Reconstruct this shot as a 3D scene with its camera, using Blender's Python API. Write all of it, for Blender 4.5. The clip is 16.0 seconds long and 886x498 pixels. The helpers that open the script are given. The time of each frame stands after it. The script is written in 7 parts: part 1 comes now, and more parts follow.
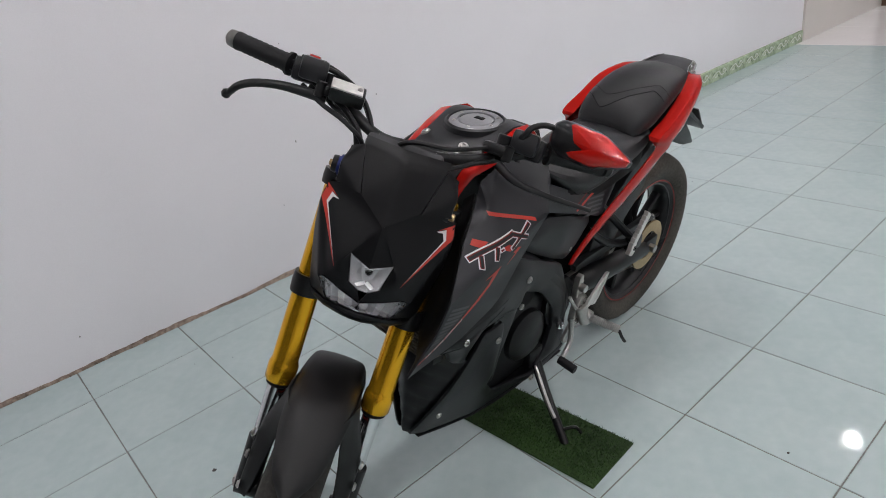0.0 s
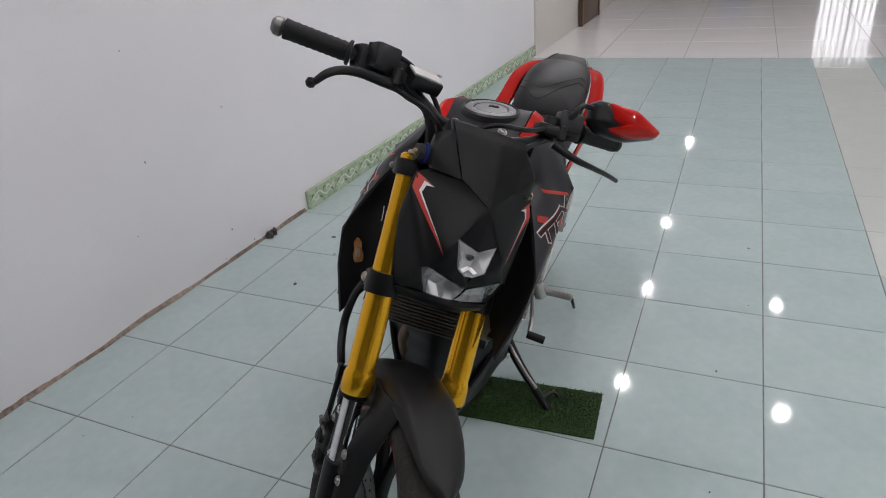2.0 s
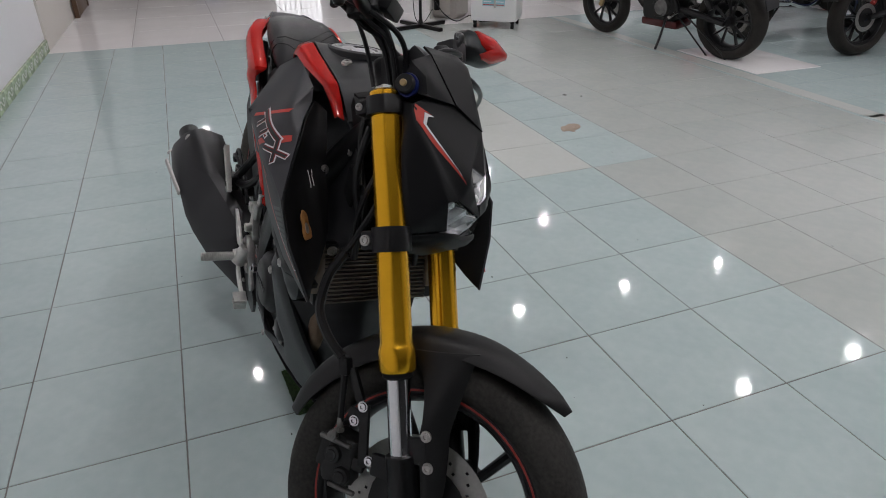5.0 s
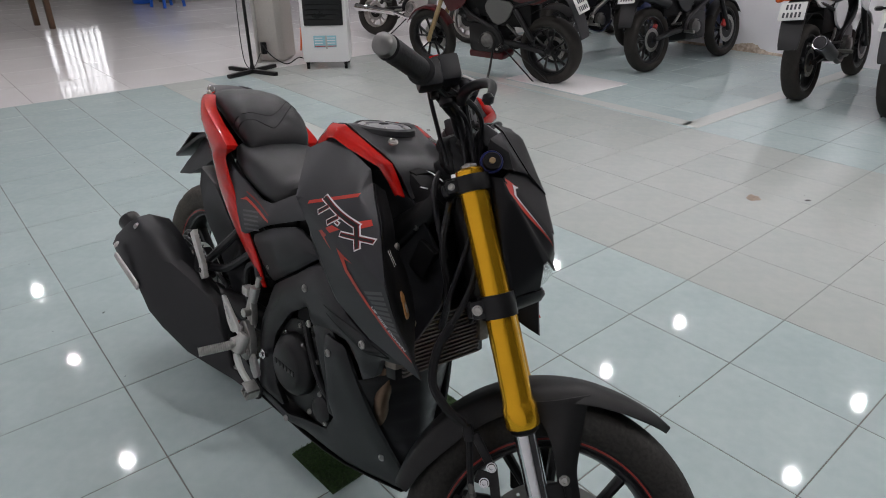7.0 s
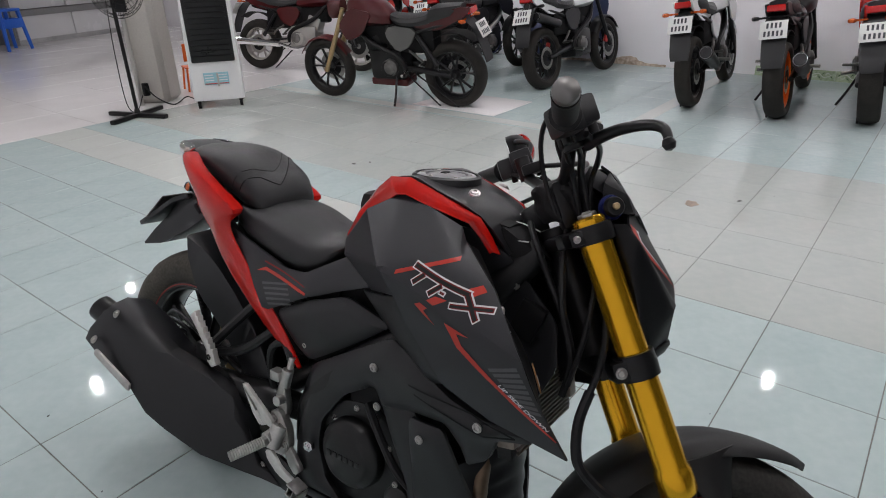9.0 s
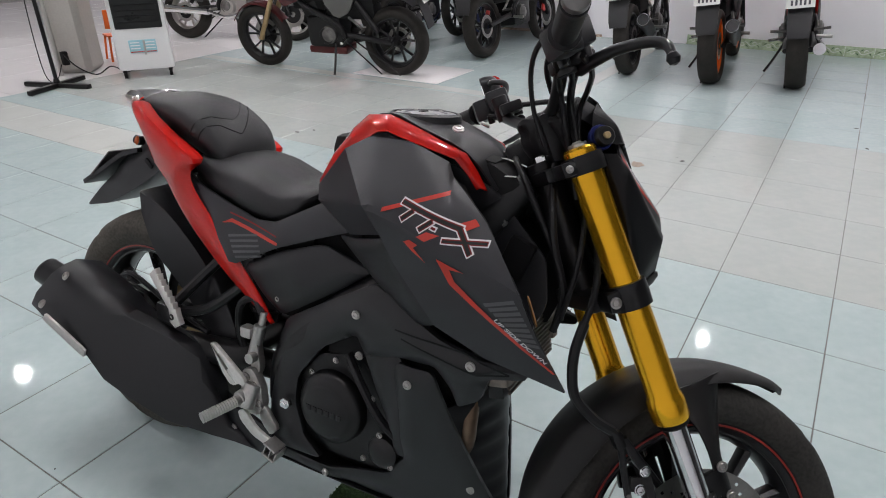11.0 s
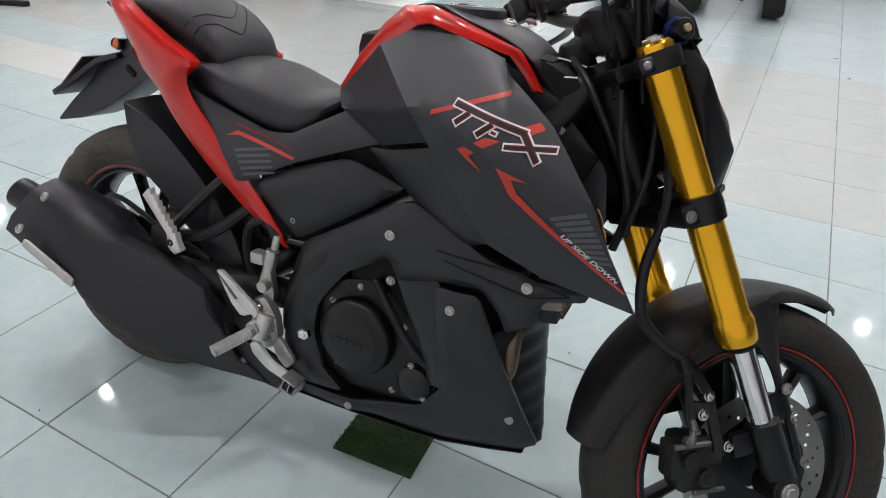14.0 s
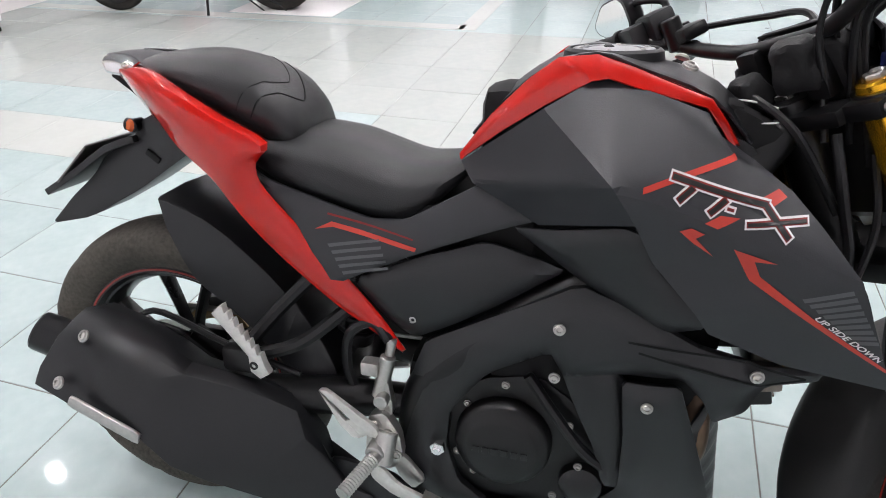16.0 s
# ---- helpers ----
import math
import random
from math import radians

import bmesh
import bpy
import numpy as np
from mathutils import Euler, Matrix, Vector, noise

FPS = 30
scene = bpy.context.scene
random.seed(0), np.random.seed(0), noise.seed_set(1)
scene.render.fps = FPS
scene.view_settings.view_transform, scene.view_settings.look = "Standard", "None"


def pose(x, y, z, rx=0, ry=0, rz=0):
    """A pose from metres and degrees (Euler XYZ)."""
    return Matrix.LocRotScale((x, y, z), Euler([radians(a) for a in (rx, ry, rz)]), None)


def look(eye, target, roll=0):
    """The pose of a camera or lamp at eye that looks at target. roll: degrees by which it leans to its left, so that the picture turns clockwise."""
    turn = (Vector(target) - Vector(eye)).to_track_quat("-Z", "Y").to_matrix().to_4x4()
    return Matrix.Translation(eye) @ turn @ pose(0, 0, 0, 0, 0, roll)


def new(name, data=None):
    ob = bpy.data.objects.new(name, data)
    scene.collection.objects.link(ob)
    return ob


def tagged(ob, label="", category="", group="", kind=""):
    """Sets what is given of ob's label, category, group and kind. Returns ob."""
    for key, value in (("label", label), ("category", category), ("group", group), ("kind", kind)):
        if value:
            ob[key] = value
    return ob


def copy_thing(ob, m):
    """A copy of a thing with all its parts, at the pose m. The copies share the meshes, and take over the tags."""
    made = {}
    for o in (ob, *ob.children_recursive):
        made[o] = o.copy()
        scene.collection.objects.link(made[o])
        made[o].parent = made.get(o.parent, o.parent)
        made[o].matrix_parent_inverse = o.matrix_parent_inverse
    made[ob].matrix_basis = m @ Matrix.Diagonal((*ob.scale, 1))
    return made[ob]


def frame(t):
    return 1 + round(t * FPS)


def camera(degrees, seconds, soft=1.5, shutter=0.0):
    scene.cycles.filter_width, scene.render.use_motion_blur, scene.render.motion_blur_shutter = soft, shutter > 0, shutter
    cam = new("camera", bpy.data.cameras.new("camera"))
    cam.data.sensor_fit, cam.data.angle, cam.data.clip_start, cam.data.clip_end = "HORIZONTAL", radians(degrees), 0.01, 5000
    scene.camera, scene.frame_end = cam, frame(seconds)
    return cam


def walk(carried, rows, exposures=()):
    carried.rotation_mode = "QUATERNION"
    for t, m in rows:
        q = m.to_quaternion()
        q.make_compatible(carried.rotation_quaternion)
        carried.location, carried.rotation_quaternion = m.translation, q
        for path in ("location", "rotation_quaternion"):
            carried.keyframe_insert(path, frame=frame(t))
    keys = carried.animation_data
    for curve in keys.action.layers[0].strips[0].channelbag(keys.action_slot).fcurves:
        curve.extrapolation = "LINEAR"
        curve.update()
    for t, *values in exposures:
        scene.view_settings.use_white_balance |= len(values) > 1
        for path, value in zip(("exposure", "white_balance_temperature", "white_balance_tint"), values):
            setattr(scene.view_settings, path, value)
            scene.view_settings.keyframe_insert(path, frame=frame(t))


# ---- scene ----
cam = camera(69.3, 16.0, soft=1.0)
PATH = [
    (0, (2.337, -0.915, 1.298), (0.903, 0.176, 0.431), -9.2),
    (0.5, (2.237, -1.101, 1.295), (0.938, 0.137, 0.412), -8.4),
    (1, (2.127, -1.199, 1.277), (0.961, 0.159, 0.384), -6.9),
    (1.5, (1.96, -1.239, 1.312), (0.94, 0.23, 0.416), -6.4),
    (2, (1.82, -1.35, 1.32), (1.043, 0.255, 0.413), -5.2),
    (2.5, (1.686, -1.454, 1.297), (1.184, 0.248, 0.375), -5.0),
    (3, (1.54, -1.437, 1.251), (1.256, 0.311, 0.32), -4.6),
    (3.5, (1.408, -1.38, 1.243), (1.345, 0.379, 0.294), -3.3),
    (4, (1.261, -1.39, 1.224), (1.491, 0.35, 0.266), -0.4),
    (4.2, (1.175, -1.407, 1.224), (1.527, 0.313, 0.266), 0.3),
    (6.3, (0.771, -1.185, 1.254), (1.712, 0.289, 0.284), -1.8),
    (6.5, (0.703, -1.169, 1.285), (1.724, 0.267, 0.34), -1.3),
    (7, (0.536, -1.127, 1.327), (1.679, 0.242, 0.422), -0.4),
    (7.5, (0.455, -1.039, 1.331), (1.639, 0.316, 0.458), -1.1),
    (8, (0.449, -0.897, 1.344), (1.671, 0.439, 0.495), -2.3),
    (8.5, (0.423, -0.814, 1.345), (1.721, 0.449, 0.497), -2.1),
    (9, (0.373, -0.728, 1.335), (1.791, 0.397, 0.486), -1.7),
    (9.2, (0.362, -0.705, 1.323), (1.818, 0.367, 0.469), -1.3),
    (11.3, (0.32, -0.65, 1.243), (1.825, 0.288, 0.317), -0.5),
    (11.5, (0.318, -0.646, 1.234), (1.816, 0.287, 0.292), -0.5),
    (12, (0.317, -0.649, 1.236), (1.819, 0.251, 0.27), 0.5),
    (12.5, (0.345, -0.679, 1.24), (1.87, 0.162, 0.257), 1.7),
    (13, (0.345, -0.65, 1.222), (1.872, 0.151, 0.209), 1.4),
    (13.5, (0.314, -0.569, 1.191), (1.821, 0.213, 0.134), 0.9),
    (14, (0.314, -0.487, 1.17), (1.807, 0.295, 0.091), 1.4),
    (14.5, (0.35, -0.376, 1.176), (1.837, 0.402, 0.088), 2.0),
    (15, (0.403, -0.28, 1.181), (1.891, 0.491, 0.089), 1.5),
    (15.5, (0.405, -0.171, 1.179), (1.923, 0.523, 0.077), 0.1),
    (16, (0.385, -0.044, 1.2), (1.97, 0.486, 0.101), -1.9),
]
walk(cam, [(t, look(eye, target, roll)) for t, eye, target, roll in PATH],
     exposures=((0, 0.05), (0.5, -0.04), (1.5, -0.08), (3.5, -0.28), (4.2, -0.28), (7, -0.1), (9, 0.05), (11.5, 0.3), (13, 0.35), (14, 0.55), (16, 0.85)))

# ---- light: rows of round ceiling lamps, and daylight in the far window ----
world = bpy.data.worlds.new("world")
scene.world = world
world.use_nodes = True
world.node_tree.nodes["Background"].inputs[0].default_value = (0.75, 0.85, 1.0, 1)
world.node_tree.nodes["Background"].inputs[1].default_value = 0.4
LAMP_POWER = 680.0
CEILING = 3.0


# ---- materials ----
def material(name, base, rough=0.5, metal=0.0, coat=0.0, vary=0.15, grain=60.0, bump=0.0, patchy=3.0, spec=0.5,
             rough_vary=0.1, tint=None, random_vary=0.0):
    """A procedural surface: base colour with fine grain and broad patches, roughness that wanders, fine relief."""
    m = bpy.data.materials.new(name)
    m.use_nodes = True
    t = m.node_tree
    b = t.nodes["Principled BSDF"]
    b.inputs["Metallic"].default_value = metal
    b.inputs["Coat Weight"].default_value = coat
    b.inputs["Coat Roughness"].default_value = 0.05
    b.inputs["Specular IOR Level"].default_value = spec
    co = t.nodes.new("ShaderNodeTexCoord")
    fine, broad = t.nodes.new("ShaderNodeTexNoise"), t.nodes.new("ShaderNodeTexNoise")
    fine.inputs["Scale"].default_value, fine.inputs["Detail"].default_value = grain, 3
    broad.inputs["Scale"].default_value, broad.inputs["Detail"].default_value = patchy, 5
    for n in (fine, broad):
        t.links.new(co.outputs["Object"], n.inputs["Vector"])
    add = t.nodes.new("ShaderNodeMath")
    add.operation = "ADD"
    t.links.new(fine.outputs["Fac"], add.inputs[0])
    t.links.new(broad.outputs["Fac"], add.inputs[1])
    fac = add.outputs[0]
    if random_vary:
        info = t.nodes.new("ShaderNodeObjectInfo")
        mul = t.nodes.new("ShaderNodeMath")
        mul.operation = "MULTIPLY_ADD"
        mul.inputs[1].default_value = random_vary
        t.links.new(info.outputs["Random"], mul.inputs[0])
        t.links.new(fac, mul.inputs[2])
        fac = mul.outputs[0]
    ramp = t.nodes.new("ShaderNodeMapRange")
    ramp.inputs["From Min"].default_value, ramp.inputs["From Max"].default_value = 0.6, 1.4 + random_vary
    t.links.new(fac, ramp.inputs["Value"])
    mix = t.nodes.new("ShaderNodeMix")
    mix.data_type = "RGBA"
    low = [max(0.0, c * (1 - vary)) for c in base]
    high = [min(1.0, c * (1 + vary)) for c in (tint or base)]
    mix.inputs["A"].default_value, mix.inputs["B"].default_value = (*low, 1), (*high, 1)
    t.links.new(ramp.outputs["Result"], mix.inputs["Factor"])
    t.links.new(mix.outputs["Result"], b.inputs["Base Color"])
    r = t.nodes.new("ShaderNodeMapRange")
    r.inputs["To Min"].default_value, r.inputs["To Max"].default_value = max(0.02, rough - rough_vary), min(1, rough + rough_vary)
    t.links.new(broad.outputs["Fac"], r.inputs["Value"])
    t.links.new(r.outputs["Result"], b.inputs["Roughness"])
    if bump:
        bu = t.nodes.new("ShaderNodeBump")
        bu.inputs["Strength"].default_value, bu.inputs["Distance"].default_value = bump, 0.002
        t.links.new(fine.outputs["Fac"], bu.inputs["Height"])
        t.links.new(bu.outputs["Normal"], b.inputs["Normal"])
    return m


def glowing(name, colour, strength):
    m = bpy.data.materials.new(name)
    m.use_nodes = True
    b = m.node_tree.nodes["Principled BSDF"]
    b.inputs["Base Color"].default_value = (0.8, 0.8, 0.8, 1)
    b.inputs["Emission Color"].default_value = (*colour, 1)
    b.inputs["Emission Strength"].default_value = strength
    return m


def clear_glass(name, tint=(1, 1, 1), rough=0.03):
    m = bpy.data.materials.new(name)
    m.use_nodes = True
    b = m.node_tree.nodes["Principled BSDF"]
    b.inputs["Base Color"].default_value = (*tint, 1)
    b.inputs["Transmission Weight"].default_value = 1.0
    b.inputs["Roughness"].default_value = rough
    b.inputs["IOR"].default_value = 1.45
    return m


WALL = material("wall_paint", (0.865, 0.85, 0.875), 0.55, vary=0.03, grain=240, bump=0.06, patchy=1.6)
BEIGE_WALL = material("beige_wall", (0.66, 0.63, 0.59), 0.5, vary=0.05, grain=90, bump=0.05, patchy=2)
# shade put into an unseen wall's colour, to keep reflections dim
SHADE_WALL = material("darkened_end_wall", (0.07, 0.07, 0.072), 0.6, vary=0.1, grain=60)
DARK_WALL = material("dark_grey_wall", (0.22, 0.22, 0.225), 0.5, vary=0.1, grain=60)
# ceiling is out of view: dark colour holds down its bounce and reflections
CEIL = material("darkened_ceiling", (0.24, 0.24, 0.245), 0.7, vary=0.06)
GROUT = material("grout", (0.19, 0.185, 0.17), 0.85, vary=0.45, grain=40, bump=0.3)
TILE = material("pale_green_tile", (0.435, 0.535, 0.535), 0.05, vary=0.05, grain=26, patchy=5, rough_vary=0.03, tint=(0.49, 0.57, 0.562), random_vary=0.25, spec=0.34)
CREAM = material("cream_tile", (0.575, 0.60, 0.57), 0.08, vary=0.04, grain=26, patchy=5, rough_vary=0.04, random_vary=0.2, spec=0.4)
SAND = material("sand_tile", (0.45, 0.495, 0.475), 0.09, vary=0.04, grain=20, patchy=4, rough_vary=0.04, tint=(0.495, 0.518, 0.49), random_vary=0.2, spec=0.4)
GRANITE = material("pale_granite", (0.80, 0.785, 0.78), 0.09, vary=0.06, grain=45, patchy=3, rough_vary=0.05, random_vary=0.2)
DIRT = material("dirty_plaster_edge", (0.15, 0.10, 0.075), 0.95, vary=0.6, grain=55, bump=0.6, tint=(0.34, 0.27, 0.22))
SKIRT = material("green_marbled_border", (0.33, 0.43, 0.27), 0.22, vary=0.3, grain=38, patchy=9, tint=(0.44, 0.52, 0.37))
SCROLL = material("border_scroll", (0.62, 0.66, 0.58), 0.3, vary=0.15, grain=60)
SCROLL_DARK = material("border_leaf", (0.06, 0.12, 0.05), 0.3, vary=0.2, grain=60)
GRASS = material("artificial_grass", (0.013, 0.040, 0.007), 0.75, vary=0.5, grain=120, bump=0.5, tint=(0.028, 0.066, 0.012))
PILLAR = material("pillar_paint", (0.42, 0.40, 0.37), 0.5, vary=0.08, grain=60, bump=0.05)
STAIN = material("dried_stain", (0.29, 0.225, 0.165), 0.5, vary=0.4, grain=60)
FLECK = material("dark_dirt_speck", (0.055, 0.052, 0.05), 0.8, vary=0.4, grain=200)

RUST = material("damp_plaster", (0.36, 0.24, 0.17), 0.8, vary=0.4, grain=30, tint=(0.58, 0.50, 0.42), bump=0.4)
MATTE = material("matte_black_plastic", (0.0070, 0.0074, 0.0092), 0.42, vary=0.25, grain=420, bump=0.10, patchy=6, rough_vary=0.08, spec=0.50)
GREYP = material("graphite_matte_plastic", (0.0115, 0.0120, 0.0155), 0.46, vary=0.18, grain=500, bump=0.08, patchy=4, rough_vary=0.06, spec=0.58)
COWLING = material("deep_black_cowl_plastic", (0.0036, 0.0037, 0.0044), 0.44, vary=0.22, grain=460, bump=0.08, patchy=5, rough_vary=0.08, spec=0.26)
BLACK = material("black_coated_metal", (0.0045, 0.0045, 0.0052), 0.36, metal=0.0, vary=0.3, grain=150, bump=0.08, spec=0.36)
CAST_BLACK = material("dusty_black_casting", (0.011, 0.011, 0.0115), 0.55, vary=0.5, grain=90, bump=0.3, spec=0.4)
DARK = material("dark_recess_plastic", (0.005, 0.005, 0.0055), 0.6, vary=0.2, grain=200, spec=0.2)
GUARD = material("matte_mudguard_plastic", (0.0080, 0.0079, 0.0083), 0.48, vary=0.25, grain=460, bump=0.08, patchy=5, rough_vary=0.09, spec=0.35)
SATIN = material("satin_black", (0.010, 0.010, 0.011), 0.30, vary=0.15, grain=300, spec=0.35)
RED = material("gloss_red_paint", (0.47, 0.0085, 0.005), 0.4, coat=1.0, vary=0.08, grain=700, rough_vary=0.05, spec=0.03)
DECAL_RED = material("red_decal", (0.50, 0.035, 0.02), 0.4, vary=0.06, grain=300)
STRIPE_RED = material("dull_red_stripe", (0.30, 0.022, 0.016), 0.45, vary=0.15, grain=120)
DECAL_WHITE = material("white_decal", (0.72, 0.70, 0.70), 0.4, vary=0.04, grain=300)
DECAL_GREY = material("grey_decal", (0.075, 0.078, 0.082), 0.45, vary=0.08, grain=300)
DECAL_DARK = material("dark_red_decal", (0.20, 0.012, 0.010), 0.42, vary=0.2, grain=60, spec=0.3)
DECAL_BLACK = material("black_decal", (0.007, 0.006, 0.006), 0.42, vary=0.2, grain=60, spec=0.4)
GOLD = material("gold_anodised", (0.86, 0.45, 0.022), 0.21, metal=0.85, vary=0.03, grain=120, rough_vary=0.02)
CAP_GREY = material("dull_cap_alloy", (0.30, 0.30, 0.31), 0.42, metal=0.6, vary=0.1, grain=200)
CHROME = material("chrome", (0.75, 0.75, 0.76), 0.10, metal=1.0, vary=0.04, grain=80, rough_vary=0.04)
ALLOY = material("cast_alloy", (0.50, 0.49, 0.47), 0.36, metal=0.9, vary=0.12, grain=160, bump=0.1)
WHITE_ALLOY = material("bright_cast_alloy", (0.66, 0.65, 0.62), 0.42, metal=0.55, vary=0.12, grain=120, bump=0.1)
STEEL = material("brushed_steel", (0.48, 0.46, 0.44), 0.3, metal=1.0, vary=0.12, grain=240)
TYRE = material("tyre_rubber", (0.014, 0.013, 0.0125), 0.7, vary=0.3, grain=160, bump=0.2, patchy=10, tint=(0.026, 0.023, 0.020), spec=0.25)
DUSTY = material("dusty_rubber", (0.0185, 0.0177, 0.0165), 0.75, vary=0.4, grain=140, bump=0.25, patchy=7, tint=(0.032, 0.030, 0.027), spec=0.3)
DRY_RUBBER = material("dry_brownish_rubber", (0.040, 0.036, 0.031), 0.78, vary=0.4, grain=140, bump=0.25, patchy=7, tint=(0.070, 0.063, 0.053), spec=0.3)
GRIP = material("grip_rubber", (0.010, 0.010, 0.011), 0.6, vary=0.2, grain=260, bump=0.3, spec=0.3)
SEAT = material("seat_vinyl", (0.0095, 0.0096, 0.0110), 0.43, vary=0.16, grain=700, bump=0.25, patchy=8, spec=0.50)
HEADER = material("heat_stained_pipe", (0.19, 0.13, 0.09), 0.45, metal=0.8, vary=0.3, grain=40)
LENS = clear_glass("lamp_lens")
MIRRORED = material("lamp_reflector", (0.85, 0.85, 0.86), 0.06, metal=1.0, vary=0.02)
BLUE = material("blue_anodised_knob", (0.015, 0.025, 0.14), 0.35, metal=0.4, vary=0.15)
AMBER = material("amber_lens", (0.55, 0.10, 0.02), 0.25, vary=0.1)
TAIL_RED = material("red_tail_lens", (0.45, 0.012, 0.012), 0.18, vary=0.1, coat=0.6)
FINS = material("dusty_radiator_fins", (0.15, 0.13, 0.112), 0.55, metal=0.2, vary=0.3, grain=90)
DULL_TANK = material("dull_beige_alloy", (0.20, 0.172, 0.146), 0.5, metal=0.2, vary=0.3, grain=90)
BOWL = material("bright_lamp_bowl", (0.66, 0.66, 0.68), 0.25, metal=0.7, vary=0.03, grain=70)
VENT = material("dull_grey_vent", (0.10, 0.10, 0.095), 0.5, vary=0.2, grain=200)
SCUFFED = material("scuffed_dark_metal", (0.16, 0.155, 0.15), 0.38, metal=0.8, vary=0.5, grain=30, bump=0.1)
GILT = material("gilt_sticker", (0.40, 0.19, 0.065), 0.45, metal=0.15, vary=0.3, grain=90)
WHITE_P = material("white_plastic", (0.78, 0.78, 0.78), 0.35, vary=0.03, grain=90)
WHITE_PAINT = material("white_gloss_paint", (0.74, 0.74, 0.75), 0.25, coat=0.6, vary=0.03)
MAROON = material("maroon_gloss_paint", (0.060, 0.0035, 0.005), 0.3, coat=0.7, vary=0.1, spec=0.15)
ORANGE = material("orange_paint", (0.75, 0.13, 0.01), 0.35, vary=0.06)
BLUE_P = material("blue_plastic", (0.02, 0.13, 0.62), 0.38, vary=0.06, grain=60)
BLUE_COVER = material("blue_cover_sheet", (0.012, 0.022, 0.075), 0.5, vary=0.2, grain=20, bump=0.2)
RED_CLOTH = material("red_sheet_metal", (0.40, 0.03, 0.025), 0.4, vary=0.15)
PLATE_W = material("plate_enamel", (0.66, 0.66, 0.64), 0.35, vary=0.04)
PLATE_INK = material("plate_ink", (0.05, 0.05, 0.06), 0.5)
STICKER_BLUE = material("pale_blue_sticker", (0.30, 0.55, 0.62), 0.35, vary=0.1)
WOOD_DARK = material("dark_wood", (0.10, 0.055, 0.03), 0.4, vary=0.3, grain=20)
PINK = material("pink_wall", (0.55, 0.30, 0.29), 0.5, vary=0.08)
CABLE = material("cable_sheath", (0.008, 0.008, 0.009), 0.4, vary=0.1, spec=0.3)
TIE = material("white_cable_tie", (0.7, 0.7, 0.68), 0.4)
BRASS = material("worn_brass", (0.45, 0.33, 0.18), 0.4, metal=0.8, vary=0.2)
STONE = material("speckled_counter", (0.45, 0.45, 0.45), 0.3, vary=0.25, grain=80)


# ---- shaping tools ----
def catmull(pts, steps):
    """A smooth line through the points."""
    p = [Vector(q) for q in pts]
    if len(p) < 3 or steps < 2:
        return p
    out = []
    for i in range(len(p) - 1):
        a, b, c, d = p[max(i - 1, 0)], p[i], p[i + 1], p[min(i + 2, len(p) - 1)]
        for k in range(steps):
            t = k / steps
            out.append(0.5 * ((2 * b) + (c - a) * t + (2 * a - 5 * b + 4 * c - d) * t * t + (3 * b - a - 3 * c + d) * t ** 3))
    out.append(p[-1])
    return out


def merge(*bms):
    """Several pieces of one part in one mesh."""
    out = bmesh.new()
    for b in bms:
        me = bpy.data.meshes.new("tmp")
        b.to_mesh(me)
        b.free()
        out.from_mesh(me)
        bpy.data.meshes.remove(me)
    return out


def sweep(rings, caps=True, closed=False):
    """Quads between equal rings of points."""
    bm = bmesh.new()
    vs = [[bm.verts.new(p) for p in ring] for ring in rings]
    n = len(vs[0])
    pairs = list(zip(vs, vs[1:])) + ([(vs[-1], vs[0])] if closed else [])
    for a, b in pairs:
        for i in range(n):
            bm.faces.new((a[i], a[(i + 1) % n], b[(i + 1) % n], b[i]))
    if caps and not closed:
        bm.faces.new(vs[0][::-1])
        bm.faces.new(vs[-1])
    bmesh.ops.recalc_face_normals(bm, faces=bm.faces)
    return bm


def tube(pts, r, n=10, steps=6):
    """A round bar along a smooth line; r is one radius or one for each point."""
    line = catmull(pts, steps)
    radii = [r] * len(line) if isinstance(r, (int, float)) else np.interp(np.linspace(0, 1, len(line)), np.linspace(0, 1, len(r)), r).tolist()
    rings, side = [], None
    for i, p in enumerate(line):
        d = (line[min(i + 1, len(line) - 1)] - line[max(i - 1, 0)]).normalized()
        if side is None:
            side = d.orthogonal().normalized()
        side = (side - d * side.dot(d)).normalized()
        up = d.cross(side)
        rings.append([p + radii[i] * (math.cos(a) * side + math.sin(a) * up) for a in [2 * math.pi * k / n for k in range(n)]])
    return sweep(rings)


def lathe(profile, n=32, centre=(0, 0, 0), axis=(0, 1, 0), ring=False):
    """A turned body: (radius, way along the axis) from end to end; ring closes the profile on itself."""
    ax = Vector(axis).normalized()
    u = ax.orthogonal().normalized()
    v = ax.cross(u)
    c = Vector(centre)
    bm = bmesh.new()
    vs = []
    for k in range(n):
        a = 2 * math.pi * k / n
        d = math.cos(a) * u + math.sin(a) * v
        vs.append([bm.verts.new(c + ax * h + d * max(r, 1e-4)) for r, h in profile])
    m = len(profile)
    for k in range(n):
        a, b = vs[k], vs[(k + 1) % n]
        for i in range(m if ring else m - 1):
            j = (i + 1) % m
            bm.faces.new((a[i], a[j], b[j], b[i]))
    if not ring:
        if profile[0][0] > 2e-4:
            bm.faces.new([w[0] for w in vs])
        if profile[-1][0] > 2e-4:
            bm.faces.new([w[-1] for w in vs])
    bmesh.ops.remove_doubles(bm, verts=bm.verts, dist=1e-5)
    bmesh.ops.recalc_face_normals(bm, faces=bm.faces)
    return bm


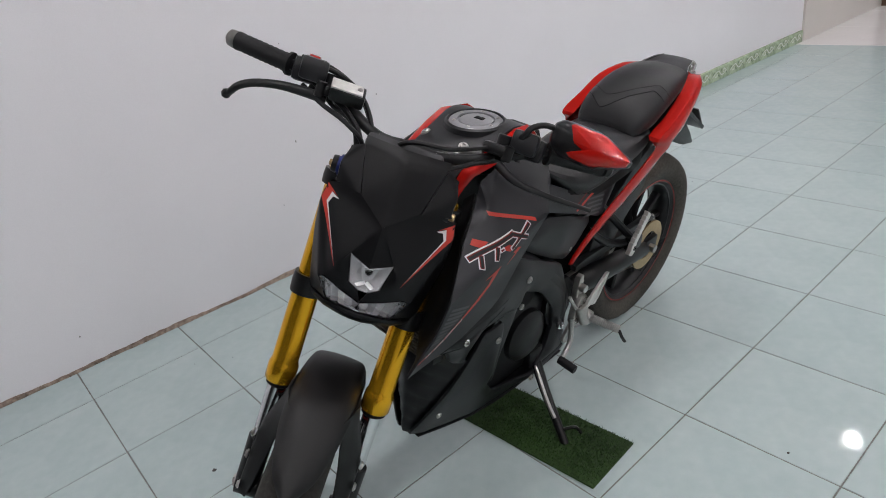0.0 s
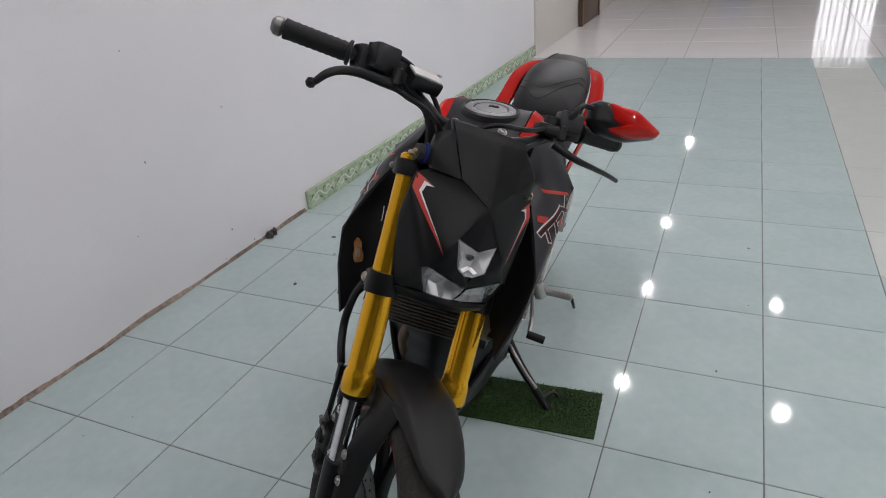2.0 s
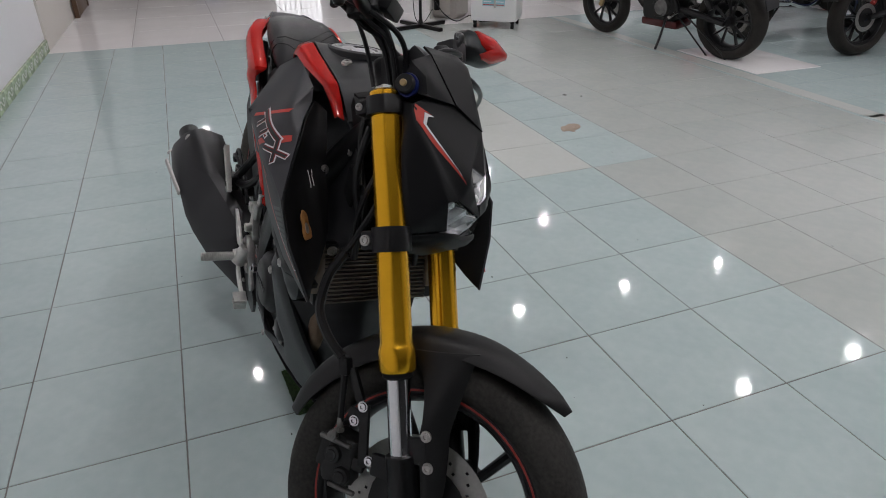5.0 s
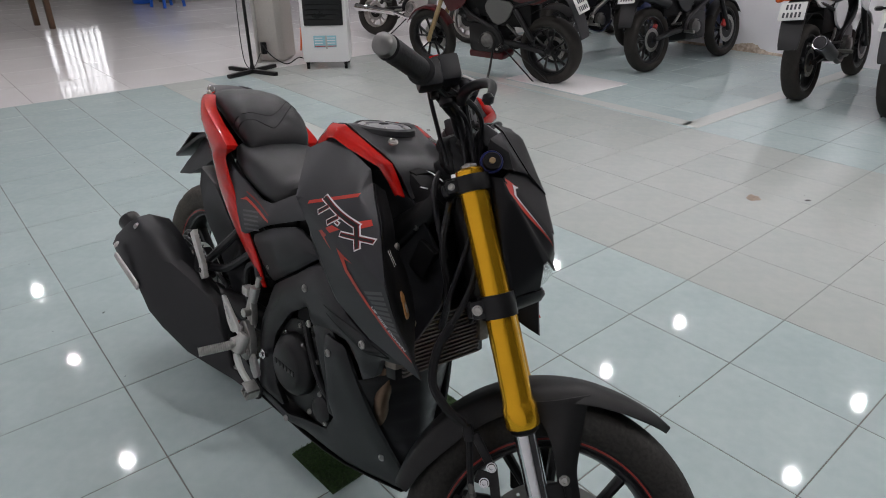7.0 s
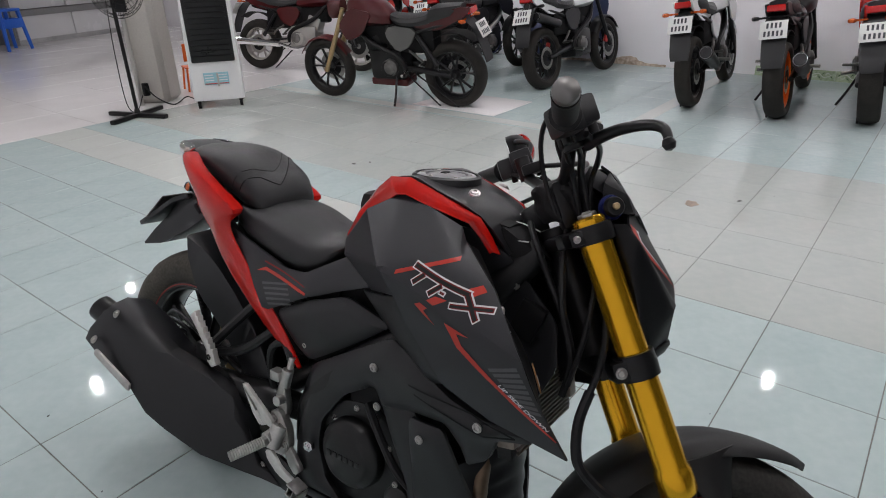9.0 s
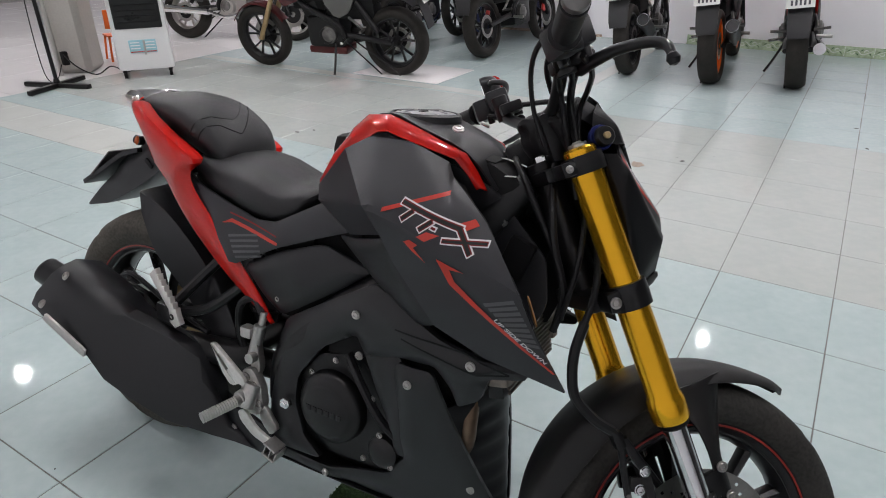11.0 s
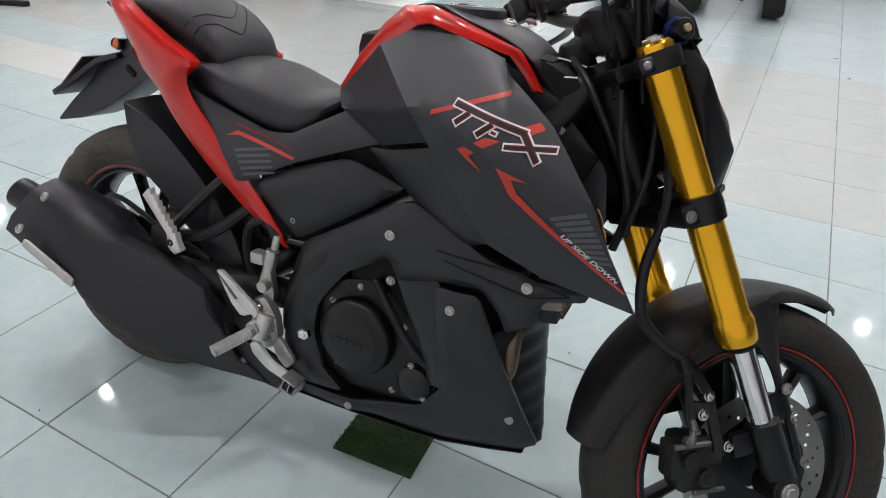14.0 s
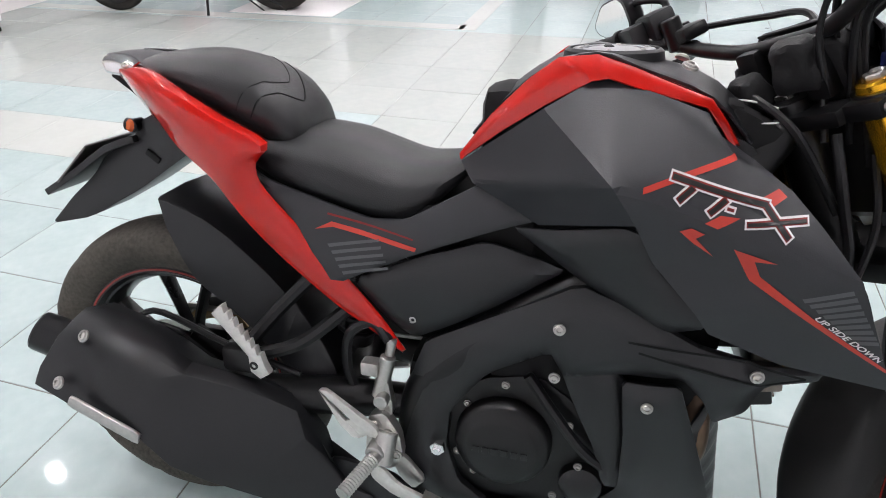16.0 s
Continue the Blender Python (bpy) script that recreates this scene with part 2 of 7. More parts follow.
def soften(bm, width, segments=2, angle=40):
    edges = [e for e in bm.edges if len(e.link_faces) == 2 and e.calc_face_angle(0) > radians(angle)]
    if width and edges:
        bmesh.ops.bevel(bm, geom=edges, offset=width, segments=segments, affect="EDGES", profile=0.6, clamp_overlap=True)
    return bm


def box(centre, size, bevel=0.003, turn=(0, 0, 0), taper=1.0, segments=2):
    bm = bmesh.new()
    bmesh.ops.create_cube(bm, size=1)
    for v in bm.verts:
        k = taper if v.co.z > 0 else 1.0
        v.co = Vector((v.co.x * size[0] * k, v.co.y * size[1] * k, v.co.z * size[2]))
    soften(bm, bevel, segments)
    bmesh.ops.transform(bm, matrix=pose(*centre, *turn), verts=bm.verts)
    return bm


def rod(p0, p1, r, r2=None, n=16, bevel=0.0015):
    p0, p1 = Vector(p0), Vector(p1)
    h, r2 = (p1 - p0).length, r if r2 is None else r2
    b = min(bevel, r * 0.4, r2 * 0.4, h * 0.4)
    return lathe([(r - b, 0), (r, b), (r2, h - b), (r2 - b, h)], n, p0, p1 - p0)


def rounded(pts, cut=0.2, times=1):
    """An outline with its corners cut round."""
    for _ in range(times):
        out = []
        for i, p in enumerate(pts):
            a, b = pts[i - 1], pts[(i + 1) % len(pts)]
            out += [tuple(p[k] + cut * (a[k] - p[k]) for k in range(len(p))), tuple(p[k] + cut * (b[k] - p[k]) for k in range(len(p)))]
        pts = out
    return pts


def spread(points):
    """A smooth height over a plane that takes given values: rows of x, z, height."""
    p = np.array(points, float)
    d = np.hypot(p[:, None, 0] - p[None, :, 0], p[:, None, 1] - p[None, :, 1])
    n = len(p)
    a = np.zeros((n + 3, n + 3))
    a[:n, :n], a[:n, n], a[:n, n + 1:n + 3] = d, 1, p[:, :2]
    a[n, :n], a[n + 1:n + 3, :n] = 1, p[:, :2].T
    w = np.linalg.lstsq(a, np.r_[p[:, 2], 0, 0, 0], rcond=None)[0]
    return lambda x, z: float(np.hypot(p[:, 0] - x, p[:, 1] - z) @ w[:n] + w[n] + w[n + 1] * x + w[n + 2] * z)


def cut_sheet(outline, step):
    """A flat sheet in x, z inside an outline, cut into a grid."""
    bm = bmesh.new()
    bm.faces.new([bm.verts.new((x, 0, z)) for x, z in outline])
    for axis in (0, 2):
        lo, hi = min(v.co[axis] for v in bm.verts), max(v.co[axis] for v in bm.verts)
        for k in range(1, int((hi - lo) / step) + 1):
            at, no = [0, 0, 0], [0, 0, 0]
            at[axis], no[axis] = lo + k * step + 1e-4, 1
            bmesh.ops.bisect_plane(bm, geom=bm.verts[:] + bm.edges[:] + bm.faces[:], dist=1e-6, plane_co=at, plane_no=no)
    return bm


def panel(outline, height, side, thick=0.006, step=0.03, bevel=0.002, roll=0.0, deep=0.0):
    """A moulded cover: an outline in x, z bulged sideways by height(x, z), with thickness and a rounded rim.
    roll, deep: how wide the rim rolls over, and how far inwards."""
    bm = cut_sheet(outline, step)
    a = np.array(outline, float)
    d = np.roll(a, -1, 0) - a
    for v in bm.verts:
        y = height(v.co.x, v.co.z)
        if roll:
            p = np.array((v.co.x, v.co.z)) - a
            k = np.clip((p * d).sum(1) / (d * d).sum(1), 0, 1)
            near = float(np.sqrt(((p - k[:, None] * d) ** 2).sum(1)).min())
            y -= deep * max(0.0, 1 - near / roll) ** 1.6
        v.co.y = side * y
    faces = bm.faces[:]
    made = bmesh.ops.extrude_face_region(bm, geom=faces)["geom"]
    for v in made:
        if isinstance(v, bmesh.types.BMVert):
            v.co.y -= side * thick
    bmesh.ops.recalc_face_normals(bm, faces=bm.faces)
    return soften(bm, bevel, 2, 60)


def skin(curves, nu=4, nv=4, thick=0.004, ease=1, bevel=0.0015, mirror=False):
    """A moulded shell across several lines of points, with thickness towards the middle plane."""
    rows = [catmull(c, nu) for c in curves]
    cols = [catmull([r[i] for r in rows], nv) for i in range(len(rows[0]))]
    g = np.array([[tuple(p) for p in c] for c in cols])
    for _ in range(ease):
        k = g.copy()
        k[1:-1, 1:-1] = (g[:-2, 1:-1] + g[2:, 1:-1] + g[1:-1, :-2] + g[1:-1, 2:] + 2 * g[1:-1, 1:-1]) / 6
        g = k
    if mirror:
        g[:, :, 1] *= -1
    bm = bmesh.new()
    vs = [[bm.verts.new(p) for p in row] for row in g]
    for a, b in zip(vs, vs[1:]):
        for i in range(len(a) - 1):
            bm.faces.new((a[i], a[i + 1], b[i + 1], b[i]))
    bmesh.ops.remove_doubles(bm, verts=bm.verts, dist=1e-5)
    bmesh.ops.recalc_face_normals(bm, faces=bm.faces)
    if thick:
        mid = sum((f.normal.dot(f.calc_center_median() - Vector((f.calc_center_median().x, 0, f.calc_center_median().z - 0.05))) for f in bm.faces))
        if mid < 0:
            bmesh.ops.reverse_faces(bm, faces=bm.faces)
        bmesh.ops.solidify(bm, geom=bm.faces[:], thickness=thick)
        bmesh.ops.recalc_face_normals(bm, faces=bm.faces)
        soften(bm, bevel, 2, 60)
    return bm


def facets(points, faces, thick=0.004, bevel=0.003, inner=(0, 0, 0), mirror=False, rounds=0, keep=()):
    """A folded shell: named points, faces between them, softened folds, thickness towards an inner point."""
    bm = bmesh.new()
    sgn = -1 if mirror else 1
    v = {k: bm.verts.new((p[0], sgn * p[1], p[2])) for k, p in points.items()}
    for f in faces:
        bm.faces.new([v[k] for k in f.split()])
    bmesh.ops.delete(bm, geom=[w for w in bm.verts if not w.link_faces], context="VERTS")
    bmesh.ops.recalc_face_normals(bm, faces=bm.faces)
    c = Vector((inner[0], sgn * inner[1], inner[2]))
    if sum(f.normal.dot(f.calc_center_median() - c) * f.calc_area() for f in bm.faces) < 0:
        bmesh.ops.reverse_faces(bm, faces=bm.faces)
    if rounds:
        bmesh.ops.triangulate(bm, faces=bm.faces[:])
        bmesh.ops.subdivide_edges(bm, edges=bm.edges[:], cuts=5, use_grid_fill=True)
        ends = [(Vector((points[a][0], sgn * points[a][1], points[a][2])), Vector((points[b][0], sgn * points[b][1], points[b][2]))) for a, b in (k.split() for k in keep)]
        loose = [w for w in bm.verts if not w.is_boundary and all((w.co - a).length + (w.co - b).length > (a - b).length + 1e-5 for a, b in ends)]
        for _ in range(rounds):
            bmesh.ops.smooth_vert(bm, verts=loose, factor=0.5, use_axis_x=True, use_axis_y=True, use_axis_z=True)
    else:
        soften(bm, bevel, 2, 6)
    if thick:
        bmesh.ops.solidify(bm, geom=bm.faces[:], thickness=thick)
        bmesh.ops.recalc_face_normals(bm, faces=bm.faces)
    return bm


def bolt_head(at, axis, r=0.008, h=0.006, socket=True):
    prof = [(0, h * 0.55), (r * 0.45, h * 0.55), (r * 0.5, h), (r * 0.85, h * 0.95), (r, h * 0.55), (r * 1.25, h * 0.5), (r * 1.3, 0), (0, 0)]
    return lathe(prof if socket else [(0, h), (r * 0.7, h * 0.9), (r, h * 0.5), (r * 1.3, h * 0.4), (r * 1.3, 0), (0, 0)], 12, at, axis)


def thing(name, at=None, label="", category="", group=""):
    ob = new(name)
    ob.empty_display_size = 0.1
    if at is not None:
        ob.matrix_world = at
    return tagged(ob, label, category, group)


def mesh_of(name, bm, mat, m=None, angle=38):
    if m is not None:
        bmesh.ops.transform(bm, matrix=m, verts=bm.verts)
        if m.determinant() < 0:
            bmesh.ops.reverse_faces(bm, faces=bm.faces)
    me = bpy.data.meshes.new(name)
    bm.to_mesh(me)
    bm.free()
    for p in me.polygons:
        p.use_smooth = True
    me.set_sharp_from_angle(angle=radians(angle))
    me.materials.append(mat)
    return me


def part(name, bm, mat, parent, label="", m=None, angle=38):
    ob = new(name, mesh_of(name, bm, mat, m, angle))
    ob.parent = parent
    return tagged(ob, label)


def whole(name, bm, mat, label="", category="", group="", kind="", m=None, angle=38):
    return tagged(new(name, mesh_of(name, bm, mat, m, angle)), label, category, group, kind)


# ---- the room ----
TILE_SIZE = 0.4
LEFT, RIGHT, BACK, FAR = -0.26, 8.05, -7.0, 16.0
tagged(whole("floor", box(((LEFT + RIGHT) / 2, (BACK + FAR) / 2, -0.0515), (RIGHT - LEFT + 0.4, FAR - BACK + 0.4, 0.1), 0), GROUT,
             "pale tiled showroom floor with thin dark joints", "floor", kind="structure"))
floor = bpy.data.objects["floor"]
# the west wall stands not quite square to the tiles
WEST = pose(-0.24, 0.0, 0, 0, 0, -1.0)
WEST_END = 5.33
whole("wall_west", box((-0.1, (BACK + WEST_END) / 2, 1.55), (0.2, WEST_END - BACK, 3.1), 0), WALL,
      "white painted plaster wall, slightly uneven", "wall", kind="structure", m=WEST)
whole("wall_west_far", box((-0.08, (WEST_END + FAR) / 2, 1.55), (0.2, FAR - WEST_END, 3.1), 0), BEIGE_WALL,
      "beige painted wall beyond the white one", "wall", kind="structure", m=WEST)
whole("wall_east", box((RIGHT + 0.1, (BACK + FAR) / 2, 1.55), (0.2, FAR - BACK, 3.1), 0), WALL,
      "white painted wall behind parked motorcycles", "wall", kind="structure")
# out of view; near-black so the motorcycle's front faces stay dark
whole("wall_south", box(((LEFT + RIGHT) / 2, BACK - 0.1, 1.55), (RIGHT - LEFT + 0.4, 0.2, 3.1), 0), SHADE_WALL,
      "plain unseen end wall, darkened to dim reflections", "wall", kind="structure")
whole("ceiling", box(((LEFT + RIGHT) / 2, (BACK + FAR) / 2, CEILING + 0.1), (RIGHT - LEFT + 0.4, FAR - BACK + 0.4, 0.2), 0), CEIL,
      "plain unseen ceiling, darkened to cut bounce and sheen", "ceiling", kind="structure")
# the far wall leaves an opening for a barred window
WIN = (3.3, 4.6, 0.75, 2.3)
far_wall = merge(
    box(((LEFT + WIN[0]) / 2 - 0.1, FAR + 0.1, 1.55), (WIN[0] - LEFT + 0.2, 0.2, 3.1), 0),
    box(((WIN[1] + RIGHT) / 2 + 0.1, FAR + 0.1, 1.55), (RIGHT - WIN[1] + 0.2, 0.2, 3.1), 0),
    box(((WIN[0] + WIN[1]) / 2, FAR + 0.1, WIN[2] / 2), (WIN[1] - WIN[0], 0.2, WIN[2]), 0),
    box(((WIN[0] + WIN[1]) / 2, FAR + 0.1, (WIN[3] + 3.1) / 2), (WIN[1] - WIN[0], 0.2, 3.1 - WIN[3]), 0))
whole("wall_north", far_wall, BEIGE_WALL, "beige end wall with a barred window", "wall", kind="structure")
window = tagged(new("window_1"), "bright barred window in the far wall", "window", kind="structure")
window.location = ((WIN[0] + WIN[1]) / 2, FAR, 0)
W2, H2 = (WIN[1] - WIN[0]) / 2, WIN[3] - WIN[2]
part("window_frame", merge(*[box((x, 0.05, (WIN[2] + WIN[3]) / 2), (0.05, 0.06, H2), 0.004) for x in (-W2 + 0.02, 0, W2 - 0.02)],
                           *[box((0, 0.05, z), (2 * W2, 0.055, 0.05), 0.004) for z in (WIN[2] + 0.02, WIN[3] - 0.02)]), WHITE_P, window)
for i in range(9):
    part("bar", rod((-W2 + 0.13 * (i + 1), 0.02, WIN[2]), (-W2 + 0.13 * (i + 1), 0.02, WIN[3]), 0.015, n=8), BLACK, window)
for i in range(8):
    part("crossbar", rod((-W2, 0.03, WIN[2] + 0.19 * (i + 0.5)), (W2, 0.03, WIN[2] + 0.19 * (i + 0.5)), 0.014, n=8), BLACK, window)
whole("backdrop", box(((WIN[0] + WIN[1]) / 2, FAR + 0.6, 1.5), (3.5, 0.05, 2.8), 0), glowing("daylight_outside", (0.95, 0.95, 1.0), 2.0),
      "bright hazy daylight outside the window", "daylight", kind="structure")

# round ceiling lamps in rows
LAMP_GLOW = glowing("lamp_glow", (1.0, 0.96, 0.985), LAMP_POWER)
lamp = thing("ceiling_lamp", pose(1.1, 0.05, CEILING), "small round white ceiling lamp, lit", "lamp", "ceiling lamps in rows")
part("rim", lathe([(0.045, 0), (0.07, -0.004), (0.072, -0.018), (0.050, -0.024), (0.043, -0.018)], 24, axis=(0, 0, 1)), WHITE_P, lamp)
part("diffuser", lathe([(0.0, -0.028), (0.028, -0.027), (0.041, -0.02), (0.041, -0.004), (0, -0.004)], 24, axis=(0, 0, 1)), LAMP_GLOW, lamp)
for i in range(5):
    for j in range(-1, 8):
        # the pair at j == 6 is added, unseen, to brighten the far hall
        if (i, j) not in ((0, 0), (1, 4), (2, 1), (2, 3), (4, 3), (4, 4)) and (j < 5 or (j == 6 and i in (0, 4))):
            copy_thing(lamp, pose(1.1 + 1.45 * i, 0.05 + 1.97 * j, CEILING))

# green border tiles along the foot of the walls, each with a pale scroll
border_tile = mesh_of("border_tile", box((0, 0, 0.05), (0.02, 0.252, 0.1), 0.003), SKIRT)


def scroll_mesh():
    s = []
    for sgn in (-1, 1):
        pts = []
        for k in range(15):
            a = k / 14 * 4.2
            r = 0.026 * (1 - k / 20)
            pts.append((0.011, sgn * 0.055 + r * math.cos(a + (0 if sgn > 0 else math.pi)), 0.052 + sgn * 0.004 + r * math.sin(a) * 0.9 * sgn))
        s.append(tube(pts, [0.002, 0.005, 0.006, 0.004, 0.002], 6, 1))
    s.append(tube([(0.011, -0.115, 0.035), (0.011, -0.03, 0.07), (0.011, 0.03, 0.032), (0.011, 0.115, 0.07)], [0.002, 0.005, 0.005, 0.002], 6, 5))
    bm = merge(*s)
    for v in bm.verts:
        v.co.x = 0.0105 + (v.co.x - 0.011) * 0.25
    return bm


scroll = mesh_of("scroll", scroll_mesh(), SCROLL)


def leaf_mesh():
    s = []
    for y, z, a in ((-0.09, 0.062, 0.6), (-0.015, 0.03, -0.5), (0.02, 0.07, 0.8), (0.095, 0.036, -0.7)):
        s.append(tube([(0.0108, y - 0.016 * math.cos(a), z - 0.016 * math.sin(a)), (0.0108, y, z + 0.004), (0.0108, y + 0.016 * math.cos(a), z + 0.016 * math.sin(a))], [0.001, 0.006, 0.001], 6, 4))
    bm = merge(*s)
    for v in bm.verts:
        v.co.x = 0.0104 + (v.co.x - 0.0108) * 0.2
    return bm


leaves = mesh_of("leaf", leaf_mesh(), SCROLL_DARK)


def border(name, at, count, way):
    b = tagged(new(name), "green marbled border tiles with pale scrolls along the wall foot", "skirting", kind="structure")
    b.matrix_world = at
    for i in range(count):
        y = way * (0.1275 + 0.255 * i)
        t = new("border_tile", border_tile)
        t.parent, t.location = b, (0.01, y, 0)
        for me in (scroll, leaves):
            o = new(me.name, me)
            o.parent, o.location = t, (0, 0, 0)


border("baseboard_west", WEST @ pose(0, 1.235, 0), 16, 1)
border("baseboard_east", pose(RIGHT, -2.6, 0, 0, 0, 180), 14, -1)


# the rough, dirty foot of the wall where no border is set
def plaster_edge():
    rng = random.Random(4)
    rings, y = [], BACK + 0.01
    while y < 1.22:
        h = 0.008 + 0.012 * max(0, noise.noise((y * 3.1, 0, 0)) + 0.35) + rng.uniform(0, 0.004)
        d = 0.004 + 0.008 * max(0.1, noise.noise((0, y * 5.3, 2)) + 0.5) + rng.uniform(0, 0.003)
        rings.append([(-0.002, y, 0.0), (d, y, 0.0), (d * 0.8, y, h * 0.45), (0.002, y, h), (-0.002, y, h)])
        y += 0.02
    return sweep(rings)


whole("trim_plaster_edge", plaster_edge(), DIRT, "crumbled brown plaster at the wall foot", "trim", kind="structure", m=WEST)


def blot(rng, r, n=10):
    """A small flat fleck with an uneven edge."""
    bm = bmesh.new()
    ring = [bm.verts.new((r * rng.uniform(0.55, 1.1) * math.cos(a), r * rng.uniform(0.3, 0.8) * math.sin(a), 0.0)) for a in [2 * math.pi * k / n for k in range(n)]]
    f = bm.faces.new(ring)
    up = bmesh.ops.extrude_face_region(bm, geom=[f])["geom"]
    for v in up:
        if isinstance(v, bmesh.types.BMVert):
            v.co.z += 0.0006
    bmesh.ops.recalc_face_normals(bm, faces=bm.faces)
    return bm


def flecks():
    rng = random.Random(11)
    out = []
    for _ in range(40):
        b = blot(rng, rng.uniform(0.002, 0.0045), 7)
        bmesh.ops.transform(b, matrix=pose(rng.uniform(-0.1, 4.6), rng.uniform(-1.4, 4.6), 0.0002, 0, 0, rng.uniform(0, 360)), verts=b.verts)
        out.append(b)
    for x, y, r in ((0.20, 0.525, 0.017), (0.114, 0.967, 0.022), (0.217, 0.81, 0.013), (1.877, -0.071, 0.005), (1.644, -0.185, 0.005), (3.352, 2.402, 0.03), (3.442, 2.332, 0.02), (1.947, 1.316, 0.009), (1.867, 0.43, 0.007),
                    (0.706, -0.637, 0.014), (4.05, 0.05, 0.03), (5.29, -0.776, 0.025), (4.84, -0.852, 0.022), (0.874, 1.318, 0.008)):
        b = blot(rng, r * 0.75, 8)
        bmesh.ops.transform(b, matrix=pose(x, y, 0.0002, 0, 0, rng.uniform(0, 360)), verts=b.verts)
        out.append(b)
    for y, z, r in ((0.79, 0.68, 0.010), (0.33, 0.587, 0.016), (0.364, 1.0, 0.007), (0.676, 0.14, 0.012), (0.60, 0.025, 0.012), (-0.74, 0.134, 0.010), (0.95, 0.05, 0.02), (0.80, 0.03, 0.016), (0.2, 0.33, 0.006)):
        b = blot(rng, r * 0.45, 7)
        bmesh.ops.transform(b, matrix=WEST @ pose(0.0002, y, z, rng.uniform(-40, 40), 90, 0), verts=b.verts)
        out.append(b)
    return merge(*out)


whole("floor_flecks", flecks(), FLECK, "scattered dark specks of dirt on floor and wall", "dirt", kind="stuff")
rng = random.Random(8)
crumbs = [box((0.012 + rng.uniform(0, 0.02), 0.90 + rng.gauss(0, 0.035), 0.008 + rng.uniform(0, 0.012)), (rng.uniform(0.012, 0.03), rng.uniform(0.015, 0.04), rng.uniform(0.010, 0.022)), 0.003, (rng.uniform(0, 60), rng.uniform(0, 60), rng.uniform(0, 90))) for _ in range(9)]
whole("broken_plaster", merge(*crumbs), FLECK, "dark crumbs of plaster broken out at the wall foot", "rubble", m=WEST)
rings = []
for k in range(60):
    y = 1.95 + 0.023 * k
    h = 0.028 + 0.07 * max(0.0, noise.noise((y * 2.3, 4.0, 0))) + 0.012 * noise.noise((y * 19, 1, 0)) + (0.03 if 2.3 < y < 2.8 else 0)
    rings.append([(RIGHT + 0.002, y, 0), (RIGHT - 0.012, y, 0), (RIGHT - 0.010, y, h * 0.7), (RIGHT - 0.003, y, h), (RIGHT + 0.002, y, h)])
whole("trim_damp_foot", sweep(rings), RUST, "reddish damp plaster at the wall foot", "trim", kind="structure")
rng = random.Random(5)
for x, y, r in ((3.02, 1.77, 0.10), (3.87, 0.25, 0.055)):
    b = blot(rng, r, 14)
    whole("dried_stain", b, STAIN, "dried brownish leaf-shaped stain on the floor tiles", "stain", "dried stains", m=pose(x, y, 0.0003, 0, 0, 25))

# pillar with a conduit
pillar = thing("pillar", pose(3.8, 5.62, 0), "square grey-beige painted pillar with bevelled edges", "pillar")
part("shaft", box((0, 0, 1.5), (0.34, 0.34, 2.998), 0.05, (0, 0, 35), segments=1), PILLAR, pillar)
part("conduit", tube([(-0.235, -0.06, 0.0), (-0.235, -0.06, 3.0)], 0.022, 10, 1), ALLOY, pillar, "grey plastic conduit")
part("socket", box((-0.20, -0.13, 0.16), (0.05, 0.05, 0.12), 0.006), DARK, pillar, "black socket box")
whole("power_cable", tube([(3.58, 5.47, 0.2), (3.62, 5.35, 0.09), (3.74, 5.27, 0.012), (3.92, 5.32, 0.05), (3.98, 5.2, 0.008), (4.1, 5.15, 0.01)], 0.006, 6), CABLE,
      "thin black power cable trailing to the cooler", "cable")

# painted parking strips, laid as cream tiles flush with the floor
for x, y, w, h in ((4.9, 3.2, 0.13, 3.9), (6.4, 1.22, 3.12, 0.13)):
    whole("parking_strip", box((x, y, 0.0005), (w, h, 0.003), 0.0), CREAM, "cream marking strip set into the floor", "marking", "parking strips", kind="structure")
whole("floor_cover", box((5.33, 2.8, 0.001), (0.66, 0.92, 0.006), 0.002), GRANITE, "pale floor hatch cover with two slots", "hatch", kind="structure")
# ---- the motorcycle: built upright in its own axes (x ahead, y left, z up), leaning on its side stand ----
BIKE = Matrix(((0.0612, 0.9793, 0.1927, 1.0913), (-0.9981, 0.06, 0.0118, 0.69), (0.0, -0.1931, 0.9812, 0.0), (0, 0, 0, 1)))
RAKE, STEER = radians(28.0), radians(40.0)
HEAD = Vector((0.933, 0.004, 0.895))
STEERING = Matrix.Translation(HEAD) @ Matrix(((math.cos(RAKE), 0, -math.sin(RAKE), 0), (0, 1, 0, 0), (math.sin(RAKE), 0, math.cos(RAKE), 0), (0, 0, 0, 1))) @ Matrix.Rotation(STEER, 4, "Z")

bike = thing("motorcycle", BIKE, "matte black and red motorcycle with gold forks on its side stand", "motorcycle")


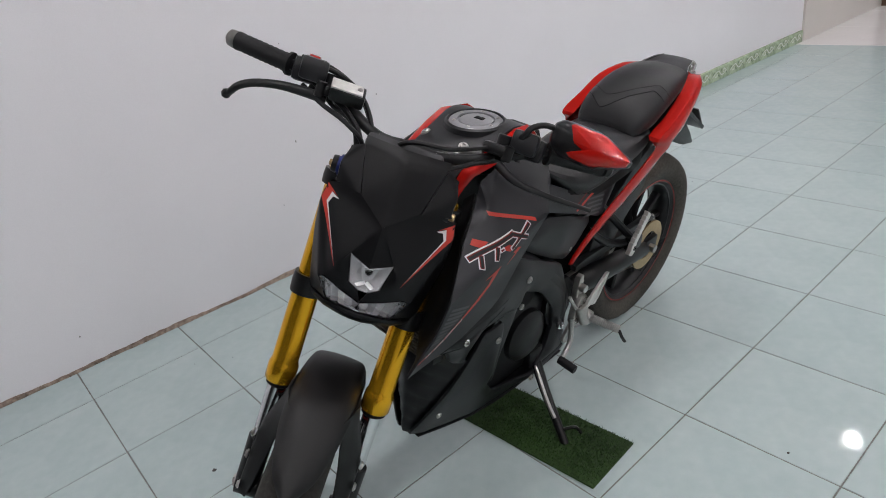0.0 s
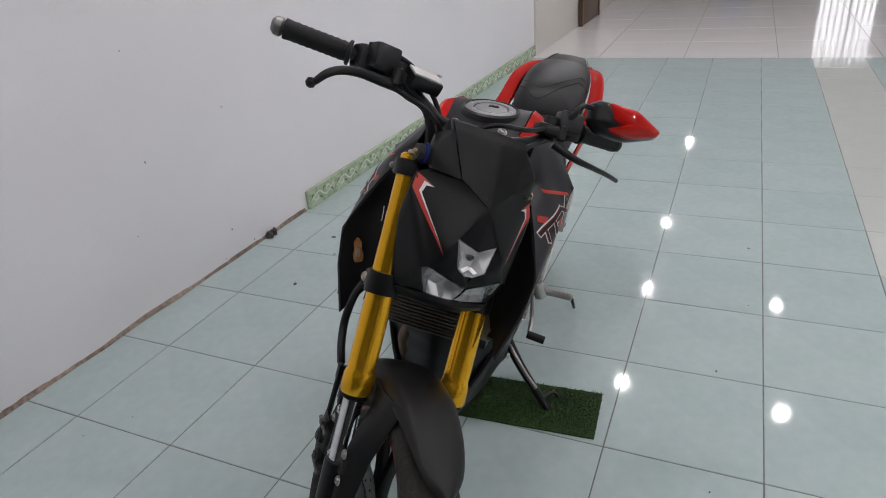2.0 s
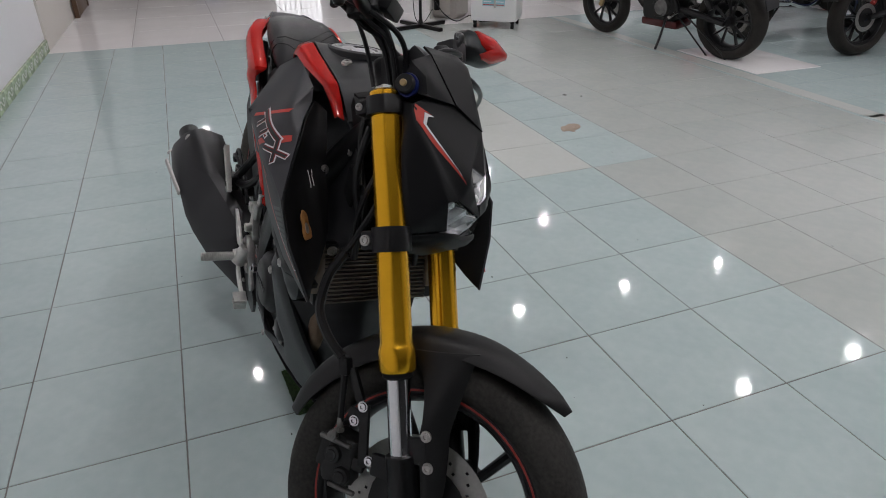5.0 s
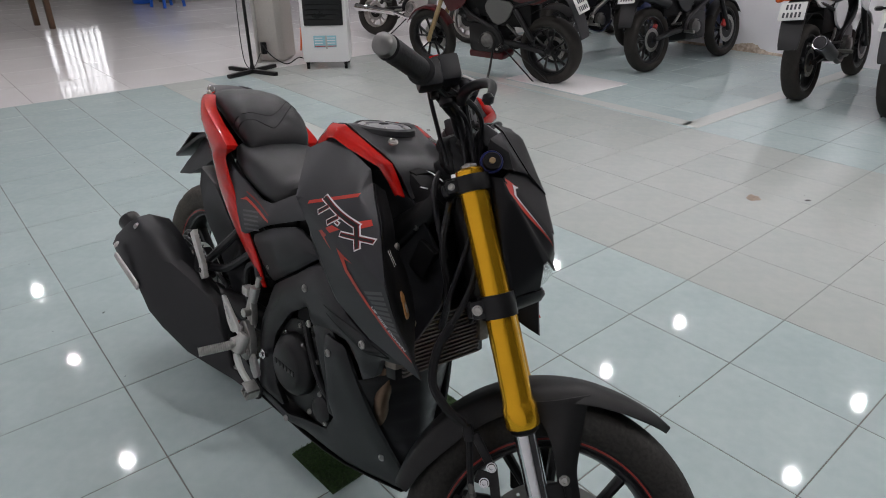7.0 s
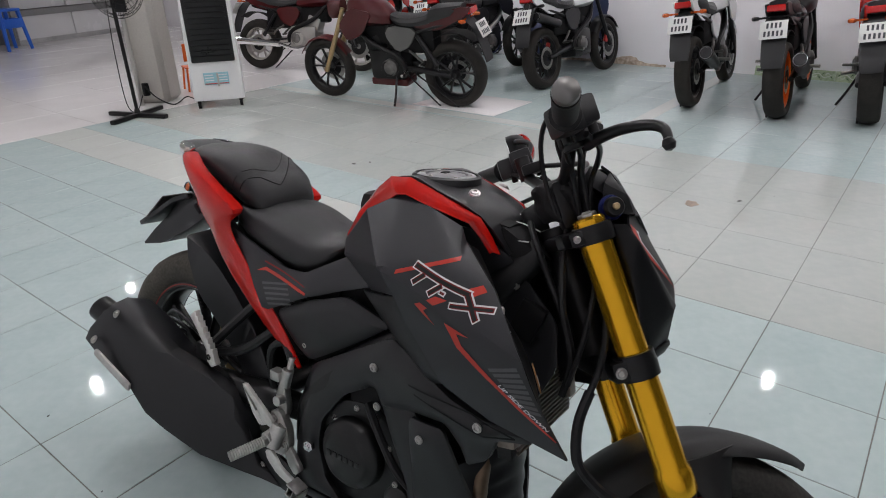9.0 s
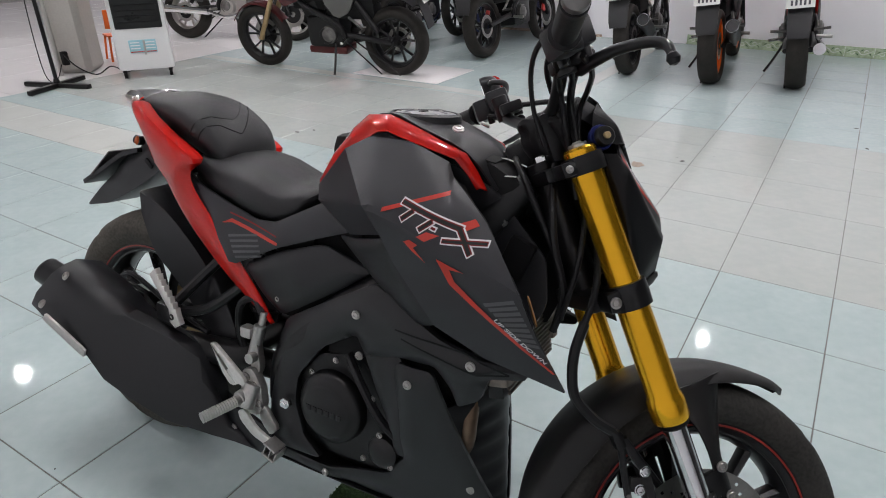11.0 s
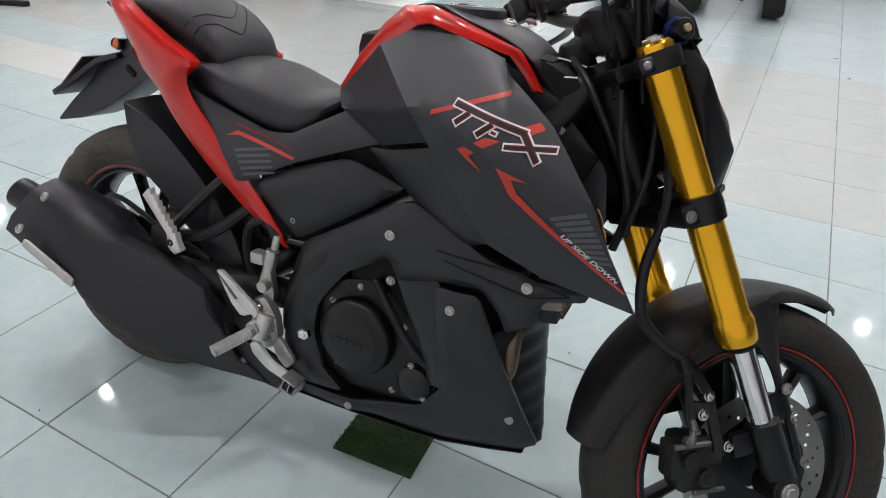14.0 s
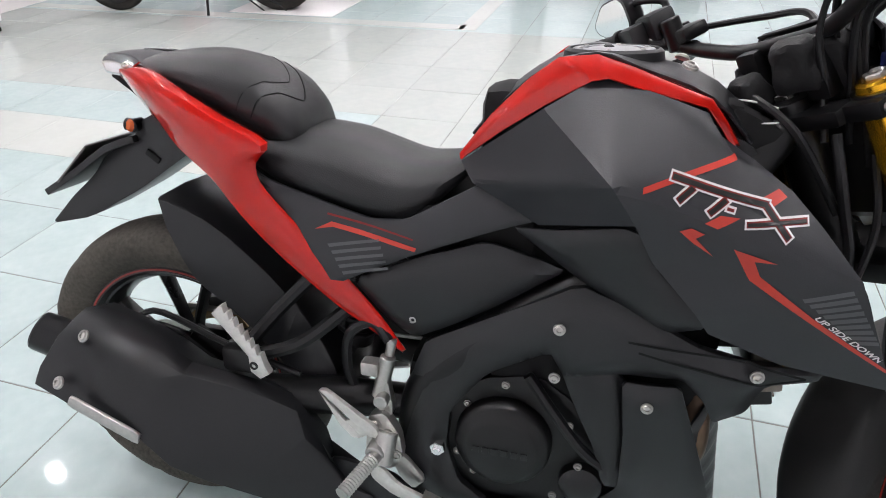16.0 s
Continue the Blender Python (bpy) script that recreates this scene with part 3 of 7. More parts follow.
def wheel(parent, c, radius, width, rim_r, m=None, stripe=True, spokes=5, tread=True, disc_side=-1, disc_r=0.135, hub_w=0.05, name="wheel", rim_mat=None, lod=1.0, tyre_mat=None):
    """A cast wheel with tyre, rim, hub, split spokes and drilled disc, about an axle along y."""
    w = width / 2
    rim_mat = rim_mat or SATIN
    n = int(96 * lod)
    prof = []
    half = [(rim_r + 0.001, w * 0.62), (rim_r + 0.010, w * 0.82), (rim_r + 0.35 * (radius - rim_r), w * 0.99), (rim_r + 0.6 * (radius - rim_r), w * 1.0),
            (rim_r + 0.78 * (radius - rim_r), w * 0.9), (rim_r + 0.9 * (radius - rim_r), w * 0.68), (rim_r + 0.975 * (radius - rim_r), w * 0.36), (radius, 0.1 * w)]
    prof = half + [(r, -h) for r, h in half[::-1]]
    tyre = lathe(prof, n, c, ring=True)
    if tread:
        for v in tyre.verts:
            d = Vector((v.co.x - c[0], 0, v.co.z - c[2]))
            r, h = d.length, v.co.y - c[1]
            if r > rim_r + 0.75 * (radius - rim_r):
                k = round((math.atan2(d.z, d.x) / (2 * math.pi)) * n + abs(h) * 90)
                if k % 8 in (0,) and abs(h) > 0.12 * w:
                    v.co -= d.normalized() * 0.0035
    wh = part(name, lathe([(rim_r - 0.016, w * 0.60), (rim_r + 0.006, w * 0.66), (rim_r + 0.008, w * 0.72), (rim_r - 0.004, w * 0.74), (rim_r - 0.018, w * 0.5),
                           (rim_r - 0.026, 0.2 * w), (rim_r - 0.026, -0.2 * w), (rim_r - 0.018, -w * 0.5), (rim_r - 0.004, -w * 0.74), (rim_r + 0.008, -w * 0.72),
                           (rim_r + 0.006, -w * 0.66), (rim_r - 0.016, -w * 0.60), (rim_r - 0.012, 0)], int(64 * lod), c, ring=True), rim_mat, parent, "satin black cast rim", m)
    ty = part("tyre", tyre, tyre_mat or TYRE, wh, "worn black rubber tyre", m)
    if stripe:
        for sgn in (-1, 1):
            part("rim_stripe", lathe([(rim_r - 0.001, sgn * w * 0.745), (rim_r + 0.0025, sgn * w * 0.745), (rim_r + 0.0025, sgn * w * 0.762), (rim_r - 0.001, sgn * w * 0.762)], int(72 * lod), c, ring=True), STRIPE_RED, wh, "thin red rim stripe", m)
    part("hub", lathe([(0.0, -hub_w), (0.028, -hub_w), (0.03, -hub_w + 0.01), (0.045, -hub_w * 0.5), (0.05, 0), (0.045, hub_w * 0.5), (0.03, hub_w - 0.01), (0.028, hub_w), (0, hub_w)], 24, c), rim_mat, wh, "", m)
    for i in range(spokes):
        for sgn in (-1, 1):
            a0 = 2 * math.pi * i / spokes + 0.3 + sgn * 0.10
            a1 = a0 + sgn * 0.16
            p = [(c[0] + r * math.cos(a), c[1], c[2] + r * math.sin(a)) for r, a in ((0.035, a0), (0.10, (a0 + a1) / 2), (rim_r - 0.02, a1))]
            s = tube(p, [0.013, 0.009, 0.011], 8, 4)
            for v in s.verts:
                v.co.y = c[1] + (v.co.y - c[1]) * 1.6
            part("spoke", s, rim_mat, wh, "", m)
    if disc_r:
        y = c[1] + disc_side * (hub_w + 0.008)
        part("brake_disc", drilled(c[0], y, c[2], disc_r * 0.66, disc_r), ALLOY, wh, "drilled steel brake disc", m)
        part("disc_carrier", lathe([(0.03, -0.002), (disc_r * 0.69, -0.002), (disc_r * 0.69, 0.002), (0.03, 0.002)], 24, (c[0], y, c[2]), ring=True), BLACK, wh, "", m)
    return wh


def drilled(x, y, z, r0, r1, thick=0.004):
    """A brake disc with rows of holes through it."""
    n, rows = 144, 10
    bm = bmesh.new()
    vs = [[bm.verts.new((x + r * math.cos(a), y, z + r * math.sin(a))) for a in [2 * math.pi * k / n for k in range(n)]] for r in np.linspace(r0, r1, rows)]
    for i in range(rows - 1):
        for k in range(n):
            hole = (i == 2 and k % 9 == 0) or (i == 4 and k % 9 == 3) or (i == 6 and k % 9 == 6)
            if not hole:
                bm.faces.new((vs[i][k], vs[i][(k + 1) % n], vs[i + 1][(k + 1) % n], vs[i + 1][k]))
    bmesh.ops.solidify(bm, geom=bm.faces[:], thickness=thick)
    bmesh.ops.recalc_face_normals(bm, faces=bm.faces)
    return bm


# -- rear wheel and its gear
REAR = (-0.066, 0.022, 0.309)
wheel(bike, REAR, 0.305, 0.135, 0.2159, stripe=True, disc_r=0.115, name="rear_wheel", tyre_mat=DRY_RUBBER)
for sgn, nm in ((-1, "swingarm"), (1, "swingarm")):
    arm = part(nm, merge(
        tube([(0.43, sgn * 0.075, 0.36), (0.30, sgn * 0.10, 0.365), (0.12, sgn * 0.105, 0.345), (-0.03, sgn * 0.10, 0.312)], [0.03, 0.034, 0.032, 0.026], 10, 5),
        box((-0.06, sgn * 0.10, 0.309), (0.10, 0.02, 0.055), 0.006)), BLACK, bike)
    part("axle_nut", rod((-0.06, sgn * 0.108, 0.309), (-0.06, sgn * 0.132, 0.309), 0.015, n=6), STEEL, arm, "steel axle nut")
part("swingarm_bridge", rod((0.30, -0.10, 0.365), (0.30, 0.10, 0.365), 0.03), BLACK, bike)
cal = part("rear_caliper", merge(box((0.03, -0.085, 0.40), (0.085, 0.05, 0.06), 0.010, (0, 35, 0)), box((-0.01, -0.10, 0.42), (0.04, 0.03, 0.04), 0.008)), BLACK, bike)
part("caliper_bolt", merge(bolt_head((0.04, -0.112, 0.405), (0, -1, 0), 0.007), bolt_head((0.005, -0.112, 0.43), (0, -1, 0), 0.007)), STEEL, cal)
part("brake_hose", tube([(0.02, -0.10, 0.44), (-0.06, -0.11, 0.46), (-0.11, -0.10, 0.42), (-0.05, -0.10, 0.48), (0.10, -0.11, 0.44), (0.24, -0.12, 0.41)], 0.006, 8), CABLE, bike)
ridge = [(-0.022, 0.690), (0.06, 0.662), (0.13, 0.612), (0.20, 0.545), (0.265, 0.455), (0.295, 0.38)]
under = [(-0.004, 0.640), (0.035, 0.555), (0.10, 0.502), (0.165, 0.440), (0.22, 0.375), (0.255, 0.33)]
hug = [[(x, -0.092, z) for x, z in under], [(x, -0.080, z - 0.004) for x, z in ridge], [(x, -0.074, z) for x, z in ridge], [(x, 0, z + 0.004) for x, z in ridge], [(x, 0.074, z) for x, z in ridge], [(x, 0.080, z - 0.004) for x, z in ridge], [(x, 0.092, z) for x, z in under]]
part("rear_mudguard", skin(hug, 3, 1, 0.004, 0, bevel=0.002), MATTE, bike, "matte black wedge-shaped inner mudguard")
# chain and sprocket on the left
spr = part("rear_sprocket", lathe([(0.05, 0.072), (0.088, 0.072), (0.088, 0.078), (0.05, 0.078)], 42, REAR, ring=True), BRASS, bike, "worn brass-coloured rear sprocket")
chain = [(REAR[0] + 0.086 * math.cos(a), 0.075, REAR[2] + 0.086 * math.sin(a)) for a in np.linspace(radians(95), radians(265), 12)]
chain = [(0.42, 0.075, 0.40)] + chain + [(0.42, 0.075, 0.345)]
part("chain", tube(chain, 0.0075, 6, 2), STEEL, bike, "dull steel drive chain")
part("chain_guard", panel(rounded([(0.36, 0.44), (0.10, 0.43), (-0.06, 0.425), (-0.10, 0.40), (0.1, 0.405), (0.36, 0.41)], 0.2), lambda x, z: 0.094, 1, 0.02), MATTE, bike)

# -- engine and frame behind the covers
part("engine_block", merge(box((0.62, 0, 0.33), (0.40, 0.20, 0.26), 0.03), box((0.80, 0, 0.44), (0.15, 0.17, 0.22), 0.02, (0, 25, 0))), BLACK, bike, "black cast engine block")
part("tank_front_cover", merge(box((0.868, 0, 0.815), (0.09, 0.125, 0.14), 0.02, (0, 25, 0)), box((0.885, 0, 0.70), (0.07, 0.11, 0.16), 0.02)), DARK, bike, "dark cover between tank and steering head")
part("cylinder_head", merge(box((0.80, 0, 0.53), (0.17, 0.22, 0.15), 0.025, (0, 12, 0)), box((0.66, 0, 0.49), (0.20, 0.21, 0.12), 0.02)), DARK, bike)
part("airbox", merge(box((0.70, 0, 0.73), (0.36, 0.12, 0.34), 0.03), box((0.47, 0, 0.60), (0.30, 0.15, 0.24), 0.03)), DARK, bike)
for sgn in (-1, 1):
    part("frame_rail", tube([(0.93, sgn * 0.03, 0.86), (0.80, sgn * 0.085, 0.70), (0.60, sgn * 0.10, 0.56), (0.46, sgn * 0.095, 0.42), (0.43, sgn * 0.09, 0.30)], [0.026, 0.032, 0.034, 0.032, 0.026], 10), BLACK, bike)
    part("subframe_tube", tube([(0.42, sgn * 0.09, 0.62), (0.20, sgn * 0.085, 0.72), (0.0, sgn * 0.05, 0.83)], 0.014, 8), BLACK, bike)
    part("peg_bracket_tube", merge(tube([(0.275, sgn * 0.095, 0.60), (0.20, sgn * 0.115, 0.52), (0.145, sgn * 0.145, 0.45)], 0.012, 8), tube([(0.33, sgn * 0.095, 0.545), (0.24, sgn * 0.12, 0.47), (0.145, sgn * 0.145, 0.445)], 0.012, 8),
                                   box((0.15, sgn * 0.15, 0.447), (0.06, 0.03, 0.045), 0.01)), BLACK, bike)
    teeth = []
    for k in range(8):
        teeth += [(0.135 + 0.0085 * k, 0.553 - 0.0115 * k), (0.141 + 0.0085 * k, 0.556 - 0.0115 * k)]
    peg = part("passenger_peg", panel(teeth + [(0.206, 0.455), (0.214, 0.440), (0.196, 0.428), (0.180, 0.440), (0.178, 0.468), (0.120, 0.538)], lambda x, z: 0.176, sgn, 0.014, 0.2, 0.0015), WHITE_ALLOY, bike, "folded toothed bare alloy passenger footpeg")
    part("peg_bolt", bolt_head((0.187, sgn * 0.172, 0.452), (0, sgn, 0), 0.008), BLACK, peg)
shock = part("shock", tube([(0.33, 0, 0.62), (0.30, 0, 0.42)], 0.028, 12, 1), BLACK, bike)
part("spring", tube([(0.33 - 0.03 * k / 48 + 0.036 * math.cos(k * 0.8), 0.036 * math.sin(k * 0.8), 0.60 - 0.16 * k / 48) for k in range(49)], 0.005, 6, 1), SATIN, shock)

clutch = part("clutch_cover", lathe([(0, 0.148), (0.052, 0.148), (0.060, 0.144), (0.066, 0.136), (0.072, 0.134), (0.078, 0.126), (0.082, 0.09), (0, 0.09)], 48, (0.592, 0, 0.342), (0, -1, 0)), BLACK, bike, "round black clutch cover")
part("cast_mark", merge(*[box((0.553 + 0.0155 * k, -0.149, 0.343), (0.011, 0.002, 0.012), 0.0006) for k in range(6)]), SATIN, clutch, "row of plain raised marks")
part("crankcase_cover", panel(rounded([(0.50, 0.40), (0.55, 0.45), (0.64, 0.47), (0.70, 0.43), (0.75, 0.35), (0.765, 0.28), (0.73, 0.235), (0.62, 0.225), (0.53, 0.225), (0.47, 0.22), (0.465, 0.44)], 0.15), lambda x, z: 0.108, -1, 0.03), BLACK, bike)
pump = part("pump_cover", lathe([(0, 0.135), (0.02, 0.135), (0.028, 0.130), (0.034, 0.125), (0.036, 0.10), (0, 0.10)], 28, (0.722, 0, 0.285), (0, -1, 0)), SATIN, bike)
for p in ((0.53, 0.40), (0.59, 0.445), (0.645, 0.445), (0.695, 0.40), (0.745, 0.335), (0.515, 0.30), (0.545, 0.265), (0.68, 0.258), (0.745, 0.262), (0.715, 0.325)):
    part("case_bolt", bolt_head((p[0], -0.108 if p[0] < 0.67 else -0.125, p[1]), (0, -1, 0), 0.0052, 0.006), STEEL, bike, "bright steel bolt")
part("breather_hose", tube([(0.625, -0.118, 0.475), (0.67, -0.128, 0.42), (0.72, -0.13, 0.36), (0.77, -0.12, 0.32)], 0.009, 8), CABLE, bike)
part("left_engine_cover", lathe([(0, 0.13), (0.05, 0.13), (0.065, 0.122), (0.075, 0.115), (0.08, 0.08), (0, 0.08)], 40, (0.60, 0, 0.34), (0, 1, 0)), BLACK, bike)
part("sprocket_cover", panel(rounded([(0.40, 0.44), (0.50, 0.46), (0.53, 0.38), (0.50, 0.30), (0.41, 0.30)], 0.25), lambda x, z: 0.115, 1, 0.03), BLACK, bike)
part("header_pipe", tube([(0.84, -0.02, 0.47), (0.875, -0.06, 0.465), (0.886, -0.088, 0.40), (0.880, -0.080, 0.34), (0.845, -0.060, 0.26), (0.78, -0.04, 0.21), (0.55, -0.05, 0.20), (0.42, -0.09, 0.22)], 0.019, 12), HEADER, bike, "heat-stained brown exhaust pipe")
rad = part("radiator", box((0.940, 0.0, 0.553), (0.03, 0.26, 0.125), 0.004, (0, -12, 0)), BLACK, bike, "finned radiator")
for k in range(14):
    part("fin", box((0.9680 - 0.0018 * k, 0, 0.500 + 0.0082 * k), (0.008, 0.225, 0.0036), 0), FINS, rad)
for s in (-1, 1):
    part("radiator_tank", box((0.944, s * 0.124, 0.574), (0.038, 0.030, 0.112), 0.006, (0, -12, 0)), DULL_TANK, rad, "dull alloy radiator tank")
part("radiator_bolt", bolt_head((0.962, -0.100, 0.612), (1, 0, 0), 0.008), STEEL, rad)

# -- exhaust silencer on the right
def ellipse_loft(rows, n=24, power=2.4):
    rings = []
    for x, y, z, ry, rz in rows:
        ring = []
        for k in range(n):
            a = 2 * math.pi * k / n
            ca, sa = math.cos(a), math.sin(a)
            ring.append((x, y + ry * math.copysign(abs(ca) ** (2 / power), ca), z + rz * math.copysign(abs(sa) ** (2 / power), sa)))
        rings.append(ring)
    return sweep(rings)


def silencer_body():
    """A wedge with a broad flat face between an upper inner and a lower outer edge, wrapping in towards the wheel."""
    rings = []
    for u, l, deep, bulge in (((-0.092, -0.240, 0.522), (-0.122, -0.294, 0.452), 0.085, 0.006), ((-0.086, -0.238, 0.530), (-0.122, -0.300, 0.442), 0.090, 0.010), ((-0.020, -0.230, 0.503), (-0.050, -0.302, 0.410), 0.090, 0.012),
                              ((0.040, -0.222, 0.470), (0.040, -0.287, 0.361), 0.085, 0.012), ((0.075, -0.208, 0.436), (0.078, -0.275, 0.305), 0.080, 0.010), ((0.130, -0.193, 0.418), (0.130, -0.258, 0.272), 0.075, 0.008),
                              ((0.190, -0.176, 0.396), (0.205, -0.218, 0.217), 0.060, 0.006), ((0.245, -0.153, 0.358), (0.300, -0.170, 0.188), 0.045, 0.004), ((0.275, -0.134, 0.290), (0.345, -0.152, 0.180), 0.030, 0.003),
                              ((0.285, -0.130, 0.243), (0.394, -0.140, 0.173), 0.022, 0.002)):
        u, l = Vector(u), Vector(l)
        d = l - u
        n = Vector((0, d.z, -d.y)).normalized() * bulge
        rings.append([u + Vector((0, deep, -0.015)), u + Vector((0, 0.03, 0.006)), u, u.lerp(l, 0.28) + n, u.lerp(l, 0.74) + n, l, l + Vector((0, 0.022, -0.014)), l + Vector((0, deep + 0.02, 0.008))])
    return soften(sweep(rings), 0.004, 2, 34)


silencer = part("silencer", silencer_body(), MATTE, bike, "matte black wedge-shaped exhaust silencer", angle=62)
part("outlet_pipe", merge(rod((-0.075, -0.228, 0.470), (-0.150, -0.243, 0.502), 0.034, 0.032, 24), lathe([(0.024, 0), (0.031, 0), (0.031, -0.02), (0.024, -0.02)], 24, (-0.151, -0.243, 0.5025), (-0.90, -0.18, 0.39), ring=True)), SATIN, silencer)
part("heat_plate", panel(rounded([(-0.044, 0.434), (-0.037, 0.450), (0.046, 0.374), (0.041, 0.354)], 0.08), lambda x, z: 0.322 - 0.36 * (x + 0.037), -1, 0.006), ALLOY, silencer, "bare alloy heat plate")
for p in ((-0.053, -0.256, 0.514), (-0.066, -0.307, 0.459)):
    part("silencer_bolt", bolt_head(p, (-0.2, -0.8, 0.6), 0.008), STEEL, silencer)
part("silencer_shield", panel(rounded([(0.285, 0.240), (0.300, 0.258), (0.400, 0.250), (0.470, 0.205), (0.455, 0.166), (0.395, 0.168), (0.300, 0.190)], 0.15), lambda x, z: 0.136, -1, 0.008), MATTE, silencer)
part("shield_bolt", bolt_head((0.332, -0.138, 0.204), (0, -1, 0), 0.008), STEEL, silencer)

# -- rider's footrests, levers and guards
for sgn in (-1, 1):
    def plate(outline, y, thick, cut=0.15):
        return panel(rounded(outline, cut), lambda x, z: y, sgn, thick, 0.05, 0.002)

    hanger = part("footrest_hanger", merge(
        plate([(0.372, 0.372), (0.400, 0.382), (0.425, 0.345), (0.432, 0.300), (0.415, 0.272), (0.385, 0.268), (0.365, 0.290), (0.368, 0.335)], 0.150, 0.020),
        plate([(0.405, 0.300), (0.432, 0.300), (0.470, 0.255), (0.448, 0.232), (0.425, 0.252)], 0.146, 0.010),
        plate([(0.382, 0.442), (0.402, 0.438), (0.412, 0.380), (0.400, 0.352), (0.384, 0.380)], 0.138, 0.018),
        rod((0.395, sgn * 0.135, 0.405), (0.395, sgn * 0.156, 0.405), 0.012)), ALLOY, bike, "bare cast alloy footrest hanger")
    part("heel_guard", merge(plate([(0.293, 0.418), (0.306, 0.420), (0.390, 0.362), (0.398, 0.340), (0.376, 0.344)], 0.166, 0.009, 0.1), plate([(0.292, 0.418), (0.302, 0.404), (0.338, 0.364), (0.366, 0.340), (0.350, 0.334), (0.328, 0.356)], 0.165, 0.008, 0.1),
                             plate([(0.330, 0.362), (0.352, 0.372), (0.384, 0.348), (0.356, 0.332)], 0.164, 0.006, 0.1)), WHITE_ALLOY, hanger, "bright alloy heel guard with an open middle")
    part("footpeg", lathe([(0, 0), (0.014, 0)] + [(0.0112 + 0.0014 * (k % 2), 0.040 + 0.0027 * k) for k in range(29)] + [(0.012, 0.119), (0, 0.119)], 14, (0.405, sgn * 0.15, 0.325), (-0.037, sgn * 0.112, -0.019)),
         ALLOY, hanger, "ribbed alloy footpeg")
    part("peg_pivot", merge(rod((0.405, sgn * 0.150, 0.348), (0.400, sgn * 0.172, 0.300), 0.019, n=14), rod((0.395, sgn * 0.150, 0.325), (0.392, sgn * 0.182, 0.320), 0.017, n=14)), ALLOY, hanger)
    for q in ((0.406, 0.342), (0.420, 0.303), (0.384, 0.358)):
        part("hanger_bolt", bolt_head((q[0], sgn * 0.151, q[1]), (0, sgn, 0), 0.0085), STEEL, hanger)
part("peg_feeler", tube([(0.368, 0.262, 0.302), (0.362, 0.27, 0.28), (0.35, 0.275, 0.26)], 0.005, 6), BLACK, bike)
pedal = part("brake_pedal", merge(panel(rounded([(0.378, 0.282), (0.398, 0.292), (0.430, 0.258), (0.480, 0.240), (0.474, 0.222), (0.420, 0.236), (0.385, 0.262)], 0.15), lambda x, z: 0.172, -1, 0.008, 0.05, 0.002)), WHITE_ALLOY, bike, "bright alloy rear brake pedal")
part("pedal_pad", merge(box((0.489, -0.178, 0.243), (0.034, 0.034, 0.005), 0.001, (0, 20, 0)), *[box((0.489 + 0.014 * k, -0.178, 0.229 - 0.005 * k), (0.003, 0.032, 0.022), 0.001, (0, 20, 0)) for k in (-1, 0, 1)], box((0.482, -0.178, 0.217), (0.034, 0.032, 0.004), 0.001, (0, 20, 0))), ALLOY, pedal, "worn box-shaped pedal pad")
part("rear_master_cylinder", merge(rod((0.385, -0.13, 0.40), (0.40, -0.125, 0.475), 0.013), rod((0.40, -0.12, 0.475), (0.405, -0.118, 0.505), 0.008), box((0.372, -0.13, 0.455), (0.03, 0.025, 0.025), 0.005)), ALLOY, bike)
part("reservoir_hose", tube([(0.40, -0.118, 0.50), (0.37, -0.11, 0.525), (0.33, -0.11, 0.50), (0.32, -0.105, 0.44), (0.33, -0.10, 0.39)], 0.009, 8), CABLE, bike)
part("shift_lever", merge(tube([(0.44, 0.15, 0.32), (0.46, 0.165, 0.26), (0.50, 0.17, 0.225)], 0.0075, 8), tube([(0.40, 0.14, 0.33), (0.43, 0.148, 0.36), (0.45, 0.14, 0.40)], 0.005, 6)), ALLOY, bike)
part("shift_rubber", rod((0.505, 0.165, 0.223), (0.505, 0.22, 0.218), 0.0125), GRIP, bike)
stand = part("side_stand", merge(tube([(0.545, 0.11, 0.22), (0.57, 0.17, 0.155), (0.60, 0.25, 0.085), (0.617, 0.292, 0.048)], [0.017, 0.014, 0.012, 0.011], 10), box((0.553, 0.105, 0.235), (0.06, 0.03, 0.06), 0.008),
                                 box((0.625, 0.297, 0.0465), (0.075, 0.035, 0.009), 0.003, (11, 0, 0)), tube([(0.60, 0.26, 0.085), (0.575, 0.285, 0.095), (0.565, 0.30, 0.075)], 0.005, 6)), BLACK, bike, "black steel side stand, extended")
part("stand_spring", tube([(0.56, 0.125, 0.21), (0.59, 0.19, 0.15), (0.605, 0.235, 0.115)], 0.006, 8), STEEL, stand)


def straight(line):
    """Points of the upper works before they are swayed."""
    return [(x, y - 0.016 * min(1.0, max(0.0, (z - 0.5) / 0.3)), z) for x, y, z in line]


def taut(line):
    """Extra points near each corner, so that a curve through them keeps its corners."""
    out = [line[0]]
    for a, b in zip(line, line[1:]):
        out += [tuple(Vector(a).lerp(Vector(b), 0.14)), tuple(Vector(a).lerp(Vector(b), 0.86)), b]
    return out


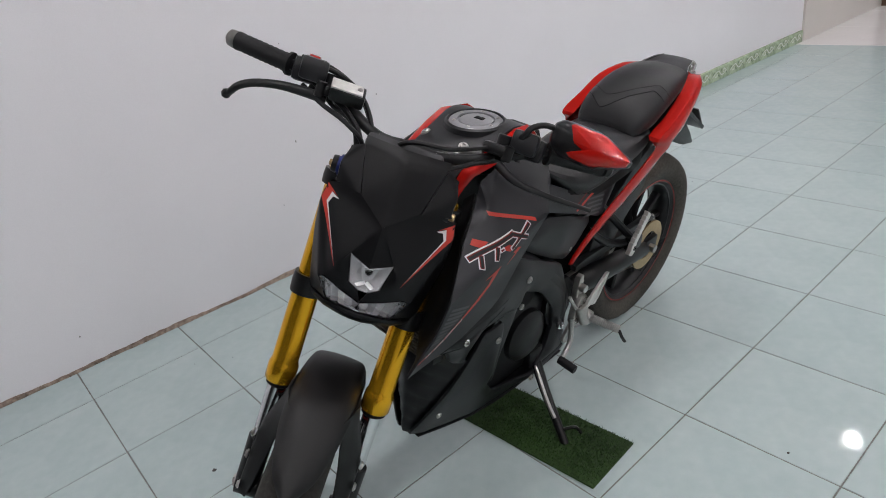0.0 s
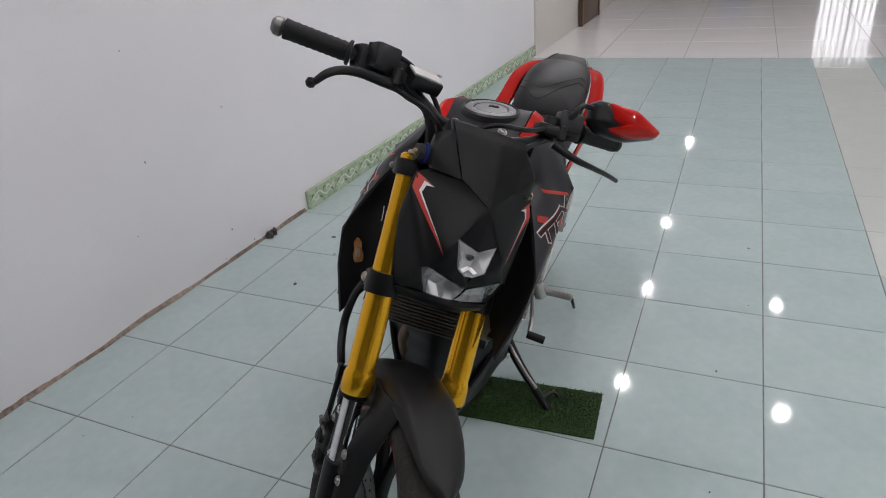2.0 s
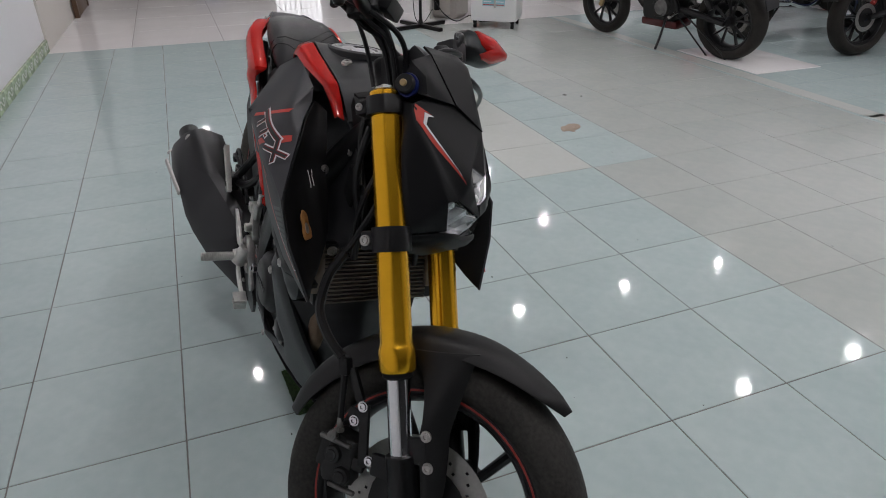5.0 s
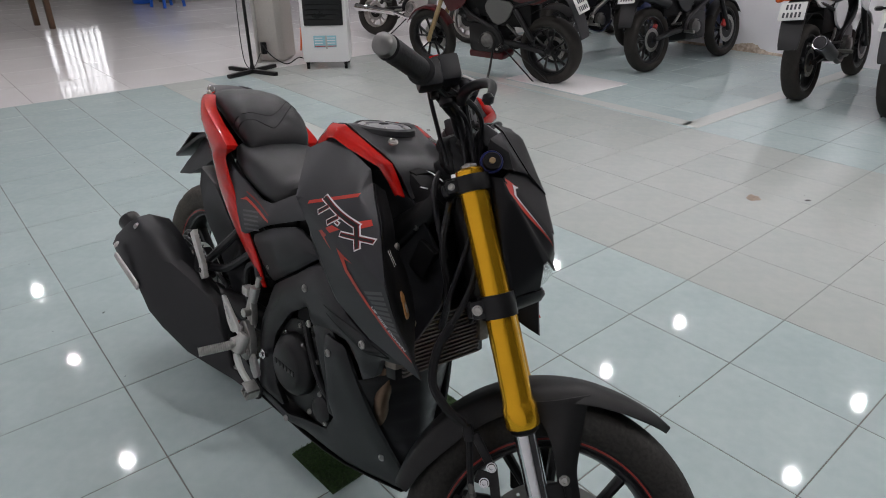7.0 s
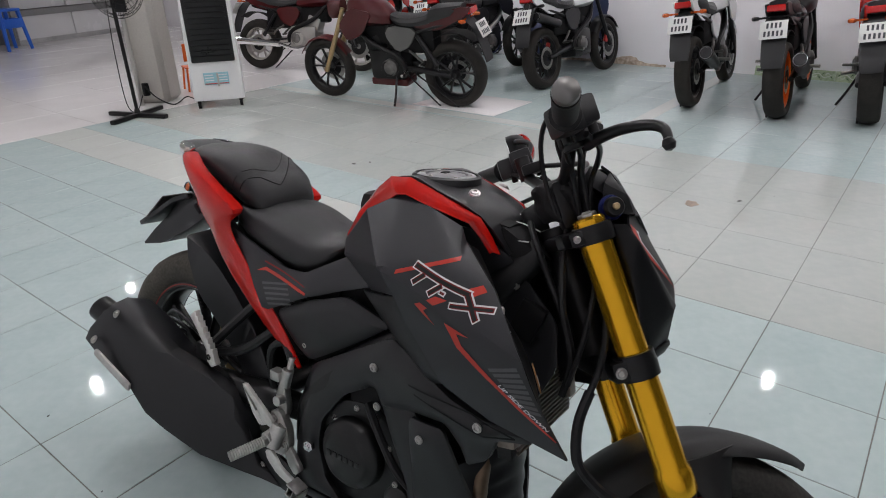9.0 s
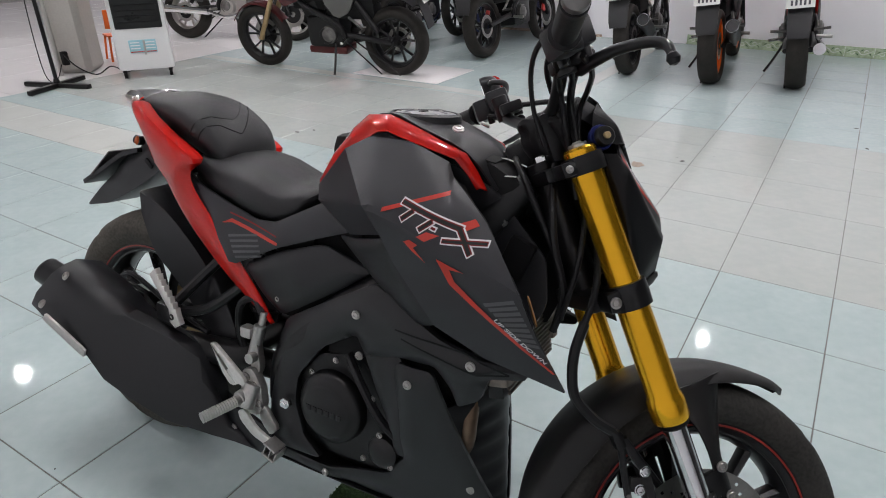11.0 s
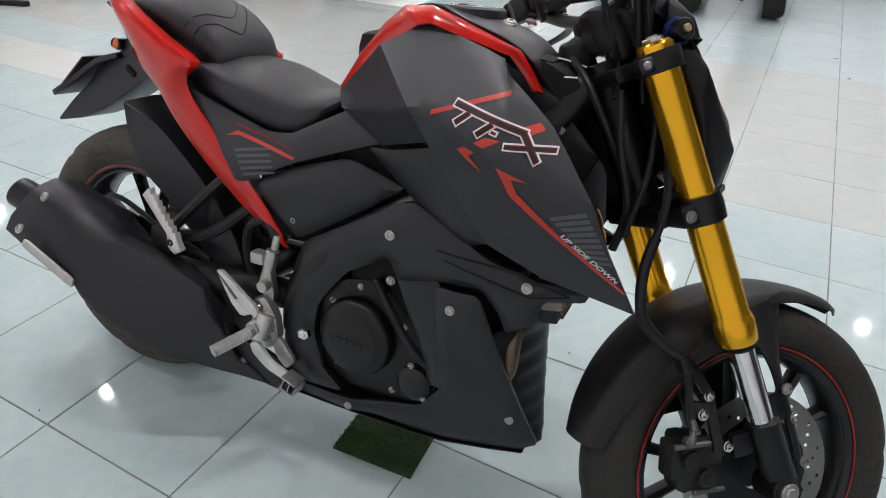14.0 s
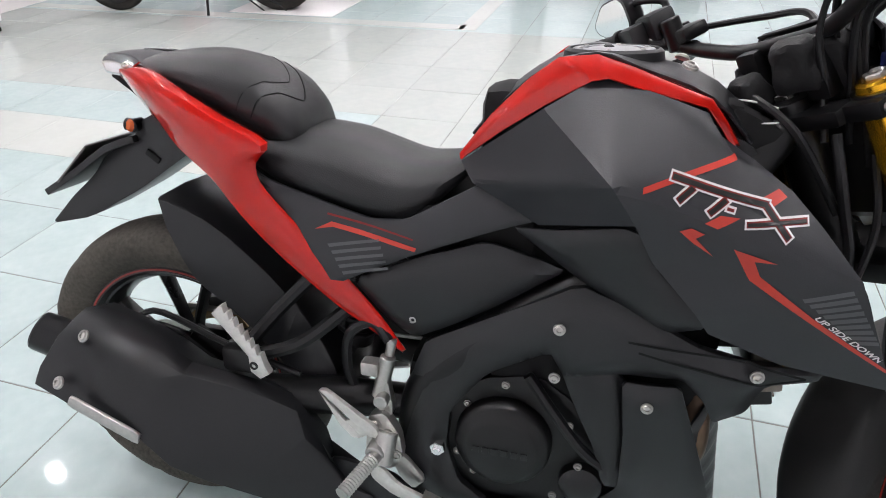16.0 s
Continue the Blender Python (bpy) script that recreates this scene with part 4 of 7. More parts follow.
# -- covers on both sides
def decal(outline, tree, side, mat, parent, name="decal", label="", lift=0.0012, step=0.006):
    bm = cut_sheet(outline, step)
    for v in bm.verts:
        hit = tree.ray_cast(Vector((v.co.x, side * 0.6, v.co.z)), Vector((0, -side, 0)))[0]
        if hit is None:
            hit = tree.find_nearest(Vector((v.co.x, side * 0.2, v.co.z)))[0]
        v.co.y = hit.y + side * lift
    bmesh.ops.recalc_face_normals(bm, faces=bm.faces)
    if sum(f.normal.y for f in bm.faces) * side < 0:
        bmesh.ops.reverse_faces(bm, faces=bm.faces)
    return part(name, bm, mat, parent, label)


def band(p, q, w):
    """A straight stroke of width w."""
    p, q = Vector(p), Vector(q)
    n = (q - p).orthogonal().normalized() * w / 2
    return [tuple(p + n), tuple(q + n), tuple(q - n), tuple(p - n)]


from mathutils.bvhtree import BVHTree

EMBLEM = [((0.776, 0.831), (0.890, 0.8035), 0.0125), ((0.805, 0.822), (0.785, 0.8035), 0.0125), ((0.842, 0.812), (0.820, 0.793), 0.0125), ((0.839, 0.8015), (0.851, 0.7985), 0.0078),
          ((0.883, 0.806), (0.914, 0.769), 0.0125), ((0.862, 0.7850), (0.935, 0.7890), 0.0110)]


def other_side(p):
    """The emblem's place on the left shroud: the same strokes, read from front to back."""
    a = (p[0] - 0.768) * 0.985 - (p[1] - 0.830) * 0.173
    b = (p[0] - 0.768) * 0.173 + (p[1] - 0.830) * 0.985
    return (0.937 - 0.975 * a + 0.224 * b, 0.787 + 0.224 * a + 0.975 * b)


# the shroud: a hind facet, a sloping upper facet and an upright lower one, meeting in folds
SHROUD = {"heel": (0.496, 0.060, 0.790), "seat_edge": (0.520, 0.090, 0.767), "back_low": (0.622, 0.122, 0.724), "rise": (0.618, 0.143, 0.888), "apex": (0.682, 0.117, 0.928), "rim_a": (0.752, 0.125, 0.913),
          "rim_b": (0.818, 0.124, 0.892), "rim_c": (0.830, 0.127, 0.869), "rim_m": (0.872, 0.152, 0.846), "fold": (0.712, 0.222, 0.815), "foot": (0.744, 0.213, 0.768), "ridge_a": (0.800, 0.224, 0.798), "ridge_b": (0.872, 0.223, 0.777),
          "nose": (0.951, 0.191, 0.782), "brow": (0.918, 0.173, 0.815), "slope": (0.848, 0.177, 0.852), "front": (0.999, 0.215, 0.728), "belly": (0.944, 0.214, 0.699), "shin": (1.034, 0.206, 0.658),
          "tip": (1.081, 0.176, 0.570), "notch": (0.770, 0.203, 0.720), "vent": (0.832, 0.203, 0.655), "low_a": (0.852, 0.194, 0.627), "low_b": (0.944, 0.189, 0.594)}
SHROUD_FACES = ["heel rise fold", "heel fold seat_edge", "seat_edge fold back_low", "back_low fold foot", "rise apex fold", "apex ridge_a fold", "apex rim_a ridge_a", "rim_a slope ridge_a", "rim_a rim_b slope",
                "rim_b rim_c slope", "rim_c rim_m slope", "rim_m brow slope", "slope brow ridge_b", "slope ridge_b ridge_a", "brow nose ridge_b", "fold ridge_a foot", "foot ridge_a belly", "foot belly notch", "ridge_a ridge_b belly",
                "ridge_b nose front", "ridge_b front belly", "notch belly vent", "vent belly low_a", "belly low_b low_a", "belly front shin", "belly shin low_b", "low_b shin tip"]


def lettering(side, tree, parent):
    """The words under the hatching, laid on the shroud along the red line."""
    font = bpy.data.curves.new("lettering", "FONT")
    font.body, font.size, font.shear, font.offset = "UP SIDE DOWN", 0.0125, 0.25, 0.0003
    ob = bpy.data.objects.new("lettering", font)
    me = bpy.data.meshes.new_from_object(ob)
    bm = bmesh.new()
    bm.from_mesh(me)
    bpy.data.objects.remove(ob)
    long = max(v.co.x for v in bm.verts)
    a, b = Vector((0.9605, 0.6735)), Vector((1.0500, 0.6165))
    if side > 0:
        a, b = b - Vector((0.004, 0.006)), a - Vector((0.004, 0.006))
    along = (b - a) / long
    up = Vector((0.54, 0.84))
    for v in bm.verts:
        p = a + along * v.co.x + up * v.co.y * 0.75
        hit = tree.ray_cast(Vector((p.x, side * 0.6, p.y)), Vector((0, -side, 0)))[0]
        v.co = Vector((p.x, (hit.y if hit is not None else side * 0.19) + side * 0.0016, p.y))
    bmesh.ops.recalc_face_normals(bm, faces=bm.faces)
    if sum(f.normal.y for f in bm.faces) * side < 0:
        bmesh.ops.reverse_faces(bm, faces=bm.faces)
    part("lettering", bm, DECAL_WHITE, parent, "small white slanted lettering")


for side in (-1, 1):
    bm = facets(SHROUD, SHROUD_FACES, 0.0045, 0, (0.8, 0.0, 0.75), side < 0, 4, ("rise fold", "fold foot"))
    tree = BVHTree.FromBMesh(bm)
    shroud = part("tank_shroud", bm, GREYP, bike, "matte graphite tank shroud with red and white decals", angle=16)
    for k, (p, q, w) in enumerate(EMBLEM):
        if side > 0:
            p, q = other_side(p), other_side(q)
        decal(band(p, q, w), tree, side, DECAL_WHITE, shroud, "emblem_edge", "white edge of an angular emblem", 0.0020 + 0.0001 * k)
    for k, (p, q, w) in enumerate(EMBLEM):
        if side > 0:
            p, q = other_side(p), other_side(q)
        v = (Vector(q) - Vector(p)).normalized() * 0.0021
        decal(band(Vector(p) + v, Vector(q) - v, w - 0.0042), tree, side, DECAL_DARK, shroud, "emblem_stroke", "dark red line inside an angular emblem", 0.0028 + 0.0001 * k)
    for k, (p, q, w) in enumerate(EMBLEM):
        if side > 0:
            p, q = other_side(p), other_side(q)
        v = (Vector(q) - Vector(p)).normalized() * 0.0034
        decal(band(Vector(p) + v, Vector(q) - v, w - 0.0072), tree, side, DECAL_BLACK, shroud, "emblem_core", "black core of an angular emblem", 0.0036 + 0.0001 * k)
    for sh in ([(0.747, 0.8095), (0.747, 0.8165), (0.847, 0.855), (0.850, 0.849)], [(0.875, 0.809), (0.900, 0.8195), (0.910, 0.811), (0.892, 0.801)],
               [(0.819, 0.7825), (0.835, 0.793), (0.857, 0.791), (0.834, 0.7775)], [(0.794, 0.769), (0.806, 0.775), (0.822, 0.769), (0.813, 0.762), (0.836, 0.741), (0.812, 0.755)],
               [(0.856, 0.754), (0.906, 0.741), (0.881, 0.741), (0.891, 0.722), (0.958, 0.6745), (1.066, 0.604), (1.062, 0.602), (0.954, 0.6685), (0.881, 0.715)]):
        decal(sh, tree, side, DECAL_RED, shroud, "red_mark", "red decal", 0.0013)
    for k in range(9):
        a = k / 8
        x0, z0 = 0.942 + 0.072 * a, 0.6985 - 0.051 * a
        x1, z1 = 0.992 + 0.045 * a, 0.7165 - 0.066 * a
        decal([(x0, z0), (x1, z1), (x1 + 0.003, z1 - 0.0055), (x0 + 0.004, z0 - 0.005)], tree, side, DECAL_GREY, shroud, "hatch_bar", "grey hatch line", 0.001)
    lettering(side, tree, shroud)

    knee_h = spread([(0.584, 0.710, 0.113), (0.735, 0.760, 0.194), (0.775, 0.705, 0.186), (0.850, 0.622, 0.182), (0.690, 0.655, 0.143), (0.800, 0.600, 0.168), (0.68, 0.72, 0.158)])
    part("knee_panel", panel(rounded([(0.584, 0.710), (0.640, 0.721), (0.735, 0.752), (0.762, 0.745), (0.775, 0.705), (0.835, 0.652), (0.852, 0.622), (0.800, 0.598), (0.690, 0.650)], 0.08), knee_h, side, 0.006, 0.012, 0.002, 0.022, 0.010), MATTE, bike, "matte black knee panel behind the shroud")

    rim = [(0.828, -0.124, 0.867), (0.871, -0.149, 0.843), (0.917, -0.170, 0.812), (0.945, -0.186, 0.780), (0.997, -0.212, 0.727), (1.033, -0.203, 0.657), (1.079, -0.174, 0.571)]
    throat = [(0.838, -0.098, 0.850), (0.866, -0.104, 0.815), (0.886, -0.108, 0.785), (0.904, -0.113, 0.757), (0.950, -0.116, 0.710), (0.985, -0.122, 0.655), (1.020, -0.146, 0.600)]
    duct = skin([rim, [tuple(Vector(a).lerp(Vector(b), 0.40) + Vector((-0.012, 0.002, 0))) for a, b in zip(rim, throat)], throat], 4, 3, 0.003, 0, mirror=side > 0)
    walls = BVHTree.FromBMesh(duct)
    duct_wall = part("shroud_duct", duct, DARK, shroud, "inner duct wall of the shroud")
    part("duct_bolt", bolt_head((0.906, side * 0.114, 0.757), (0.9, side * -0.35, 0.1), 0.0075, 0.005), STEEL, duct_wall, "dull steel bolt")
    if side < 0:
        for a, b in (((0.910, -0.159, 0.753), (0.923, -0.158, 0.718)), ((0.906, -0.151, 0.752), (0.926, -0.147, 0.726))):
            line = [walls.find_nearest(Vector(a).lerp(Vector(b), k / 5))[0] + Vector((0.003, 0.0, 0.0)) for k in range(6)]
            part("thin_white_bar", tube([tuple(q) for q in line], 0.0013, 6, 1), DECAL_WHITE, duct_wall, "thin white bar on the duct wall")

    low = taut([(0.493, -0.052, 0.789), (0.560, -0.092, 0.846), (0.617, -0.114, 0.887), (0.675, -0.131, 0.924), (0.695, -0.130, 0.928), (0.745, -0.124, 0.914), (0.818, -0.106, 0.895), (0.839, -0.096, 0.870), (0.857, -0.089, 0.844)])
    up = taut([(0.488, -0.036, 0.796), (0.538, -0.066, 0.863), (0.590, -0.080, 0.917), (0.628, -0.088, 0.947), (0.678, -0.092, 0.953), (0.726, -0.090, 0.939), (0.827, -0.078, 0.903), (0.851, -0.075, 0.874), (0.871, -0.073, 0.844)])
    mid = [tuple((Vector(a) + Vector(b)) / 2 + Vector((0, -0.006, 0.005))) for a, b in zip(low, up)]
    part("tank_flank", skin([low, mid, up], 1, 4, 0.004, 0, mirror=side > 0), RED, bike, "gloss red painted tank flank")

    part("inner_side_panel", panel(rounded([(0.80, 0.885), (0.885, 0.845), (0.925, 0.80), (0.985, 0.74), (1.0, 0.66), (0.96, 0.56), (0.80, 0.55), (0.68, 0.62), (0.68, 0.85)], 0.1), spread([(0.8, 0.885, 0.088), (0.885, 0.845, 0.070), (0.93, 0.72, 0.066), (0.99, 0.70, 0.058), (0.68, 0.7, 0.09), (0.8, 0.55, 0.10), (0.9, 0.794, 0.062), (0.96, 0.58, 0.085)]), side, 0.006), MATTE, bike)
    part("harness_box", box((0.935, side * 0.062, 0.735), (0.05, 0.02, 0.07), 0.006, (0, 20, 0)), DARK, bike)
    part("panel_bolt", bolt_head((0.901, side * 0.066, 0.794), (0.2, side, 0), 0.008), STEEL, bike)

    bm = panel(rounded([(0.160, 0.750), (0.162, 0.722), (0.240, 0.654), (0.312, 0.590), (0.442, 0.657), (0.537, 0.695), (0.598, 0.718), (0.624, 0.727), (0.590, 0.752), (0.545, 0.772), (0.489, 0.741), (0.423, 0.704), (0.366, 0.699), (0.288, 0.717)], 0.1),
               spread([(0.204, 0.738, 0.096), (0.336, 0.606, 0.122), (0.624, 0.727, 0.117), (0.54, 0.765, 0.09), (0.42, 0.705, 0.110), (0.45, 0.668, 0.127), (0.28, 0.68, 0.110)]), side, 0.006, 0.012, 0.002, 0.018, 0.006)
    tree = BVHTree.FromBMesh(bm)
    cover = part("seat_side_cover", bm, GREYP, bike, "matte graphite side cover under the seat")
    decal([(0.278, 0.677), (0.306, 0.691), (0.446, 0.669), (0.443, 0.6625), (0.308, 0.683)], tree, side, DECAL_RED, cover, "red_mark", "thin red line", 0.001)
    decal([(0.298, 0.7035), (0.440, 0.6815), (0.440, 0.679), (0.298, 0.7005)], tree, side, DECAL_DARK, cover, "red_mark", "thin dark red line", 0.001)
    for k in range(5):
        z = 0.668 - 0.0105 * k
        decal([(0.300 + 0.006 * k, z - 0.012), (0.385 + 0.004 * k, z + 0.006), (0.385 + 0.004 * k, z + 0.0015), (0.303 + 0.006 * k, z - 0.017)], tree, side, DECAL_GREY, cover, "hatch_bar", "grey hatch line", 0.001)
    cover2 = part("lower_side_cover", panel(rounded([(0.335, 0.594), (0.442, 0.648), (0.537, 0.681), (0.563, 0.682), (0.629, 0.666), (0.666, 0.654), (0.588, 0.597), (0.495, 0.536), (0.436, 0.500), (0.391, 0.530)], 0.12),
                                            spread([(0.335, 0.594, 0.116), (0.54, 0.68, 0.120), (0.666, 0.654, 0.122), (0.43, 0.5, 0.108), (0.50, 0.60, 0.130)]), side, 0.008, 0.012, 0.002, 0.026, 0.012), MATTE, bike)
    part("panel_bolt", bolt_head((0.438, side * 0.111, 0.543), (0, side, 0), 0.0065), STEEL, cover2)
    frame_h = spread([(0.456, 0.5, 0.118), (0.687, 0.653, 0.146), (0.666, 0.583, 0.154), (0.80, 0.60, 0.178), (0.922, 0.571, 0.187), (1.01, 0.565, 0.165), (0.94, 0.52, 0.165), (0.85, 0.52, 0.170), (0.66, 0.52, 0.148), (0.5, 0.35, 0.140), (0.42, 0.2, 0.122), (0.575, 0.21, 0.142)])
    fc = part("frame_cover", panel(rounded([(0.456, 0.501), (0.559, 0.566), (0.688, 0.645), (0.765, 0.626), (0.818, 0.603), (0.852, 0.588), (0.912, 0.579), (1.012, 0.570), (1.006, 0.555), (0.945, 0.541), (0.929, 0.490), (0.890, 0.464), (0.873, 0.498), (0.840, 0.532), (0.758, 0.522), (0.679, 0.494), (0.655, 0.531), (0.563, 0.472), (0.504, 0.39), (0.499, 0.32), (0.521, 0.249), (0.575, 0.214), (0.415, 0.185), (0.42, 0.30), (0.437, 0.449)], 0.10),
                                   frame_h, side, 0.014, 0.014, 0.003, 0.030, 0.014), MATTE, bike, "matte black frame cover")
    for p in ((0.666, 0.583), (0.922, 0.571)):
        part("panel_bolt", bolt_head((p[0], side * (frame_h(*p) + 0.001), p[1]), (0, side, 0), 0.0072, 0.005), STEEL, fc, "bright steel bolt")
    inset = BVHTree.FromBMesh(panel([(0.45, 0.15), (1.02, 0.15), (1.02, 0.66), (0.45, 0.66)], frame_h, side, 0.004, 0.03, 0))
    for a, b in (((0.760, 0.585), (0.905, 0.590)), ((0.905, 0.590), (0.985, 0.566)), ((0.985, 0.566), (0.930, 0.552)), ((0.930, 0.552), (0.775, 0.572))):
        decal(band(a, b, 0.0035), inset, side, DARK, fc, "panel_groove", "", 0.0006, 0.02)
    part("hex_bolt", merge(rod((0.489, side * 0.138, 0.328), (0.489, side * 0.150, 0.328), 0.013, n=6), rod((0.489, side * 0.148, 0.328), (0.489, side * 0.156, 0.328), 0.007)), CHROME, fc)
    part("inner_cover", panel(rounded([(0.665, 0.525), (0.765, 0.515), (0.785, 0.41), (0.785, 0.30), (0.755, 0.30), (0.735, 0.37), (0.70, 0.44)], 0.15), lambda x, z: 0.135 + 0.1 * (z - 0.3) * 0.3, side, 0.008, 0.014, 0.002, 0.016, 0.006), MATTE, bike)
    part("case_bolt", bolt_head((0.665, side * 0.136, 0.49), (0, side, 0), 0.0068), STEEL, fc)
    cowl_h = spread([(0.41, 0.17, 0.112), (0.6, 0.2, 0.138), (0.76, 0.52, 0.166), (0.84, 0.52, 0.172), (0.797, 0.49, 0.174), (0.775, 0.35, 0.156), (0.90, 0.34, 0.118), (0.95, 0.165, 0.03), (0.78, 0.155, 0.085), (0.63, 0.17, 0.108)])
    belly = part("belly_cowl", panel(rounded([(0.405, 0.185), (0.575, 0.200), (0.735, 0.235), (0.778, 0.30), (0.774, 0.41), (0.760, 0.515), (0.838, 0.522), (0.868, 0.44), (0.905, 0.335), (0.955, 0.172), (0.920, 0.148), (0.776, 0.150), (0.63, 0.163), (0.40, 0.155)], 0.08),
                                     cowl_h, side, 0.008, 0.014, 0.002, 0.022, 0.008), MATTE, bike, "matte black belly cowl")
    for p in ((0.797, 0.488), (0.59, 0.19), (0.905, 0.25)):
        part("panel_bolt", bolt_head((p[0], side * (cowl_h(*p) + 0.001), p[1]), (0, side, 0), 0.0068, 0.005), STEEL, belly)

# belly front: ribbed guard between the two cowls
rows = []
for k in range(15):
    a = k / 14
    z, w = 0.468 - 0.298 * a, 0.112 * (1 - a) + 0.030
    rows.append([(0.932 + 0.034 * a - (0.058 - 0.02 * a) * abs(l) ** 1.3 + 0.020 * (k % 2) * abs(l) * (1 - abs(l)) - 0.008, l * w, z - 0.02 * abs(l)) for l in (-1, -0.75, -0.5, -0.25, 0, 0.25, 0.5, 0.75, 1)])
part("belly_guard", skin(rows, 2, 2, 0.004, 0), MATTE, bike, "ribbed dark guard at the front of the belly cowl")
part("belly_floor", skin([[(0.41, w * 0.11, 0.158), (0.63, w * 0.108, 0.160), (0.776, w * 0.084, 0.150), (0.93, w * 0.03, 0.147)] for w in (-1, -0.5, 0, 0.5, 1)], 2, 2, 0.003, 0), MATTE, bike)

# -- tank top, filler cap
edge = [(0.500, 0.0, 0.818), (0.552, -0.060, 0.880), (0.610, -0.082, 0.932), (0.676, -0.089, 0.955), (0.735, -0.088, 0.938), (0.827, -0.078, 0.905), (0.885, -0.070, 0.846)]
crown = [(0.500, 0.0, 0.820), (0.556, 0.0, 0.894), (0.612, 0.0, 0.934), (0.680, 0.0, 0.947), (0.760, 0.0, 0.942), (0.840, 0.0, 0.918), (0.905, 0.0, 0.858)]
half = [tuple((Vector(a) * 0.5 + Vector(b) * 0.5) + Vector((0, 0, 0.002))) for a, b in zip(edge, crown)]
mirror_line = lambda line: [(x, -y, z) for x, y, z in line]
part("tank_top", skin([edge, half, crown, mirror_line(half), mirror_line(edge)], 3, 3, 0.004, 1), MATTE, bike, "matte black tank top cover")
UPWARD = (-0.03, 0, 1)
part("cap_well", lathe([(0.0605, 0.004), (0.063, 0.0048), (0.068, 0.001), (0.070, -0.010), (0.0605, -0.010)], 48, (0.697, 0.0, 0.950), UPWARD, ring=True), MATTE, bike, "raised black rim round the filler cap")
cap = part("filler_cap", lathe([(0, 0.002), (0.037, 0.002), (0.038, 0.0005), (0.041, 0.0005), (0.042, 0.0045), (0.055, 0.0045), (0.0595, 0.001), (0.0595, -0.008), (0, -0.008)], 48, (0.697, 0.0, 0.9495), UPWARD), CAP_GREY, bike, "brushed alloy filler cap ring")
part("cap_flap", lathe([(0, 0.0055), (0.030, 0.005), (0.0355, 0.0035), (0.037, 0.001), (0, 0.001)], 40, (0.697, 0.0, 0.9495), UPWARD), CAP_GREY, cap, "dull steel cap flap")
part("keyhole_cover", box((0.69, 0.004, 0.9555), (0.014, 0.026, 0.003), 0.001, (0, -2, 8), taper=0.7), DARK, cap)
for k in range(6):
    a = 2 * math.pi * k / 6 + 0.4
    part("cap_bolt", bolt_head((0.697 + 0.0485 * math.cos(a), 0.0485 * math.sin(a), 0.9537 + 0.0015 * math.cos(a)), UPWARD, 0.0034, 0.0022), STEEL, cap)
for s in (-1, 1):
    part("panel_bolt", bolt_head((0.795, s * 0.055, 0.938), (0.25, s * 0.35, 1), 0.0085), STEEL, bike)

# -- seats and tail
def sway(bm, base=0.016):
    """The upper works sit slightly off the wheels' plane, and the tail further still."""
    for v in bm.verts:
        high = min(1.0, max(0.0, (v.co.z - 0.5) / 0.3))
        aft = min(1.0, max(0.0, (0.50 - v.co.x) / 0.35)) * high
        v.co.y += base * high + 0.030 * aft
        v.co.x -= 0.016 * aft
        v.co.z -= 0.004 * aft
    return bm


def seat_loft(rows, name, label):
    prof = ((-0.90, 0.0), (-1.0, 0.20), (-1.02, 0.46), (-0.93, 0.72), (-0.70, 0.91), (-0.32, 1.0))
    rings = []
    for x, w, top, bottom in rows:
        right = [(x, w * a, bottom + (top - bottom) * b) for a, b in prof]
        rings.append(right + [(x, -y, z) for x, y, z in right[::-1]])
    cols = [catmull([r[i] for r in rings], 4) for i in range(len(rings[0]))]
    bm = sway(sweep([[c[k] for c in cols] for k in range(len(cols[0]))]))
    tree = BVHTree.FromBMesh(bm)
    return part(name, bm, SEAT, bike, label), tree


seat_loft([(0.150, 0.090, 0.806, 0.765), (0.175, 0.103, 0.813, 0.750), (0.23, 0.113, 0.812, 0.731), (0.30, 0.116, 0.805, 0.714), (0.36, 0.114, 0.789, 0.701), (0.41, 0.108, 0.776, 0.697), (0.45, 0.096, 0.778, 0.712), (0.485, 0.076, 0.785, 0.745), (0.512, 0.056, 0.795, 0.772), (0.522, 0.040, 0.798, 0.782)],
          "rider_seat", "black grained vinyl rider seat")
PILLION = [(-0.078, 0.044, 0.897, 0.888), (-0.060, 0.061, 0.909, 0.880), (-0.020, 0.080, 0.920, 0.868), (0.050, 0.095, 0.926, 0.850), (0.110, 0.101, 0.920, 0.829), (0.160, 0.102, 0.903, 0.810), (0.198, 0.098, 0.882, 0.796), (0.222, 0.089, 0.856, 0.787), (0.236, 0.077, 0.826, 0.785), (0.240, 0.061, 0.806, 0.788)]
pillion, pillion_top = seat_loft(PILLION, "pillion_seat", "black grained vinyl pillion seat with a piped seam")
